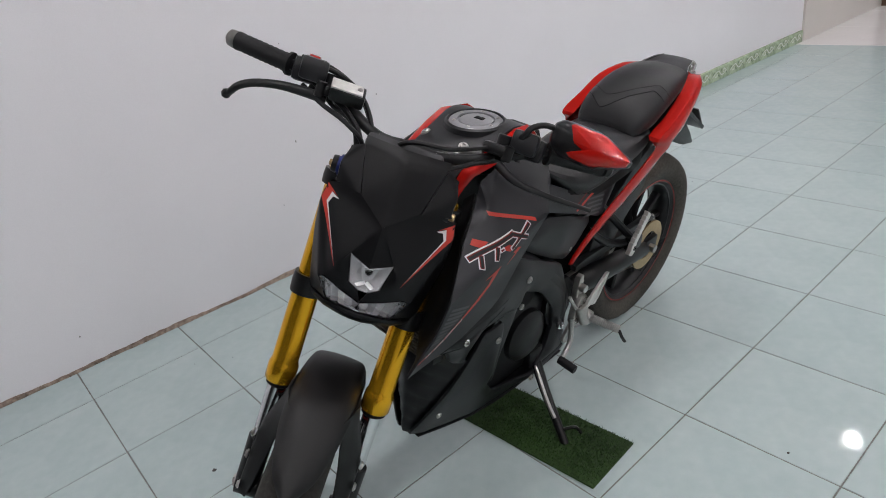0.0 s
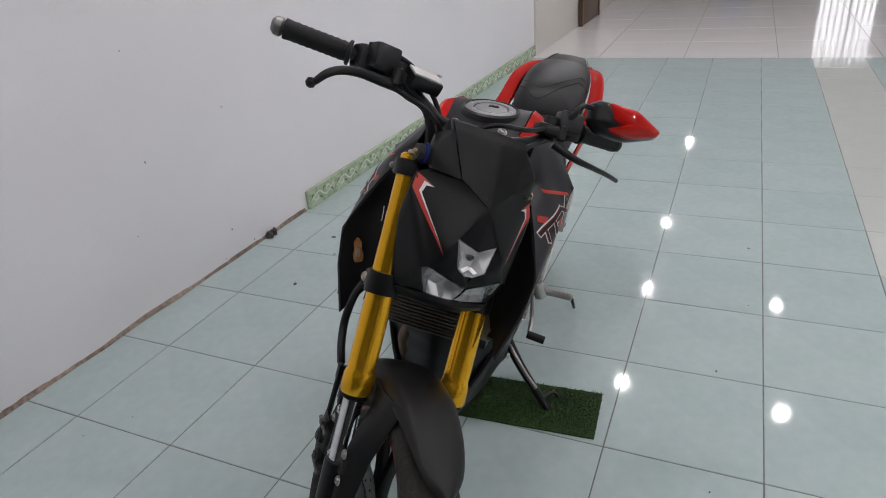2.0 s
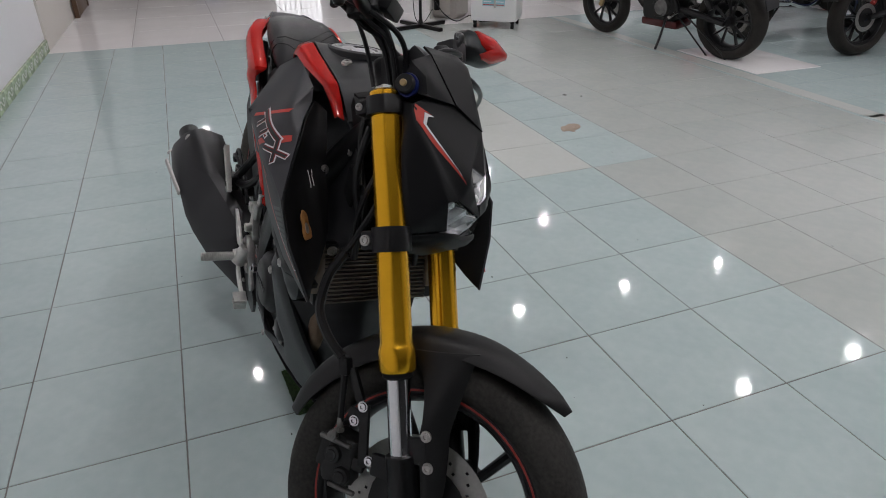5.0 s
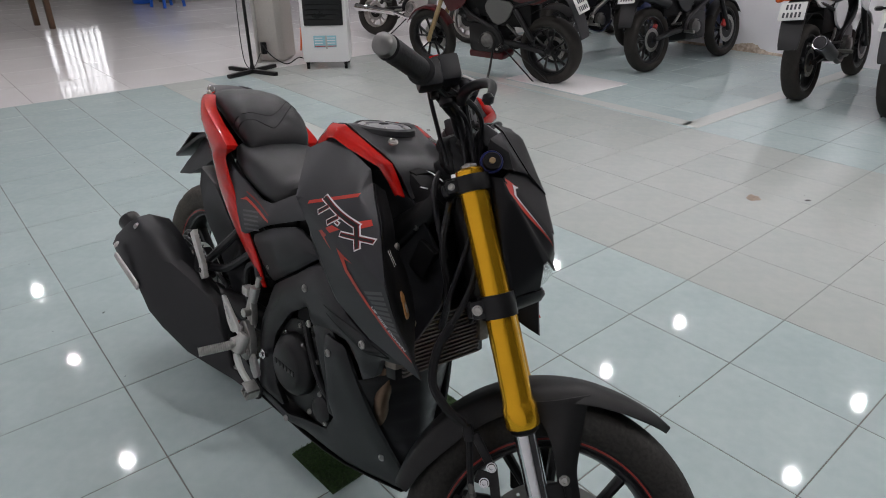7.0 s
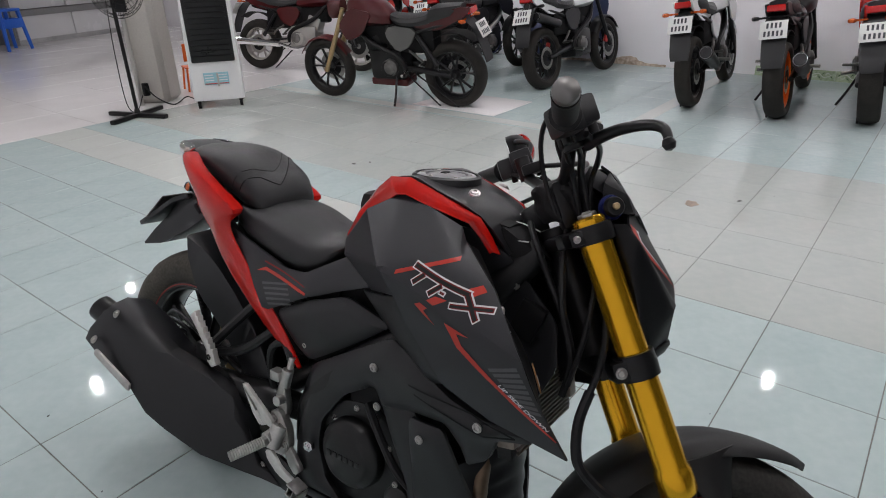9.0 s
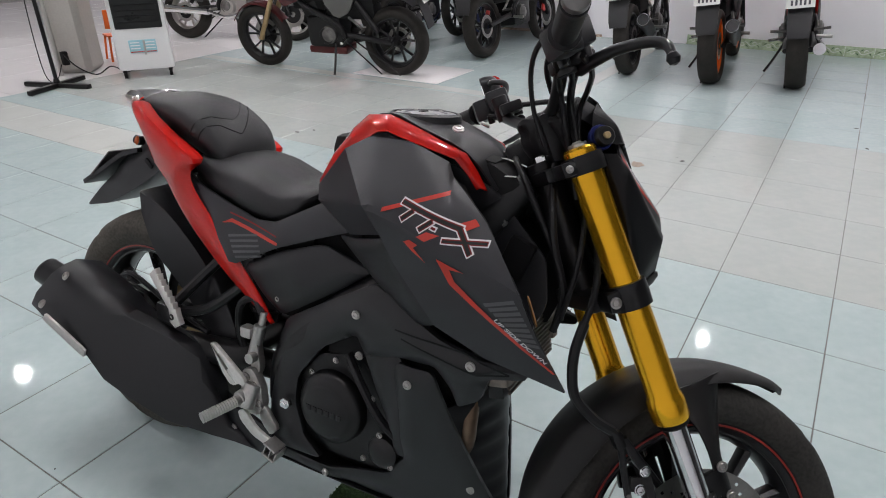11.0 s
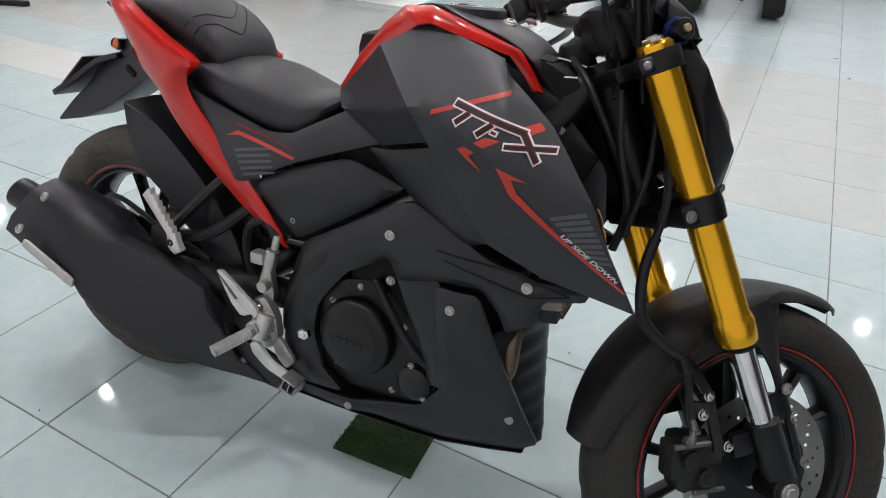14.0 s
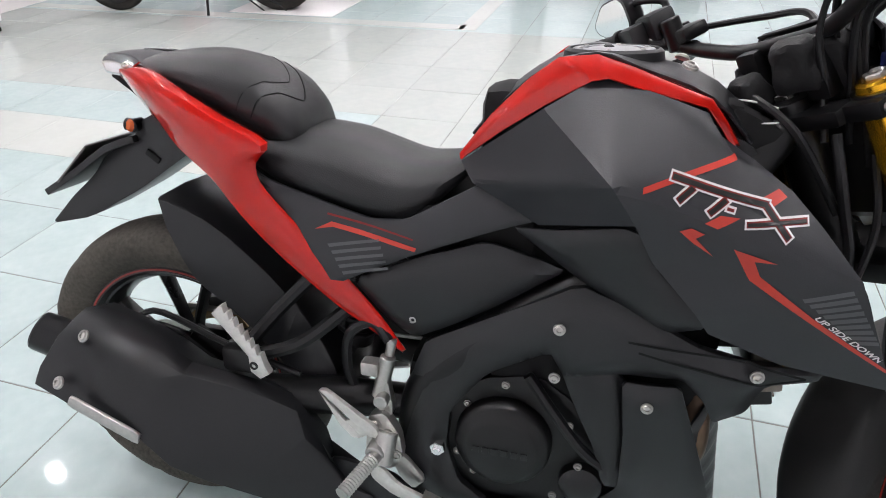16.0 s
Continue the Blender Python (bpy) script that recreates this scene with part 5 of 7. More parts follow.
for x0, rr in ((0.186, 0.0008), (0.212, 0.0013)):
    line = []
    for k in range(-12, 13):
        a = k / 12
        hit = pillion_top.ray_cast(Vector((x0 - 0.084 * abs(a) ** 1.5, 0.016 + 0.1035 * a, 1.2)), Vector((0, 0, -1)))[0]
        if hit is not None:
            line.append(tuple(hit + Vector((0, 0, 0.0004))))
    for far in (-1, 1):
        x, _, z = line[0] if far < 0 else line[-1]
        for drop in (0.012, 0.026):
            hit = pillion_top.ray_cast(Vector((x - 0.4 * drop, 0.4 * far, z - drop)), Vector((0, -far, 0)))[0]
            if hit is not None:
                line.insert(0 if far < 0 else len(line), tuple(hit + Vector((0, 0.0004 * far, 0))))
    part("seam", tube(line, rr, 6, 2), DARK, pillion)
for side in (-1, 1):
    lo = straight([(-0.088, -0.050, 0.880), (-0.045, -0.066, 0.850), (0.0, -0.082, 0.818), (0.045, -0.095, 0.782), (0.085, -0.103, 0.755), (0.110, -0.107, 0.736), (0.145, -0.111, 0.695), (0.191, -0.113, 0.648), (0.250, -0.114, 0.597), (0.308, -0.113, 0.551), (0.365, -0.113, 0.514), (0.420, -0.112, 0.478)])
    hi = straight([(-0.072, -0.056, 0.896), (-0.018, -0.084, 0.899), (0.048, -0.101, 0.873), (0.122, -0.108, 0.837), (0.198, -0.112, 0.801), (0.184, -0.110, 0.774), (0.188, -0.108, 0.742), (0.224, -0.110, 0.702), (0.280, -0.111, 0.646), (0.335, -0.112, 0.592), (0.385, -0.113, 0.538), (0.424, -0.112, 0.484)])
    mi = [tuple((Vector(a) * 0.42 + Vector(b) * 0.58) + Vector((-0.002, -0.016 if 0 < k < 6 else -0.007, 0.004))) for k, (a, b) in enumerate(zip(lo, hi))]
    ledge = [tuple(Vector(b) + (Vector((-0.004, 0.034, -0.002)) if k < 5 else Vector((0, 0.006, -0.003)))) for k, b in enumerate(hi)]
    shell = sway(skin([lo, mi, hi, ledge], 3, 3, 0.005, 0, mirror=side > 0))
    if side > 0:
        for v in shell.verts:
            v.co.y += 0.016 * min(1.0, max(0.0, (v.co.z - 0.5) / 0.3))
    else:
        for v in shell.verts:
            wide = min(1.0, max(0.0, (0.50 - v.co.x) / 0.35)) * min(1.0, max(0.0, (v.co.z - 0.5) / 0.3)) * min(1.0, max(0.0, (v.co.x + 0.09) / 0.12))
            v.co += Vector((0.015, -0.030, 0.004)) * wide
    part("tail_panel", shell, RED, bike, "gloss red tail panel sweeping down beside the seat")
    corner = [[(-0.126, side * 0.055, 0.884), (-0.105, side * 0.062, 0.882), (-0.080, side * 0.070, 0.882), (-0.062, side * 0.076, 0.884)], [(-0.131, side * 0.054, 0.903), (-0.105, side * 0.062, 0.902), (-0.080, side * 0.070, 0.899), (-0.055, side * 0.078, 0.897)],
              [(-0.122, side * 0.046, 0.916), (-0.094, side * 0.056, 0.917), (-0.066, side * 0.062, 0.915), (-0.042, side * 0.072, 0.908)]]
    part("tail_corner", sway(skin(corner, 3, 3, 0.004, 0)), CHROME, bike, "silver tail corner")
    part("grab_bolt", sway(bolt_head((-0.066, side * 0.076, 0.899), (0, side, 0.8), 0.006)), ALLOY, bike)
part("tail_cover", sway(skin([[(-0.03, w * 0.072, 0.900 + 0.008 * (1 - w * w)), (-0.07, w * 0.066, 0.906 + 0.010 * (1 - w * w)), (-0.10, w * 0.057, 0.911 + 0.007 * (1 - w * w)), (-0.124, w * 0.046, 0.913 + 0.003 * (1 - w * w))] for w in (-1, -0.6, 0, 0.6, 1)], 3, 2, 0.012, 0)), GREYP, bike)
part("seat_base", sway(box((0.33, 0.010, 0.700), (0.36, 0.190, 0.085), 0.015, (0, 8, 0)), 0), DARK, bike)
part("tail_light", sway(box((-0.106, 0.014, 0.886), (0.030, 0.075, 0.026), 0.008, (0, 15, 0)), 0), TAIL_RED, bike)
part("tail_underside", sway(skin([[(0.10, w * 0.075, 0.745), (0.0, w * 0.07, 0.80), (-0.06, w * 0.055, 0.85), (-0.12, w * 0.045, 0.885)] for w in (-1, 0, 1)], 3, 2, 0.01, 0)), DARK, bike)
holder = part("plate_holder", sway(merge(panel(rounded([(0.03, 0.785), (-0.04, 0.822), (-0.075, 0.805), (-0.100, 0.768), (-0.150, 0.752), (-0.190, 0.700), (-0.250, 0.650), (-0.308, 0.592), (-0.215, 0.614), (-0.098, 0.678), (0.03, 0.765)], 0.12), lambda x, z: 0.048 + 0.016, 1, 0.096, 0.06, 0.008),
                                    skin([[(-0.09, 0.016 + w * 0.062, 0.778), (-0.15, 0.016 + w * 0.066, 0.757), (-0.21, 0.016 + w * 0.074, 0.714), (-0.285, 0.016 + w * 0.074, 0.668)] for w in (-1, -0.5, 0, 0.5, 1)], 2, 2, 0.012, 0)), 0), MATTE, bike, "matte black plate holder under the tail")
part("holder_slot", sway(box((-0.06, -0.034, 0.742), (0.03, 0.006, 0.012), 0.003, (0, 35, 0)), 0), DARK, holder)
part("plate_back", sway(box((-0.212, 0.016, 0.722), (0.004, 0.155, 0.105), 0.002, (0, 46, 0)), 0), SCUFFED, holder, "pale-edged empty plate backing")
for side in (-1, 1):
    part("indicator", sway(merge(rod((-0.085, side * 0.035, 0.795), (-0.09, side * 0.058, 0.795), 0.012), rod((-0.09, side * 0.05, 0.795), (-0.105, side * 0.052, 0.797), 0.011))), BLACK, bike)
    part("indicator_lens", sway(lathe([(0, 0.006), (0.007, 0.005), (0.0115, 0)], 16, (-0.092, side * 0.058, 0.796), (-0.35, side, 0.15))), AMBER, bike)
# -- everything that turns with the handlebar, in the steering axes (x ahead, y left, z up along the steering head)
T = STEERING
FRONT = (0.027, 0.0, -0.735)
wheel(bike, FRONT, 0.291, 0.112, 0.2159, m=T, name="front_wheel", tyre_mat=DUSTY, disc_side=-1, disc_r=0.141, hub_w=0.045)
for s in (-1, 1):
    leg = part("fork_leg", lathe([(0, 0.004), (0.012, 0.004), (0.013, 0.0), (0.022, 0.0), (0.0265, -0.004), (0.0268, -0.225), (0.0268, -0.27), (0.0275, -0.30), (0.0275, -0.425), (0.029, -0.43), (0.0315, -0.438), (0.0315, -0.470), (0.029, -0.474), (0, -0.474)], 36, (0.030, s * 0.105, 0), (0, 0, 1)), GOLD, bike, "gold anodised upper fork leg", T)
    part("fork_cap", merge(rod((0.030, s * 0.105, 0.0), (0.030, s * 0.105, 0.007), 0.016, n=6), rod((0.030, s * 0.105, 0.006), (0.030, s * 0.105, 0.010), 0.008)), ALLOY, leg, "alloy fork cap", T)
    part("slider", rod((0.030, s * 0.105, -0.47), (0.030, s * 0.105, -0.70), 0.0205, n=28), CHROME, leg, "chrome fork slider", T)
    part("dust_seal", lathe([(0.024, -0.474), (0.026, -0.476), (0.026, -0.482), (0.021, -0.486)], 28, (0.030, s * 0.105, 0), (0, 0, 1)), DARK, leg, "", T)
    foot = part("fork_foot", merge(rod((0.030, s * 0.105, -0.613), (0.034, s * 0.106, -0.74), 0.0275, 0.026, 20), rod((0.027, s * 0.075, -0.735), (0.027, s * 0.128, -0.735), 0.027, n=24), box((0.062, s * 0.106, -0.605), (0.034, 0.014, 0.045), 0.005), box((0.058, s * 0.106, -0.700), (0.034, 0.014, 0.030), 0.005), box((-0.006, s * 0.10, -0.640), (0.05, 0.014, 0.040), 0.006, (0, 12, 0))), BLACK, bike, "black cast fork foot", T)
    part("axle_end", merge(rod((0.027, s * 0.126, -0.735), (0.027, s * 0.134, -0.735), 0.0165, n=20), rod((0.027, s * 0.13, -0.735), (0.027, s * 0.138, -0.735), 0.010, n=6)), STEEL, foot, "", T)
    for k, (f, a) in enumerate(((0.082, -0.578), (0.082, -0.630), (0.078, -0.708))):
        part("fender_bolt", bolt_head((f, s * 0.1145, a), (0, s, 0), 0.0075, 0.006), STEEL, foot, "", T)
lump = box((-0.098, -0.080, -0.634), (0.058, 0.050, 0.094), 0.012, (0, 22, 0))
bmesh.ops.subdivide_edges(lump, edges=[e for e in lump.edges if e.calc_length() > 0.02], cuts=3, use_grid_fill=True)
for v in lump.verts:
    v.co += Vector((noise.noise(v.co * 70), 1.2 * noise.noise(v.co * 70 + Vector((5, 0, 0))), noise.noise(v.co * 70 + Vector((0, 7, 0))))) * 0.006
caliper = part("front_caliper", lump, CAST_BLACK, bike, "black cast brake caliper", T)
part("caliper_bridge", box((-0.127, -0.084, -0.617), (0.020, 0.040, 0.060), 0.007, (0, 22, 0)), CAST_BLACK, caliper, "", T)
part("caliper_bracket", merge(box((-0.046, -0.096, -0.590), (0.018, 0.010, 0.110), 0.004, (0, 6, 0)), box((-0.060, -0.097, -0.556), (0.032, 0.010, 0.026), 0.005, (0, 30, 0)), box((-0.066, -0.094, -0.640), (0.036, 0.012, 0.024), 0.005, (0, 22, 0))), CAST_BLACK, caliper, "", T)
for x, z in ((-0.104, -0.622), (-0.090, -0.660)):
    part("piston_cap", lathe([(0, 0.014), (0.009, 0.0135), (0.0105, 0.011), (0.0150, 0.010), (0.0165, 0.004), (0.0165, 0), (0, 0)], 24, (x, -0.102, z), (0, -1, 0)), CAST_BLACK, caliper, "round black piston cap", T)
for p, q in (((-0.126, -0.108, -0.588), (-0.066, -0.108, -0.608)), ((-0.118, -0.106, -0.674), (-0.066, -0.106, -0.690))):
    part("slide_pin", rod(p, q, 0.0048), SCUFFED, caliper, "dull steel slide pin", T)
part("bleed_nipple", merge(rod((-0.085, -0.110, -0.575), (-0.085, -0.110, -0.556), 0.006, 0.004), rod((-0.085, -0.110, -0.582), (-0.085, -0.110, -0.574), 0.0075, n=6)), SCUFFED, caliper, "small steel bleed nipple", T)
part("hose_union", merge(rod((-0.100, -0.103, -0.588), (-0.100, -0.116, -0.588), 0.010, n=6), tube([(-0.100, -0.112, -0.590), (-0.094, -0.113, -0.582), (-0.088, -0.108, -0.575)], 0.0055, 8)), SCUFFED, caliper, "steel hose union", T)
for f, a in ((-0.042, -0.538), (-0.061, -0.563), (-0.035, -0.632)):
    part("caliper_bolt", bolt_head((f, -0.10, a), (0, -1, 0), 0.0078, 0.006), CHROME, caliper, "bright steel bolt", T)

# front mudguard over the tyre, with arms down to the fork feet
rows = []
for w in (-1, -0.8, -0.4, 0, 0.4, 0.8, 1):
    row = []
    for d in (34, 42, 55, 70, 88, 106, 122, 136, 147):
        a = radians(d)
        wide = float(np.interp(d, (34, 42, 60, 100, 130, 147), (0.010, 0.040, 0.066, 0.073, 0.068, 0.050)))
        drop = float(np.interp(d, (34, 60, 95, 125, 147), (0.006, 0.018, 0.038, 0.040, 0.022)))
        r = 0.316 + 0.008 * (1 - w * w) - (drop if abs(w) == 1 else 0.004 if abs(w) > 0.7 else 0)
        row.append((FRONT[0] + r * math.cos(a) + (0.004 if d < 45 else 0), w * wide, FRONT[2] + r * math.sin(a)))
    rows.append(row)
fender = part("front_mudguard", skin(rows, 4, 3, 0.0035, 0), GUARD, bike, "matte black front mudguard", T)
for s in (-1, 1):
    inner_edge = [(0.030, 0.068, -0.440), (0.060, 0.078, -0.476), (0.072, 0.094, -0.512), (0.073, 0.106, -0.548), (0.068, 0.112, -0.595), (0.066, 0.114, -0.660), (0.062, 0.114, -0.722)]
    outer_edge = [(0.162, 0.056, -0.452), (0.144, 0.060, -0.488), (0.124, 0.066, -0.538), (0.108, 0.072, -0.582), (0.104, 0.078, -0.624), (0.096, 0.086, -0.680), (0.082, 0.096, -0.732)]
    arm = [[(x, s * y, z) for x, y, z in inner_edge], [((a[0] + b[0]) / 2, s * ((a[1] + b[1]) / 2 + 0.012), (a[2] + b[2]) / 2) for a, b in zip(inner_edge, outer_edge)], [(x, s * y, z) for x, y, z in outer_edge]]
    part("mudguard_arm", skin(arm, 4, 3, 0.005, 0), GUARD, fender, "", T)

# clamps and steering head
for z, h, nm in ((-0.028, 0.030, "upper_clamp"), (-0.252, 0.042, "lower_clamp")):
    bits = [box((-0.005, 0, z), (0.05, 0.17, h * 0.8), 0.008)]
    for s in (-1, 1):
        bits += [lathe([(0.0272, -h / 2), (0.0335, -h / 2), (0.0345, 0), (0.0335, h / 2), (0.0272, h / 2)], 28, (0.030, s * 0.105, z), (0, 0, 1), ring=True),
                 box((-0.002, s * 0.105, z), (0.03, 0.05, h * 0.8), 0.006)]
    cl = part(nm, merge(*bits), BLACK, bike, "black cast fork clamp", T)
    for s in (-1, 1):
        part("clamp_bolt", merge(bolt_head((-0.006, s * 0.131, z), (0, s, 0), 0.0075 if z < -0.1 else 0.005, 0.006)), STEEL, cl, "", T)
part("steering_stem", rod((0, 0, -0.25), (0, 0, 0.0), 0.03), BLACK, bike, "", T)
part("stem_nut", rod((0, 0, -0.01), (0, 0, 0.012), 0.017, n=6), CHROME, bike, "", T)
part("ignition_lock", rod((0.05, 0.0, -0.03), (0.05, 0.0, 0.012), 0.019), BLACK, bike, "", T)

# rubber boots and wiring lumps behind the fly screen
rng = random.Random(21)
for c, size, turn in (((0.045, -0.045, 0.020), (0.060, 0.060, 0.100), 12), ((0.055, 0.030, 0.030), (0.055, 0.075, 0.090), -8), ((0.000, -0.030, 0.045), (0.050, 0.060, 0.070), 20), ((-0.020, 0.035, 0.020), (0.05, 0.055, 0.06), -15)):
    b = box(c, size, 0.014, (8, -14, turn), taper=0.8, segments=3)
    bmesh.ops.subdivide_edges(b, edges=[e for e in b.edges if e.calc_length() > 0.02], cuts=4, use_grid_fill=True)
    for v in b.verts:
        v.co += Vector((noise.noise(v.co * 45), noise.noise(v.co * 45 + Vector((7, 0, 0))), noise.noise(v.co * 45 + Vector((0, 9, 0))))) * 0.006
    part("rubber_boot", b, GRIP, bike, "wrinkled black rubber boot over wiring", T)
# handlebar and controls
for s in (-1, 1):
    part("riser", box((0.02, s * 0.045, 0.032), (0.04, 0.035, 0.085), 0.008), BLACK, bike, "", T)
bar = part("handlebar", tube([(-0.033, -0.385, 0.155), (-0.005, -0.27, 0.147), (0.016, -0.20, 0.138), (0.026, -0.13, 0.106), (0.026, -0.065, 0.074), (0.026, 0, 0.070), (0.026, 0.065, 0.072), (0.026, 0.13, 0.090), (0.016, 0.20, 0.124), (-0.005, 0.27, 0.147), (-0.033, 0.385, 0.155)], 0.0112, 12), SATIN, bike, "satin black handlebar", T)
for s in (-1, 1):
    g0, g1 = Vector((-0.003, s * 0.262, 0.1463)), Vector((-0.033, s * 0.384, 0.155))
    d = (g1 - g0).normalized()
    prof = [(0.0135, 0), (0.023, 0.001), (0.023, 0.007), (0.0175, 0.009)] + [(0.0172 + 0.0012 * (k % 2), 0.012 + 0.006 * k) for k in range(17)] + [(0.0185, 0.118), (0.0185, 0.124), (0.012, 0.125)]
    part("grip", lathe(prof, 20, g0, d), GRIP, bar, "ribbed black rubber grip", T)
    part("bar_end", lathe([(0, 0.022), (0.010, 0.021), (0.0165, 0.015), (0.0175, 0.004), (0.014, 0)], 20, g1, d), SCUFFED if s < 0 else BLACK, bar, "scuffed dark metal bar end" if s < 0 else "black bar end", T)
    part("switch_housing", merge(box((0.003, s * 0.235, 0.145), (0.042, 0.045, 0.046), 0.009, (0, 0, -s * 13)), box((0.030, s * 0.212, 0.152), (0.046, 0.052, 0.044), 0.008, (0, 0, -s * 13)), rod((0.004, s * 0.21, 0.13), (0.004, s * 0.213, 0.112), 0.007)), MATTE, bar, "black switch housing", T)
    part("lever_perch", merge(box((0.035, s * 0.165, 0.124), (0.045, 0.055, 0.022), 0.006, (0, 0, -s * 10)), rod((0.022, s * 0.175, 0.105), (0.022, s * 0.175, 0.155), 0.016), rod((0.055, s * 0.185, 0.108), (0.055, s * 0.185, 0.138), 0.010)), BLACK, bar, "", T)
    lever = [(0.045, s * 0.172, 0.108), (0.052, s * 0.215, 0.108), (0.069, s * 0.255, 0.106), (0.090, s * 0.293, 0.097), (0.099, s * 0.318, 0.083), (0.092, s * 0.334, 0.064)] if s < 0 else \
            [(0.052, s * 0.175, 0.098), (0.074, s * 0.215, 0.080), (0.068, s * 0.275, 0.074), (0.048, s * 0.33, 0.072), (0.022, s * 0.378, 0.070)]
    lv = tube(lever, [0.011, 0.0095, 0.008, 0.0075, 0.006] if s < 0 else [0.010, 0.0075, 0.006, 0.0055, 0.005], 10)
    if s < 0:
        lv = merge(lv, lathe([(0.0, -0.0095), (0.0065, -0.007), (0.0095, 0), (0.0065, 0.007), (0, 0.0095)], 16, (0.089, -0.339, 0.0615), (0, 0, 1)))
    part("brake_lever" if s < 0 else "clutch_lever", lv, SATIN, bar, "black lever", T)
part("kill_switch", box((0.018, -0.218, 0.170), (0.018, 0.020, 0.016), 0.003), TAIL_RED, bar, "red kill switch", T)
res = part("brake_reservoir", box((0.055, -0.135, 0.130), (0.040, 0.066, 0.026), 0.005, (0, 32, 12)), BLACK, bar, "", T)
part("reservoir_lid", box((0.0622, -0.1365, 0.1420), (0.031, 0.060, 0.005), 0.002, (0, 32, 12)), WHITE_ALLOY, res, "scuffed alloy reservoir lid", T)
part("lid_screw", merge(bolt_head((0.059, -0.161, 0.1455), (0.53, 0, 0.85), 0.004, 0.002), bolt_head((0.070, -0.112, 0.1455), (0.53, 0, 0.85), 0.004, 0.002)), STEEL, res, "", T)

# the one mirror, on the left
part("mirror_stem", tube([(0.025, 0.185, 0.145), (0.05, 0.203, 0.165), (0.056, 0.21, 0.182), (0.040, 0.235, 0.196), (0.045, 0.265, 0.196), (0.062, 0.285, 0.193)], [0.008, 0.007, 0.006, 0.006, 0.006, 0.007], 10), SATIN, bar, "bent black mirror stem", T)
face = rounded([(0.260, 0.204), (0.276, 0.216), (0.345, 0.214), (0.406, 0.185), (0.401, 0.171), (0.342, 0.150), (0.285, 0.152), (0.261, 0.170)], 0.15, 2)


def mirror_shell(depth):
    c = (0.333, 0.182)
    rings = []
    for d, q in ((0.0, 1.0), (0.3, 1.0), (0.65, 0.93), (0.9, 0.75), (1.0, 0.45)):
        rings.append([(c[0] + (x - c[0]) * q, -depth * d, c[1] + (z - c[1]) * q) for x, z in face])
    return sweep(rings)


SWAY = T @ Matrix.Translation((0.045, 0.333, 0.182)) @ Matrix.Rotation(radians(-17), 4, "Z") @ Matrix.Scale(1.12, 4) @ Matrix.Translation((0, -0.333, -0.182)) @ Matrix(((0, -1, 0, 0), (1, 0, 0, 0), (0, 0, 1, 0), (0, 0, 0, 1)))
mir = part("mirror", mirror_shell(0.035), SATIN, bar, "black mirror housing", SWAY)
COVER = rounded([(0.290, 0.212), (0.350, 0.210), (0.400, 0.184), (0.394, 0.172), (0.342, 0.155), (0.306, 0.158), (0.297, 0.165), (0.326, 0.173), (0.300, 0.184)], 0.1)
part("mirror_cover", sweep([[(0.340 + (x - 0.340) * q, -0.0372 - d, 0.183 + (z - 0.183) * q) for x, z in COVER] for q, d in ((1.04, -0.016), (1.0, -0.005), (0.86, 0.000), (0.62, 0.004), (0.34, 0.0065), (0.12, 0.0072))]), RED, mir, "gloss red mirror cover", SWAY)
part("mirror_glass", sweep([[(0.333 + (x - 0.333) * 0.93, d, 0.182 + (z - 0.182) * 0.93) for x, z in face] for d in (0.0, 0.0012)]), MIRRORED, mir, "mirror glass", SWAY)

TC = T @ Matrix.Translation((0, 0.009, 0))
# headlamp cowl: folded facets either side of the nose
COWL = {"tip": (0.160, 0.0, -0.066), "mid": (0.115, 0.078, -0.006), "shoulder": (0.088, 0.127, -0.032), "cheek": (0.092, 0.134, -0.060), "back_top": (0.064, 0.118, -0.022), "edge": (0.063, 0.134, -0.121),
        "back": (0.052, 0.108, -0.150), "fold": (0.156, 0.060, -0.160), "lens_out": (0.127, 0.091, -0.196), "lens_top": (0.139, 0.076, -0.191), "lens_low": (0.111, 0.066, -0.242), "low": (0.052, 0.112, -0.245), "back_low": (0.036, 0.098, -0.215),
        "brow": (0.162, 0.0, -0.146), "lamp_out": (0.152, 0.042, -0.130), "lamp_side": (0.153, 0.030, -0.184), "lamp_low": (0.148, 0.009, -0.197), "nose_out": (0.146, 0.040, -0.205), "nose": (0.149, 0.0, -0.217)}
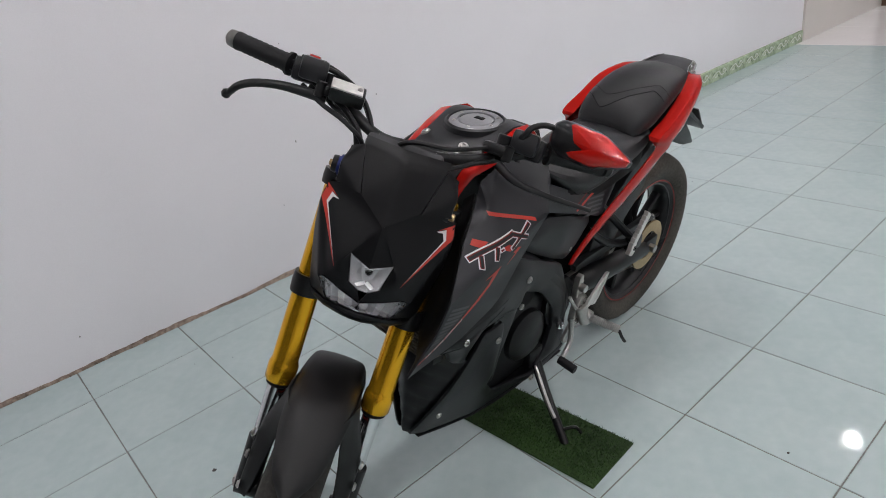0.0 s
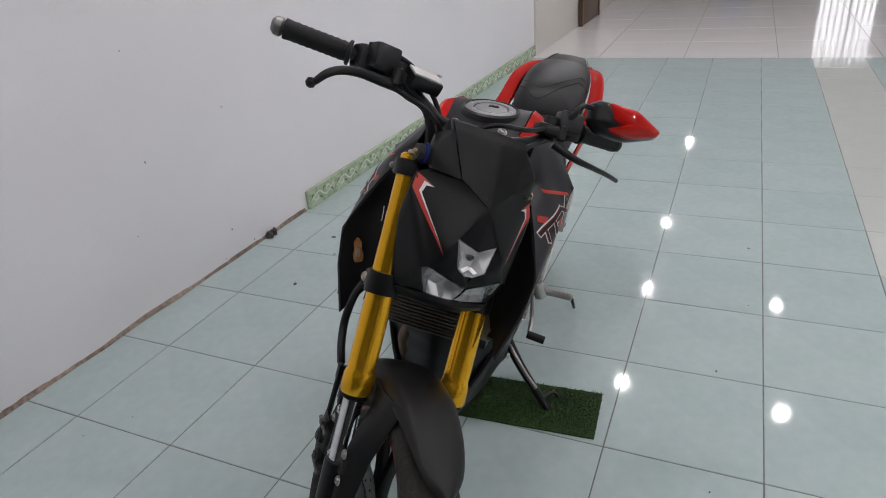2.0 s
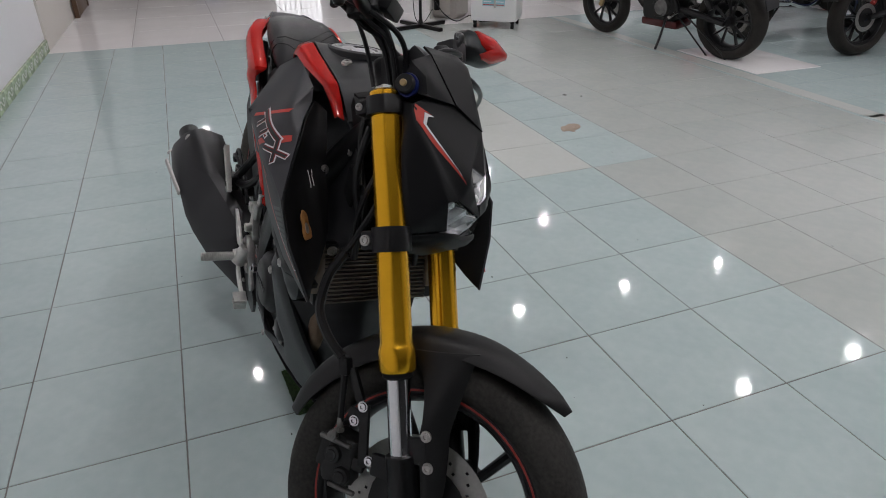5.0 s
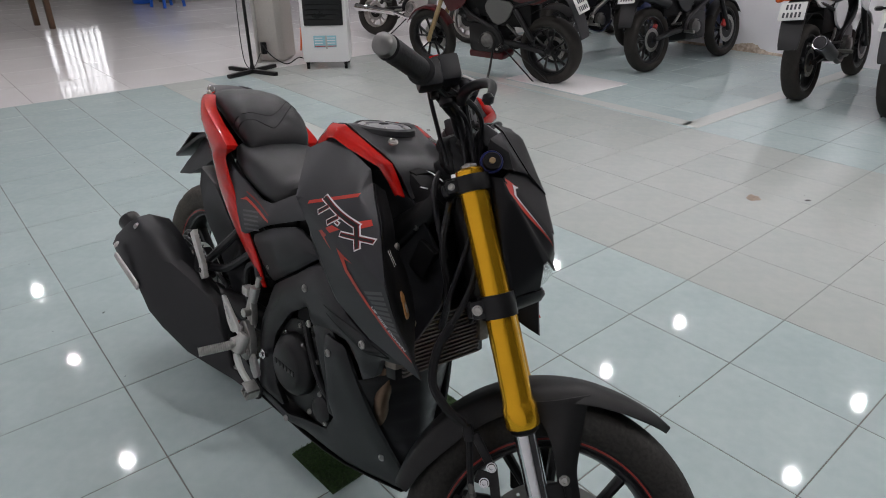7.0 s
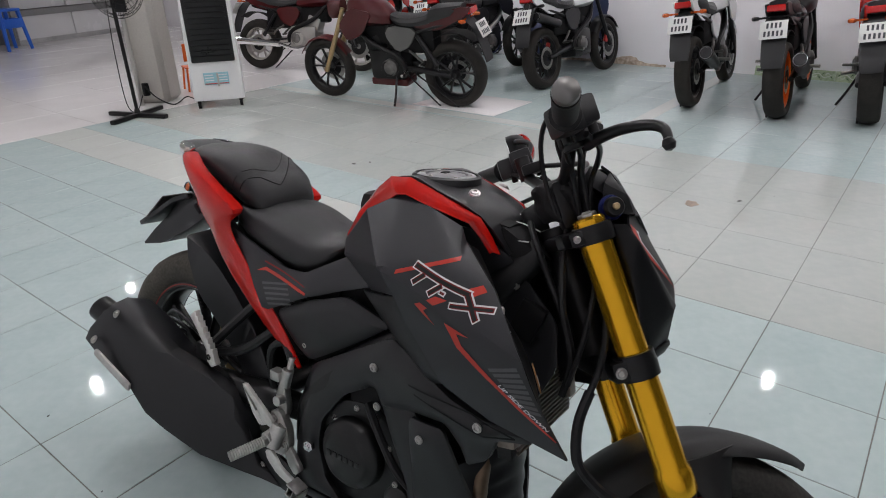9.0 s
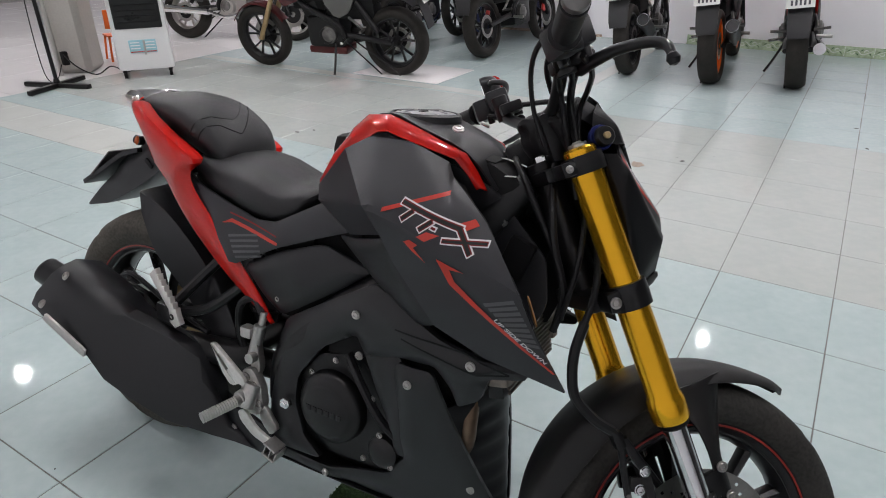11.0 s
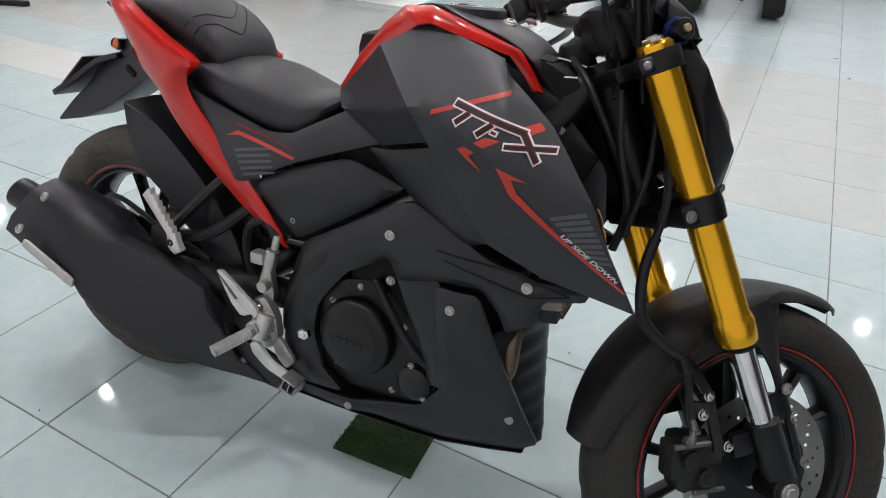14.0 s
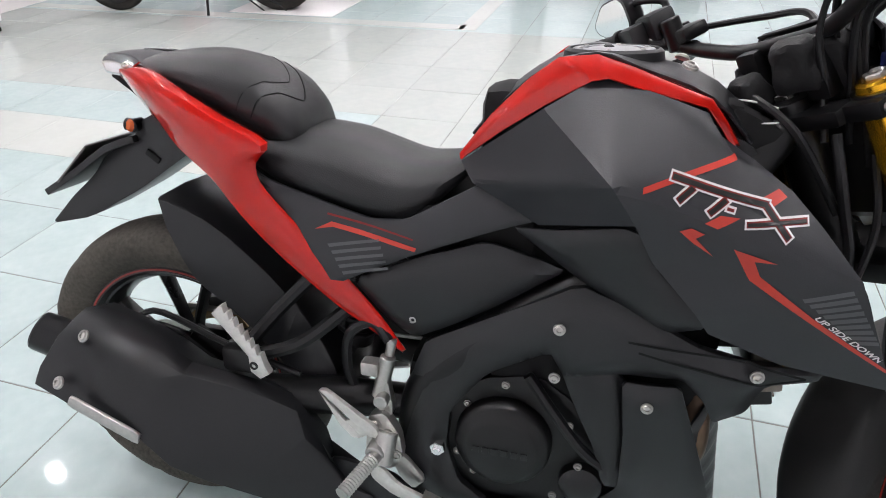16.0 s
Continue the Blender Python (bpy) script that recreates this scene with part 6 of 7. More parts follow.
for s in (-1, 1):
    bm = facets(COWL, ["tip mid shoulder", "tip shoulder fold", "shoulder lens_top fold", "shoulder cheek lens_top", "cheek lens_out lens_top", "cheek edge lens_out", "tip fold lamp_out", "tip lamp_out brow", "fold lamp_side lamp_out", "fold lens_top nose_out lamp_side",
                       "lamp_side nose_out lamp_low", "lamp_low nose_out nose", "edge low lens_out", "low lens_low lens_out", "edge back back_low low", "shoulder back_top cheek", "cheek back_top back edge"], 0.004, 0, (0.0, 0.0, -0.12), s < 0, 2)
    tree = BVHTree.FromBMesh(bm)
    cowl = part("headlamp_cowl", bm, COWLING, bike, "matte black headlamp cowl", TC, angle=40)

    def front_decal(outline, mat, name, label, lift, s=s, cowl=cowl, tree=tree):
        b = cut_sheet(outline, 0.008)
        for v in b.verts:
            y = abs(v.co.x) * 1.03
            hit = tree.ray_cast(Vector((0.5, s * y, v.co.z)), Vector((-1, 0, 0)))[0]
            v.co = Vector(((hit.x if hit is not None else 0.085) + lift, s * y, v.co.z))
        bmesh.ops.recalc_face_normals(b, faces=b.faces)
        part(name, b, mat, cowl, label, TC)

    front_decal([(0.121, -0.032), (0.094, -0.050), (0.108, -0.0435), (0.114, -0.064), (0.060, -0.168), (0.126, -0.060)], DECAL_RED, "red_mark", "red decal stripe", 0.0012)
    front_decal([(0.092, -0.0520), (0.1085, -0.0445), (0.1142, -0.064), (0.065, -0.157), (0.1098, -0.066), (0.1045, -0.0525)], DECAL_WHITE, "white_mark", "white decal stripe", 0.0018)
    # low lamp: a faceted bowl behind a clear lens that runs under the nose
    top = [Vector((0.126, s * 0.090, -0.197)), Vector((0.137, s * 0.075, -0.193)), Vector((0.144, s * 0.040, -0.206)), Vector((0.147, 0.0, -0.218))]
    base = [Vector((0.110, s * 0.066, -0.242)), Vector((0.111, s * 0.054, -0.244)), Vector((0.110, s * 0.028, -0.247)), Vector((0.109, 0.0, -0.248))]
    bowl = {}
    for i in range(7):
        k = min(i // 2, 2)
        f = (i - 2 * k) / 2
        a, b = top[k].lerp(top[k + 1], f), base[k].lerp(base[k + 1], f)
        for j in range(3):
            deep = 0.007 + (0.020 + 0.010 * ((i * 5 + j * 3) % 4) / 3 if j == 1 else 0.0) + (0.010 * (i % 2))
            bowl[f"p{i}_{j}"] = tuple(a.lerp(b, j / 2) - Vector((deep, 0, 0)))
    low = part("low_lamp", facets(bowl, [f"p{i}_{j} p{i + 1}_{j} p{i + 1}_{j + 1} p{i}_{j + 1}" for i in range(6) for j in range(2)], 0.0015, 0.0004, (0.4, 0, -0.22)), BOWL, bike, "faceted bright low headlamp bowl", TC, angle=5)
    rows = [[tuple(a - Vector((0.005, 0, 0))) for a in top], [tuple(a.lerp(b, 0.5) + Vector((-0.001, 0, 0))) for a, b in zip(top, base)], [tuple(a - Vector((0.005, 0, 0))) for a in base]]
    part("low_lens", skin(rows, 3, 3, 0.002, 0), LENS, low, "clear low lamp lens", TC).visible_shadow = False
chin_top = [(0.045, -0.110, -0.246), (0.108, -0.068, -0.244), (0.114, -0.024, -0.249), (0.114, 0, -0.250), (0.114, 0.024, -0.249), (0.108, 0.068, -0.244), (0.045, 0.110, -0.246)]
chin_lip = [(0.035, -0.104, -0.262), (0.096, -0.066, -0.258), (0.106, -0.022, -0.264), (0.107, 0, -0.265), (0.106, 0.022, -0.264), (0.096, 0.066, -0.258), (0.035, 0.104, -0.262)]
chin_back = [(-0.009, -0.09, -0.262), (0.021, -0.062, -0.270), (0.031, -0.02, -0.276), (0.031, 0, -0.278), (0.031, 0.02, -0.276), (0.021, 0.062, -0.270), (-0.009, 0.09, -0.262)]
part("chin", skin([chin_top, chin_lip, chin_back], 2, 2, 0.004, 0), COWLING, bike, "dark chin under the low lamps", TC)
# upper lamp in the nose, under the pointed brow
LAMP = {"top": (0.160, 0.0, -0.147), "out": (0.150, 0.041, -0.131), "side": (0.151, 0.029, -0.183), "low": (0.146, 0.009, -0.196), "out_r": (0.150, -0.041, -0.131), "side_r": (0.151, -0.029, -0.183), "low_r": (0.146, -0.009, -0.196),
        "hub": (0.126, 0.0, -0.160), "well": (0.127, 0.018, -0.150), "well_r": (0.127, -0.018, -0.150), "foot": (0.123, 0.008, -0.186), "foot_r": (0.123, -0.008, -0.186)}
up_lamp = part("high_lamp", facets(LAMP, ["top out well hub", "out side well", "side low foot well", "well foot hub", "top hub well_r out_r", "out_r well_r side_r", "side_r well_r foot_r low_r", "well_r hub foot_r", "hub foot foot_r", "low low_r foot_r foot"], 0.0015, 0.0008, (0.3, 0, -0.16)), BOWL, bike, "faceted high headlamp bowl", TC, angle=10)
part("bulb_hood", lathe([(0, 0.012), (0.005, 0.010), (0.007, 0.005), (0.007, 0), (0, 0)], 14, (0.130, 0, -0.160), (1, 0, 0)), DARK, up_lamp, "", TC)
for s in (-1, 1):
    part("position_strip", box((0.140, s * 0.012, -0.186), (0.006, 0.026, 0.007), 0.002, (s * -30, 0, s * -8)), WHITE_P, up_lamp, "", TC)
part("high_lens", facets(LAMP, ["top out side low low_r side_r out_r"], 0.0015, 0, (0, 0, -0.16)), LENS, up_lamp, "clear high lamp lens", TC).visible_shadow = False
# fly screen: two folded facets to a point, a lip along the top, a wing on each side
SCREEN = {"tip": (0.162, 0.0, -0.067), "top": (0.141, 0.0, 0.052), "corner": (0.104, 0.079, 0.060), "corner_r": (0.104, -0.079, 0.060), "side": (0.136, 0.056, -0.026), "side_r": (0.136, -0.056, -0.026),
          "lip": (0.122, 0.0, 0.074), "lip_corner": (0.092, 0.081, 0.075), "lip_r": (0.092, -0.081, 0.075)}
fly = part("fly_screen", facets(SCREEN, ["tip top corner side", "tip side_r corner_r top", "top lip lip_corner corner", "top corner_r lip_r lip"], 0.004, 0, (0.0, 0, 0), False, 1), COWLING, bike, "matte black fly screen folded to a point", TC, angle=35)
WING = {"corner": (0.102, 0.080, 0.059), "side": (0.134, 0.058, -0.027), "low": (0.108, 0.114, -0.020), "out": (0.108, 0.116, 0.014), "up": (0.078, 0.106, 0.046), "hind": (0.056, 0.106, 0.0)}
for s in (-1, 1):
    part("screen_wing", facets(WING, ["corner side low out", "corner out up", "out low hind", "up out hind"], 0.004, 0, (0.0, 0, 0), s < 0, 3), COWLING, fly, "", TC, angle=20)
meter = part("instrument_panel", box((0.080, 0, 0.050), (0.035, 0.15, 0.060), 0.01, (0, -40, 0)), MATTE, bike, "", T)
part("meter_glass", box((0.064, 0, 0.066), (0.003, 0.115, 0.045), 0.002, (0, -40, 0)), SATIN, meter, "", T)
part("lamp_bracket", box((0.07, 0, -0.10), (0.06, 0.15, 0.20), 0.015), DARK, bike, "", T)
knob = part("indicator_stub", merge(rod((0.072, -0.092, 0.003), (0.074, -0.120, 0.003), 0.0175, 0.0155, 24), lathe([(0.0205, 0), (0.0215, 0.004), (0.0205, 0.008)], 24, (0.072, -0.10, 0.003), (0, -1, 0), ring=False)), BLUE, bike, "blue anodised stub where an indicator was", T)
part("stub_cap", rod((0.0735, -0.112, 0.003), (0.0745, -0.1225, 0.003), 0.0172, 0.0160, 24), BLACK, knob, "black stub cap", T)
part("stub_bolt", rod((0.074, -0.118, 0.003), (0.075, -0.128, 0.003), 0.006, n=12), BRASS, knob, "brass bolt", T)
part("indicator_stub", merge(rod((0.094, 0.10, -0.02), (0.096, 0.118, -0.02), 0.014, 0.012, 16)), BLACK, bike, "", T)
part("stub_bolt", rod((0.096, 0.117, -0.02), (0.097, 0.128, -0.02), 0.0075, n=12), BRASS, bike, "brass bolt", T)

# cables and hoses
for pts, r in (
        ([(0.05, -0.165, 0.118), (0.046, -0.12, 0.092), (0.042, -0.085, 0.04), (0.035, -0.075, -0.10), (0.0, -0.096, -0.19), (-0.030, -0.108, -0.237), (-0.060, -0.110, -0.270), (-0.090, -0.112, -0.304), (-0.109, -0.112, -0.343), (-0.114, -0.112, -0.376), (-0.098, -0.112, -0.418), (-0.073, -0.111, -0.452), (-0.071, -0.110, -0.482), (-0.080, -0.108, -0.530), (-0.088, -0.106, -0.580)], 0.0062),
        ([(-0.058, -0.110, -0.268), (-0.090, -0.112, -0.304), (-0.109, -0.112, -0.343), (-0.114, -0.112, -0.376), (-0.098, -0.112, -0.418), (-0.074, -0.111, -0.450)], 0.0088),
        ([(0.0, -0.205, 0.132), (0.016, -0.15, 0.102), (0.030, -0.10, 0.072), (0.02, -0.05, -0.08)], 0.005),
        ([(0.01, -0.215, 0.132), (0.034, -0.16, 0.100), (0.044, -0.10, 0.062), (0.03, -0.06, -0.12)], 0.0045),
        ([(0.045, 0.15, 0.124), (0.10, 0.08, 0.10), (0.09, 0.0, 0.085), (0.03, -0.04, 0.03), (-0.02, -0.05, -0.06)], 0.005),
        ([(0.0, 0.205, 0.128), (0.05, 0.13, 0.085), (0.06, 0.06, 0.03), (0.0, 0.05, -0.08)], 0.005),
        ([(0.01, 0.07, 0.05), (-0.03, 0.03, 0.03), (-0.05, -0.04, -0.03), (-0.05, -0.06, -0.15)], 0.006),
        ([(-0.02, -0.07, -0.05), (-0.05, -0.075, -0.13), (-0.06, -0.06, -0.22), (-0.09, -0.03, -0.28)], 0.007),
        ([(0.02, -0.08, -0.1), (-0.03, -0.09, -0.18), (-0.08, -0.06, -0.26)], 0.005),
        ([(0.030, -0.225, 0.118), (0.060, -0.175, 0.098), (0.070, -0.120, 0.080), (0.060, -0.080, 0.050), (0.040, -0.070, -0.02)], 0.0048),
        ([(0.028, -0.240, 0.168), (0.000, -0.185, 0.165), (-0.010, -0.130, 0.140), (-0.012, -0.085, 0.085), (-0.010, -0.070, 0.02)], 0.0042),
        ([(0.040, -0.225, 0.160), (0.030, -0.170, 0.160), (0.020, -0.115, 0.135), (0.030, -0.075, 0.080), (0.030, -0.060, 0.0)], 0.0050)):
    part("control_cable", tube(pts, r, 8), CABLE, bike, "black control cable", T)
part("hose_clip", merge(box((-0.070, -0.106, -0.468), (0.018, 0.022, 0.030), 0.005), box((-0.052, -0.102, -0.500), (0.016, 0.012, 0.060), 0.004, (0, -15, 0))), BLACK, bike, "", T)
for pts in ([(-0.04, 0.05, 0.04), (-0.07, 0.07, 0.06), (-0.09, 0.05, 0.05), (-0.07, 0.03, 0.03), (-0.05, 0.06, 0.05)], [(-0.03, -0.01, 0.0), (-0.06, 0.02, 0.03), (-0.09, 0.0, 0.01), (-0.06, -0.03, -0.01)]):
    part("cable_tie", tube(pts, 0.0014, 5), TIE, bike, "thin white tie", T)
# gilt sticker inside the right shroud
n = Vector((0.76, 0.55, 0.36)).normalized()
up = (Vector((0, 0, 1)) - n * n.z).normalized()
across = (-n).cross(up)
GILT_AT = Matrix.Translation((1.008, -0.171, 0.690)) @ Matrix((across, -n, up)).transposed().to_4x4() @ Matrix.Scale(0.78, 4)
gilt = part("gilt_sticker", panel(rounded([(-0.012, -0.036), (0.012, -0.036), (0.015, -0.014), (0.010, 0.0), (0.012, 0.020), (0.0, 0.036), (-0.012, 0.020), (-0.010, 0.0), (-0.015, -0.014)], 0.2, 2), lambda x, z: 0.002, -1, 0.003, bevel=0.0008), GILT, bike, "small gilt figure-shaped sticker", GILT_AT)
part("sticker_middle", panel(rounded([(-0.006, -0.022), (0.006, -0.022), (0.005, 0.004), (-0.005, 0.004)], 0.25, 2), lambda x, z: 0.0034, -1, 0.001), ALLOY, gilt, "pale worn middle", GILT_AT)
# ---- things round the motorcycle ----
mat = thing("grass_mat", pose(1.32, 0.097, 0.0, 0, 0, 4.0), "strip of dark green artificial grass under the side stand", "mat")
part("backing", box((0, 0, 0.003), (0.49, 0.196, 0.005), 0.001), GRASS, mat)


def blades():
    rng = random.Random(2)
    verts, faces = [], []
    for _ in range(9000):
        x, y = rng.uniform(-0.246, 0.246), rng.uniform(-0.099, 0.099)
        a, h, w = rng.uniform(0, 6.28), rng.uniform(0.004, 0.008), 0.0011
        tip = (x + rng.gauss(0, 0.003), y + rng.gauss(0, 0.003), 0.005 + h)
        k = len(verts)
        verts += [(x + w * math.cos(a), y + w * math.sin(a), 0.005), (x - w * math.cos(a), y - w * math.sin(a), 0.005), tip]
        faces.append((k, k + 1, k + 2))
    me = bpy.data.meshes.new("turf")
    me.from_pydata(verts, [], faces)
    me.materials.append(GRASS)
    ob = new("turf", me)
    ob.parent = mat
    return tagged(ob, kind="stuff")


blades()

# pedestal fan
fan = thing("pedestal_fan", pose(3.28, 5.12, 0), "black pedestal fan on a cross-shaped foot", "fan")
for a in (20, 110, 200, 290):
    part("foot", box((0.16, 0, 0.022), (0.32, 0.050, 0.040), 0.012), BLACK, fan, "", Matrix.Rotation(radians(a), 4, "Z"))
part("pole", merge(rod((0, 0, 0.03), (0, 0, 1.05), 0.016), rod((0, 0, 0.03), (0, 0, 0.08), 0.03, 0.02)), BLACK, fan)
part("motor", rod((0.02, 0.12, 1.1), (-0.02, -0.08, 1.1), 0.07), BLACK, fan)
cage = [lathe([(r - 0.003, y), (r, y + 0.003), (r + 0.003, y), (r, y - 0.003)], 40, (0, -0.12, 1.1), (0, 1, 0), ring=True) for r, y in ((0.06, -0.06), (0.12, -0.055), (0.17, -0.045), (0.21, -0.025), (0.235, 0.0), (0.21, 0.03), (0.15, 0.05))]
cage += [tube([(0.05 * math.cos(a), -0.18, 1.1 + 0.05 * math.sin(a)), (0.17 * math.cos(a), -0.165, 1.1 + 0.17 * math.sin(a)), (0.235 * math.cos(a), -0.12, 1.1 + 0.235 * math.sin(a)), (0.10 * math.cos(a), -0.065, 1.1 + 0.10 * math.sin(a))], 0.002, 5, 3) for a in [2 * math.pi * k / 28 for k in range(28)]]
part("cage", merge(*cage), BLACK, fan)
part("fan_cable", tube([(-0.02, 0.05, 1.1), (-0.05, 0.06, 0.6), (-0.03, 0.1, 0.12), (0.1, 0.2, 0.01), (0.25, 0.32, 0.12)], 0.004, 6), CABLE, fan)
for k in range(3):
    a = 2 * math.pi * k / 3 + 0.5
    part("blade", box((0.10 * math.cos(a), -0.12, 1.1 + 0.10 * math.sin(a)), (0.17, 0.006, 0.10), 0.002, (20, -math.degrees(a), 0)), SATIN, fan)

# evaporative cooler
cooler = thing("air_cooler", pose(3.935, 4.775, 0, 0, 0, -36.5) @ Matrix.Scale(1.13, 4), "white air cooler on castors with a black louvred front panel", "air cooler")
part("body", box((0, 0.17, 0.60), (0.42, 0.34, 1.08), 0.03, taper=0.94), WHITE_P, cooler)
grille = part("grille_panel", box((0, -0.005, 0.69), (0.345, 0.022, 0.62), 0.015), SATIN, cooler, "black louvred panel")
for k in range(13):
    part("louvre", box((0, -0.02, 0.43 + 0.042 * k), (0.30, 0.014, 0.006), 0.001, (25, 0, 0)), BLACK, grille)
part("name_bar", box((0, -0.017, 0.985), (0.06, 0.003, 0.01), 0.001), WHITE_P, grille)
part("control_panel", box((0, -0.002, 1.06), (0.36, 0.02, 0.06), 0.008), SATIN, cooler)
st = part("sticker", box((0, -0.0035, 0.245), (0.20, 0.003, 0.10), 0.001), STICKER_BLUE, cooler, "pale blue sticker with unreadable bars")
for k in range(6):
    part("sticker_bar", box((-0.055 + 0.11 * (k % 2), -0.006, 0.275 - 0.022 * (k // 2)), (0.07, 0.002, 0.007), 0), WHITE_P, st)
part("sticker_band", box((0, -0.006, 0.205), (0.19, 0.002, 0.007), 0), DECAL_RED, st)
part("level_window", box((0.012, -0.007, 0.235), (0.016, 0.004, 0.11), 0.002), ALLOY, cooler)
for x in (-0.17, 0.17):
    for y in (0.03, 0.31):
        part("castor", merge(rod((x - 0.012, y, 0.026), (x + 0.012, y, 0.026), 0.026), box((x, y, 0.055), (0.03, 0.04, 0.02), 0.003)), DARK, cooler)


# plastic stool
def stool(x, y, turn, group, label, big=1.0):
    st = thing("plastic_stool", pose(x, y, 0, 0, 0, turn) @ Matrix.Scale(big, 4), label, "stool", group)
    part("seat", box((0, 0, 0.445), (0.27, 0.27, 0.03), 0.012), BLUE_P, st)
    for a in (-1, 1):
        for b in (-1, 1):
            part("leg", tube([(0.11 * a, 0.11 * b, 0.44), (0.145 * a, 0.145 * b, 0.004)], [0.026, 0.02], 6, 1), BLUE_P, st)
        part("apron", box((0.135 * a, 0, 0.30), (0.012, 0.24, 0.10), 0.003), BLUE_P, st)
        part("apron", box((0, 0.135 * a, 0.30), (0.24, 0.012, 0.10), 0.003), BLUE_P, st)
    return st


stool(4.70, 11.65, 15, "blue stools", "tall blue plastic stool on the granite floor", 1.4)
stool(1.55, 10.6, 40, "blue stools", "blue plastic stool on the granite floor")
counter = thing("display_counter", pose(6.05, 12.65, 0, 0, 0, 12), "white two-tier counter with a grey stone ledge and plinth", "counter")
for k in range(2):
    part("drawer", box((-0.55 + 1.1 * k, 0, 0.27), (1.08, 0.5, 0.38), 0.01), WHITE_PAINT, counter)
    part("cabinet", box((-0.55 + 1.1 * k, 0.05, 1.0), (1.06, 0.4, 0.86), 0.01), WHITE_PAINT, counter)
part("plinth", box((0, 0, 0.04), (2.2, 0.46, 0.08), 0.004), STONE, counter)
part("ledge", box((0, 0, 0.51), (2.3, 0.58, 0.10), 0.008), DARK_WALL, counter, "dark grey stone ledge")
part("end_post", box((-1.13, 0, 0.72), (0.06, 0.5, 1.44), 0.006), DARK_WALL, counter)
cabinet = thing("dark_cabinet", pose(4.72, 15.1, 0, 0, 0, 10), "tall black cabinet near the far window", "cabinet")
part("body", box((0, 0, 1.0), (0.75, 0.5, 1.9), 0.015), SATIN, cabinet)
part("plinth", box((0, 0, 0.03), (0.70, 0.46, 0.06), 0.004), DARK, cabinet)
jug = thing("water_jug", pose(4.55, 12.6, 0), "blue translucent water jug on the floor", "jug")
part("body", lathe([(0, 0), (0.17, 0.01), (0.18, 0.05), (0.18, 0.20), (0.17, 0.22), (0.18, 0.24), (0.18, 0.42), (0.12, 0.50), (0.04, 0.54), (0.04, 0.58), (0, 0.58)], 28, axis=(0, 0, 1)), BLUE_P, jug)
part("cap", rod((0, 0, 0.575), (0, 0, 0.61), 0.045), WHITE_P, jug)
board = thing("leaning_board", pose(5.18, 12.55, 0, -8, 0, 8), "pink painted board leaning by the counter", "board")
part("panel", box((0, 0, 0.36), (0.42, 0.03, 0.70), 0.006), PINK, board)
part("frame", merge(box((0.225, 0, 0.36), (0.03, 0.04, 0.72), 0.004), box((-0.225, 0, 0.36), (0.03, 0.04, 0.72), 0.004)), BEIGE_WALL, board)
table = thing("wooden_table", pose(1.9, 10.2, 0, 0, 0, 10), "dark wooden table with square legs", "table")
part("tabletop", box((0, 0, 0.73), (1.2, 0.7, 0.04), 0.006), WOOD_DARK, table)
for a in (-1, 1):
    for b in (-1, 1):
        part("leg", box((0.53 * a, 0.28 * b, 0.355), (0.07, 0.07, 0.71), 0.006), WOOD_DARK, table)
door = tagged(new("door_1"), "brown wooden door in the beige wall", "door", kind="structure")
door.matrix_world = WEST @ pose(0.055, 7.6, 0)
part("door_leaf", box((0, 0, 1.02), (0.03, 0.86, 2.04), 0.004), WOOD_DARK, door)
part("door_frame", merge(box((0, -0.47, 1.05), (0.05, 0.08, 2.1), 0.004), box((0, 0.47, 1.05), (0.05, 0.08, 2.1), 0.004), box((0, 0, 2.1), (0.05, 1.02, 0.08), 0.004)), WOOD_DARK, door)
orange = thing("plastic_chair", pose(4.35, 5.80, 0, 0, 0, 160) @ Matrix.Scale(0.62, 4), "small orange plastic chair behind the pillar", "chair")
part("seat", box((0, 0, 0.40), (0.36, 0.36, 0.025), 0.01), ORANGE, orange)
part("backrest", box((0, 0.17, 0.66), (0.36, 0.02, 0.30), 0.01, (-12, 0, 0)), ORANGE, orange)
for a in (-1, 1):
    for b in (-1, 1):
        part("leg", tube([(0.15 * a, 0.15 * b, 0.39), (0.19 * a, 0.19 * b, 0.004)], 0.018, 8, 1), ORANGE, orange)


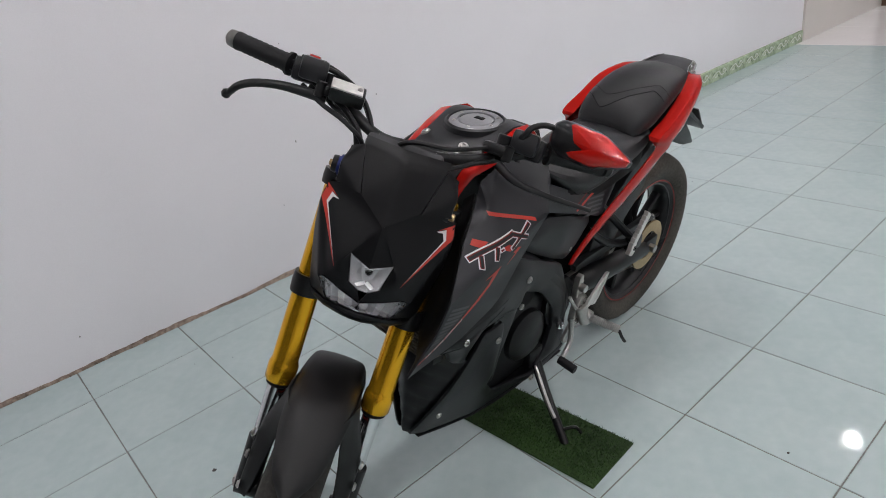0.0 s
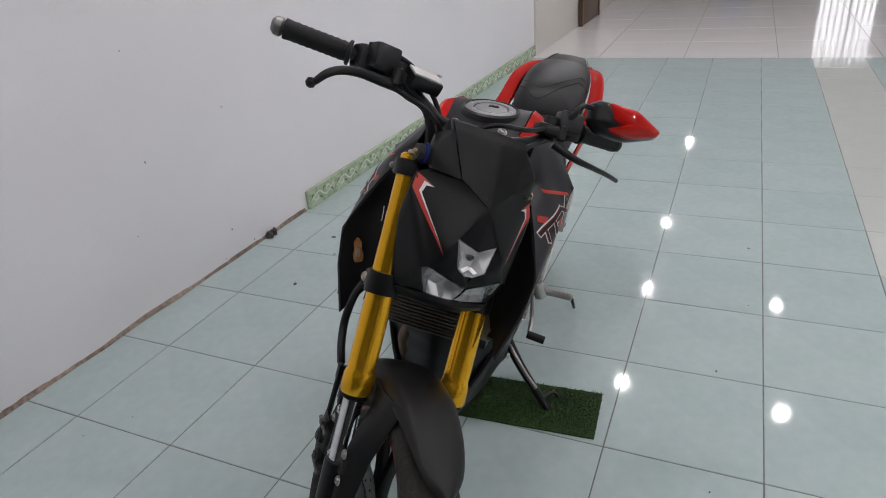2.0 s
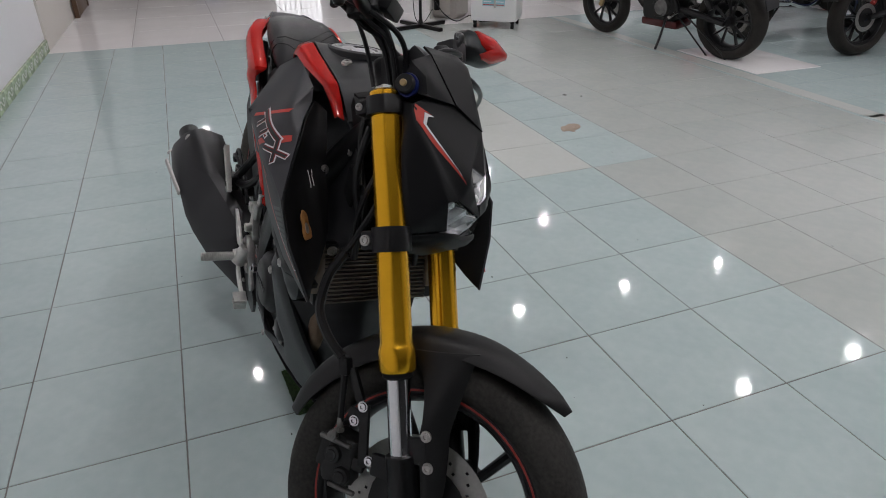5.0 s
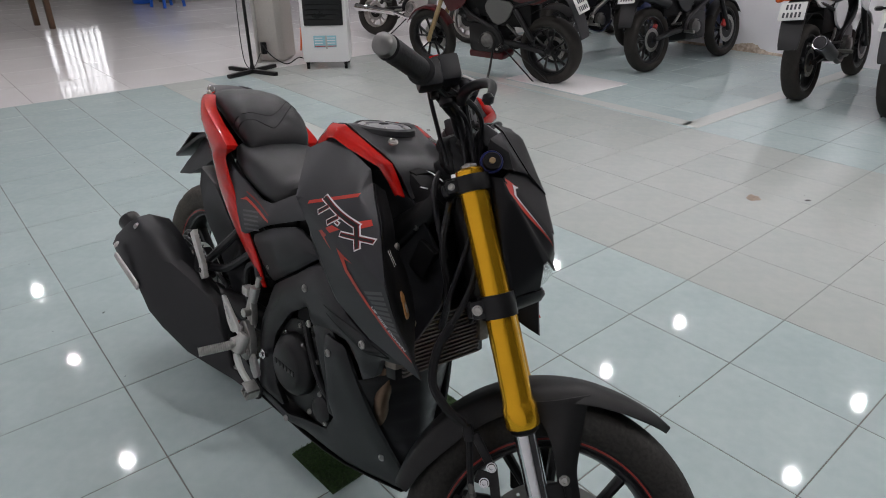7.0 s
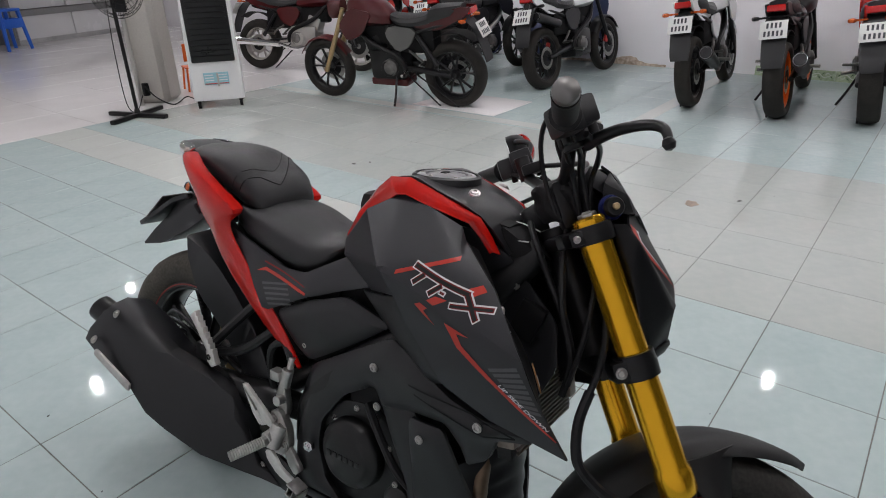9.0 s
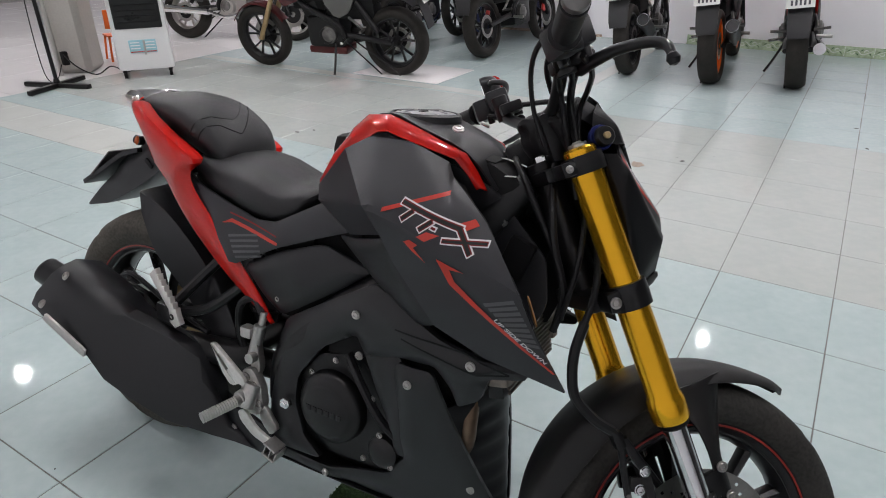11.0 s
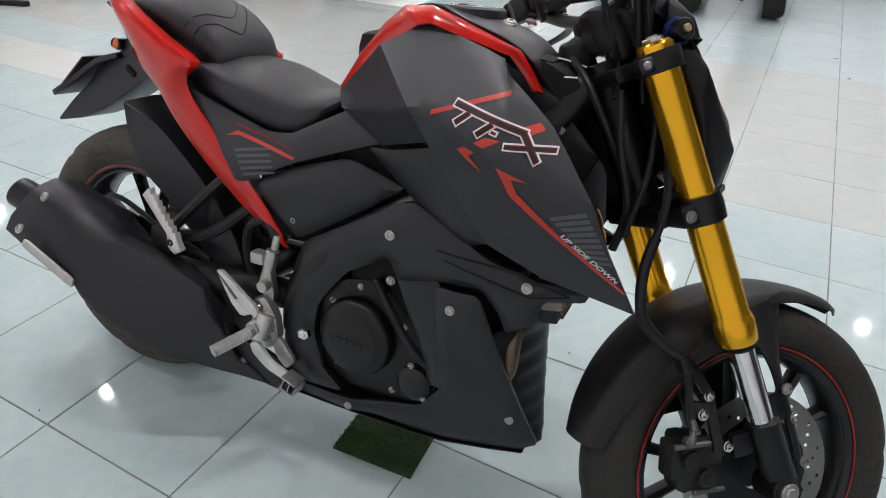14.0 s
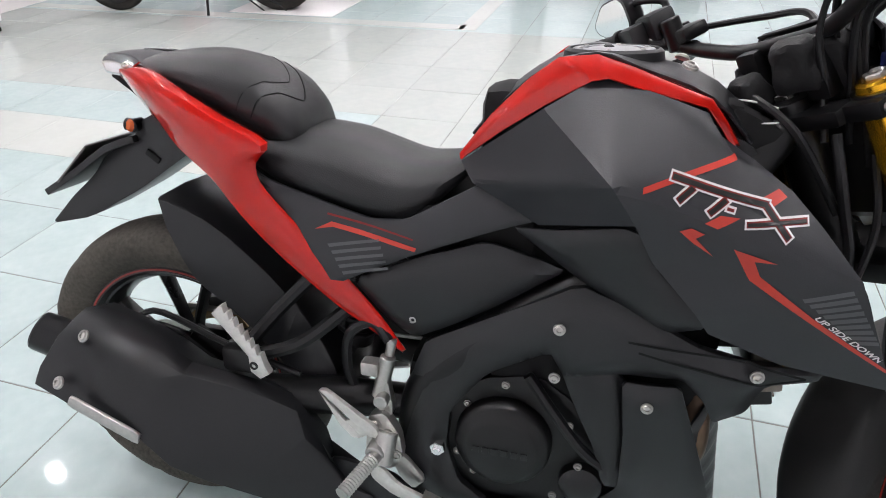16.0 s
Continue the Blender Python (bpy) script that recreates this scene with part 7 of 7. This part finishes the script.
# ---- the other parked motorcycles ----
def parked(at, label, paint, seat_mat=SEAT, base=1.38, rear_w=0.13, rim=SATIN, plate=True, style="road", pipe="low", accent=None, rear_r=0.30, steer=0, group="parked motorcycles", lean=8, frame_mat=None, fork_mat=None, side_mat=None, sump=None):
    """A parked motorcycle: rear axle over the origin, x ahead, leaning left on its stand."""
    b = thing("parked_motorcycle", at @ pose(0, 0, 0, -lean, 0, 0), label, "motorcycle", group)
    z = rear_r
    frame_mat, fork_mat = frame_mat or BLACK, fork_mat or BLACK
    wheel(b, (0, 0, z), rear_r, rear_w, 0.2159 if style != "cruiser" else 0.19, stripe=False, lod=0.5, name="rear_wheel", rim_mat=rim, disc_r=0.11, tread=True)
    ST = Matrix.Translation((base, 0, 0.29)) @ Matrix.Rotation(radians(steer), 4, "Z") @ Matrix.Translation((-base, 0, -0.29))
    wheel(b, (base, 0, 0.29), 0.29, 0.105, 0.2159, m=ST, stripe=False, lod=0.5, name="front_wheel", rim_mat=rim, disc_r=0.14, tread=False)
    for s in (-1, 1):
        part("fork_leg", merge(rod((base - 0.02, s * 0.085, 0.28), (base - 0.20, s * 0.085, 0.62), 0.024), rod((base - 0.20, s * 0.085, 0.62), (base - 0.33, s * 0.085, 0.88), 0.021)), fork_mat, b, "", ST)
        part("swingarm", tube([(0.52, s * 0.07, 0.36), (0.25, s * 0.09, 0.34), (0.0, s * 0.09, z)], [0.03, 0.028, 0.022], 8), frame_mat, b)
    arc = [[(base + 0.315 * math.cos(radians(d)), l, 0.29 + 0.315 * math.sin(radians(d)) - 0.02 * (abs(l) > 0.05)) for d in (30, 60, 90, 120, 150)] for l in (-0.06, -0.045, 0, 0.045, 0.06)]
    part("front_mudguard", skin(arc, 3, 2, 0.004, 0), paint if style != "naked" else MATTE, b, "", ST)
    part("engine", merge(box((0.66, 0, 0.38), (0.36, 0.24, 0.28), 0.05), rod((0.62, -0.10, 0.36), (0.62, -0.165, 0.36), 0.085, 0.07, 24), rod((0.62, 0.10, 0.36), (0.62, 0.16, 0.36), 0.085, 0.07, 24), box((0.78, 0, 0.53), (0.17, 0.16, 0.2), 0.02, (0, 20, 0))), BLACK if style != "cruiser" else ALLOY, b, "finned engine")
    part("frame", merge(*[tube([(1.02, s * 0.03, 0.84), (0.85, s * 0.10, 0.62), (0.52, s * 0.11, 0.46), (0.46, s * 0.10, 0.33)], 0.026, 8) for s in (-1, 1)], *[tube([(0.60, s * 0.10, 0.58), (0.25, s * 0.09, 0.70), (-0.08, s * 0.06, 0.78)], 0.015, 8) for s in (-1, 1)]), frame_mat, b)
    tank = [(1.05, 0.05, 0.90, 0.80), (1.0, 0.11, 0.97, 0.76), (0.90, 0.145, 1.0, 0.74), (0.78, 0.15, 0.99, 0.73), (0.66, 0.12, 0.92, 0.73), (0.58, 0.085, 0.83, 0.74)]
    rings = []
    for x, w, top, bot in tank:
        right = [(x, w * a, bot + (top - bot) * h) for a, h in ((-0.6, 0), (-0.95, 0.15), (-1, 0.5), (-0.85, 0.8), (-0.45, 0.97))]
        rings.append(right + [(q, -r, t) for q, r, t in right[::-1]])
    cols = [catmull([r[i] for r in rings], 3) for i in range(10)]
    part("tank", sweep([[c[k] for c in cols] for k in range(len(cols[0]))]), paint, b, "gloss painted tank")
    part("body_core", merge(box((0.40, 0, 0.62), (0.50, 0.17, 0.26), 0.04), box((0.80, 0, 0.68), (0.36, 0.15, 0.24), 0.04), box((0.10, 0, 0.76), (0.34, 0.14, 0.12), 0.03, (0, 12, 0))), DARK, b, "dark mass of airbox and wiring")
    part("inner_fender", skin([[(0.26, w * 0.075, 0.50), (0.20, w * 0.08, 0.60), (0.06, w * 0.08, 0.67), (-0.10, w * 0.08, 0.68), (-0.22, w * 0.075, 0.62)] for w in (-1, -0.5, 0, 0.5, 1)], 3, 2, 0.006, 0), DARK, b)
    if sump:
        part("sump_cowl", box((0.66, 0, 0.215), (0.40, 0.20, 0.07), 0.025), sump, b, "painted cowl under the engine")
    for s in (-1, 1):
        part("engine_cover", lathe([(0, 0.175), (0.045, 0.172), (0.06, 0.16), (0.075, 0.155), (0.08, 0.10), (0, 0.10)], 24, (0.60, 0, 0.37), (0, s, 0)), SCUFFED, b, "dull alloy engine cover")
        part("passenger_peg", merge(rod((0.26, s * 0.10, 0.42), (0.24, s * 0.22, 0.43), 0.011), tube([(0.40, s * 0.10, 0.52), (0.30, s * 0.12, 0.46), (0.26, s * 0.11, 0.42)], 0.012, 8)), SCUFFED, b)
        part("brake_caliper", box((base - 0.09, s * 0.075, 0.36), (0.06, 0.03, 0.09), 0.01, (0, 25, 0)), accent or BLACK, b, "", ST)
    part("filler_cap", lathe([(0, 0.008), (0.035, 0.006), (0.04, 0)], 20, (0.86, 0, 1.0), (0, 0, 1)), STEEL, b)
    seat = [(0.60, 0.06, 0.835, 0.79), (0.50, 0.11, 0.82, 0.75), (0.35, 0.13, 0.82, 0.74), (0.2, 0.12, 0.85, 0.76), (0.15, 0.12, 0.90, 0.78), (0.0, 0.10, 0.915, 0.82), (-0.12, 0.07, 0.92, 0.86)]
    rings = []
    for x, w, top, bot in seat:
        right = [(x, w * a, bot + (top - bot) * h) for a, h in ((-0.9, 0), (-1, 0.4), (-0.85, 0.85), (-0.4, 1))]
        rings.append(right + [(q, -r, t) for q, r, t in right[::-1]])
    cols = [catmull([r[i] for r in rings], 3) for i in range(8)]
    part("seat", sweep([[c[k] for c in cols] for k in range(len(cols[0]))]), seat_mat, b)
    for s in (-1, 1):
        part("side_cover", panel(rounded([(0.30, 0.72), (0.58, 0.74), (0.64, 0.66), (0.52, 0.50), (0.38, 0.56)], 0.2), lambda x, q: 0.115, s, 0.02), side_mat or (MATTE if style == "naked" else paint), b)
        part("tail_panel", panel(rounded([(0.36, 0.73), (0.2, 0.80), (-0.10, 0.90), (-0.22, 0.90), (-0.18, 0.83), (0.1, 0.70)], 0.15), lambda x, q: 0.085 + 0.03 * x, s, 0.02), paint, b)
        if style in ("road", "sport"):
            part("tank_shroud", panel(rounded([(0.72, 0.86), (0.95, 0.90), (1.10, 0.74), (1.02, 0.60), (0.85, 0.66)], 0.15), lambda x, q: 0.16, s, 0.012), paint, b)
        part("mirror", merge(tube([(1.0, s * 0.25, 1.03), (0.98, s * 0.29, 1.13), (0.97, s * 0.31, 1.18)], 0.006, 6), ellipse_loft([(0.96, s * 0.33, 1.2, 0.05, 0.03), (0.98, s * 0.33, 1.2, 0.06, 0.035), (1.0, s * 0.33, 1.2, 0.03, 0.015)], 12)), SATIN, b)
        part("indicator", merge(rod((-0.16, s * 0.05, 0.80), (-0.17, s * 0.13, 0.80), 0.008), ellipse_loft([(-0.20, s * 0.15, 0.80, 0.012, 0.010), (-0.17, s * 0.15, 0.80, 0.03, 0.018), (-0.14, s * 0.15, 0.80, 0.012, 0.010)], 10)), AMBER if style != "naked" else SATIN, b)
        part("footpeg", rod((0.45, s * 0.12, 0.34), (0.43, s * 0.24, 0.33), 0.014), STEEL, b)
    part("handlebar", tube([(0.92, -0.36, 1.05), (0.99, -0.2, 1.04), (1.03, -0.06, 0.97), (1.03, 0.06, 0.97), (0.99, 0.2, 1.04), (0.92, 0.36, 1.05)], 0.012, 8), BLACK, b, "", ST)
    for s in (-1, 1):
        part("grip", rod((0.955, s * 0.26, 1.047), (0.918, s * 0.375, 1.05), 0.018), GRIP, b, "", ST)
    part("headlamp", merge(ellipse_loft([(1.12, 0, 0.88, 0.06, 0.06), (1.18, 0, 0.87, 0.095, 0.095), (1.24, 0, 0.86, 0.09, 0.09), (1.26, 0, 0.855, 0.05, 0.05)], 20)), paint if style != "cruiser" else CHROME, b, "", ST)
    part("tail_lamp", box((-0.20, 0, 0.865), (0.05, 0.13, 0.05), 0.012, (0, 15, 0)), TAIL_RED, b, "red tail lamp")
    part("rear_fender", skin([[(-0.05, w * 0.07, 0.82), (-0.18, w * 0.08, 0.78), (-0.27, w * 0.085, 0.66), (-0.33, w * 0.08, 0.50), (-0.345, w * 0.07, 0.44)] for w in (-1, -0.5, 0, 0.5, 1)], 3, 2, 0.006, 0), MATTE, b)
    if plate:
        pl = part("number_plate", box((-0.30, 0, 0.72), (0.004, 0.19, 0.14), 0.001, (0, 28, 0)), PLATE_W, b, "white number plate with plain dark bars")
        for z, count in ((0.033, 4), (-0.030, 5)):
            for k in range(count):
                part("plate_bar", box((-0.0035, 0.029 * (k - (count - 1) / 2), z), (0.003, 0.015, 0.040), 0), PLATE_INK, pl, m=Matrix.Translation((-0.30, 0, 0.72)) @ Matrix.Rotation(radians(28), 4, "Y"))
    if pipe == "low":
        part("silencer", merge(rod((0.25, -0.14, 0.33), (-0.16, -0.17, 0.47), 0.05, 0.058, 20), tube([(0.8, -0.08, 0.3), (0.5, -0.12, 0.24), (0.25, -0.14, 0.33)], 0.02, 8)), MATTE, b)
        part("silencer_tip", lathe([(0.0, -0.035), (0.044, -0.035), (0.046, 0), (0.052, 0), (0.056, -0.03), (0.05, -0.04)], 20, (-0.165, -0.17, 0.472), (-0.94, -0.07, 0.32)), CHROME, b, "chrome silencer tip")
    elif pipe == "twin":
        for s in (-1, 1):
            part("silencer", merge(rod((0.2, s * 0.05 - 0.05, 0.66 + 0.05 * s), (-0.2, s * 0.05 - 0.05, 0.76 + 0.05 * s), 0.04, 0.042, 20)), MATTE, b)
            part("silencer_tip", lathe([(0.0, -0.03), (0.030, -0.03), (0.032, 0.002), (0.036, 0.002), (0.041, -0.02)], 20, (-0.20, s * 0.05 - 0.05, 0.76 + 0.05 * s), (-0.97, 0, 0.24)), CHROME, b)
    else:
        part("silencer", merge(rod((0.35, -0.13, 0.30), (-0.25, -0.15, 0.34), 0.038, 0.046, 20), tube([(0.85, -0.09, 0.34), (0.6, -0.13, 0.25), (0.35, -0.13, 0.30)], 0.02, 8)), CHROME, b, "long chrome silencer")
    part("side_stand", tube([(0.56, 0.11, 0.30), (0.54, 0.20, 0.15), (0.53, 0.27, 0.012 + 0.27 * math.tan(radians(lean)))], 0.011, 8), BLACK, b)
    part("shock", merge(*[rod((0.30, s * 0.11, 0.66), (0.12, s * 0.11, 0.40), 0.022) for s in ((-1, 1) if style in ("road", "cruiser") else (0,))]), accent or BLACK, b)
    part("chain", tube([(0.50, 0.075, 0.39), (0, 0.075, z + 0.085), (-0.08, 0.075, z), (0, 0.075, z - 0.085), (0.50, 0.075, 0.32)], 0.008, 5, 1), SATIN, b)
    return b


def facing(x, y, towards):
    return pose(x, y, 0, 0, 0, towards)


parked(facing(5.18, 2.85, 101), "maroon roadster with gold forks and blue-tinged rear rim, side on", MAROON, style="road", fork_mat=BRASS, base=1.40, rear_w=0.16, side_mat=VENT, sump=MAROON)
parked(facing(6.22, 1.05, 4), "white street motorcycle facing the wall, black rear fender, chrome-tipped silencer", WHITE_PAINT, style="sport", pipe="low")
parked(facing(6.19, 0.33, 3), "black street motorcycle with orange rims facing the wall", SATIN, style="naked", rim=ORANGE, rear_w=0.15, pipe="low")
parked(facing(6.33, -0.30, 4), "red sport motorcycle facing the wall", RED, style="sport", pipe="none", rear_w=0.15)
parked(facing(6.26, 2.55, -2), "white and black motorcycle with a red trellis frame and twin silencers", WHITE_PAINT, style="naked", pipe="twin", frame_mat=BLACK, base=1.34, accent=RED_CLOTH)
parked(facing(5.95, 3.45, 2), "black commuter motorcycle with chrome rack facing the wall", BLACK, style="road", pipe="long", frame_mat=STEEL)
parked(facing(5.62, 6.3, -70), "low cruiser with chrome pipes and red tank", MAROON, style="cruiser", pipe="long", rim=STEEL, rear_w=0.15)
parked(facing(6.5, 5.1, 20), "red motorcycle among the parked row", RED, style="road", pipe="long", plate=True)
parked(facing(6.7, 4.2, 5), "black motorcycle among the parked row", SATIN, style="road", pipe="low")
# a covered scooter
cov = thing("covered_scooter", pose(7.62, 3.05, 0), "scooter under a crumpled blue cover sheet", "scooter")
rows = [(-0.75, 0.05, 0.35, 0.0), (-0.6, 0.22, 0.62, 0.0), (-0.2, 0.28, 0.85, 0.0), (0.2, 0.26, 0.80, 0.0), (0.5, 0.33, 1.08, 0.0), (0.7, 0.3, 1.0, 0.0), (0.85, 0.1, 0.6, 0.0)]
bm = ellipse_loft([(x, 0, 0.12 + h / 2, w, h / 2) for x, w, h, _ in rows], 40, 3)
bmesh.ops.subdivide_edges(bm, edges=bm.edges[:], cuts=2, use_grid_fill=True)
for v in bm.verts:
    v.co += 0.03 * Vector((noise.noise(v.co * 7), noise.noise(v.co * 7 + Vector((5, 0, 0))), 0.5 * noise.noise(v.co * 9)))
part("cover_sheet", bm, BLUE_COVER, cov, angle=80)
for x in (-0.55, 0.62):
    part("tyre", lathe([(0.12, -0.045), (0.2, -0.05), (0.24, -0.03), (0.25, 0), (0.24, 0.03), (0.2, 0.05), (0.12, 0.045)], 32, (x, 0, 0.25), ring=True), TYRE, cov)

# ---- floor tiles, one by one near the motorcycle, joined further off ----
def tile_mesh(name, w, h, mat, joint=0.004):
    return mesh_of(name, box((0, 0, -0.006), (w - joint, h - joint, 0.012), 0.0012, segments=1), mat)


FULL = {m.name: tile_mesh("floor_tile", TILE_SIZE, TILE_SIZE, m, j) for m, j in ((TILE, 0.0034), (CREAM, 0.0028), (SAND, 0.0020))}
EDGE = tile_mesh("floor_tile", TILE_SIZE, -LEFT, TILE)
rng = random.Random(9)


def tile_kind(x, y):
    if 2.4 < x < 2.8:
        return CREAM if 1.2 < y < 5.2 else TILE
    if 2.8 < x < 4.8 and y > -2.2:
        return SAND if x > 3.2 or y < 1.2 else TILE
    return TILE


rest = {m.name: [] for m in (TILE, CREAM, SAND)}
for i in range(0, 21):
    for j in range(-18, 13):
        x, y = TILE_SIZE * (i + 0.5), TILE_SIZE * (j + 0.5)
        kind = tile_kind(x, y)
        lean = (rng.gauss(0, 0.06), rng.gauss(0, 0.06))
        if (i < 10 and -5 <= j) or (i < 17 and -5 <= j < 6):
            t = new("floor_tile", FULL[kind.name])
            t.parent = floor
            t.matrix_basis = pose(x, y, 0, *lean, 0)
        else:
            rest[kind.name].append((x, y, *lean))
for j in range(-18, 13):
    t = new("floor_tile", EDGE)
    t.parent = floor
    t.matrix_basis = pose(LEFT / 2, TILE_SIZE * (j + 0.5), 0, rng.gauss(0, 0.06), 0, 90)


def joined(name, mesh, places, mat, size):
    """Many like tiles in one mesh."""
    co = np.array([v.co[:] for v in mesh.vertices])
    faces = [list(p.vertices) for p in mesh.polygons]
    verts, all_faces = [], []
    for k, (x, y, a, b) in enumerate(places):
        m = np.array(pose(x, y, 0, a, b, 0))
        verts.append(co @ m[:3, :3].T + m[:3, 3])
        all_faces += [[v + k * len(co) for v in f] for f in faces]
    me = bpy.data.meshes.new(name)
    me.from_pydata(np.concatenate(verts).tolist(), [], all_faces)
    me.materials.append(mat)
    ob = new(name, me)
    ob.parent = floor
    return tagged(ob, kind="stuff")


for m in (TILE, CREAM, SAND):
    if rest[m.name]:
        joined("far_floor_tiles", FULL[m.name], rest[m.name], m, TILE_SIZE)
slab = tile_mesh("granite_slab", 0.8, 0.8, GRANITE)
joined("granite_slabs", slab, [(LEFT + 0.4 + 0.8 * i, 5.6 + 0.8 * j, rng.gauss(0, 0.05), rng.gauss(0, 0.05)) for i in range(11) for j in range(13)], GRANITE, 0.8)
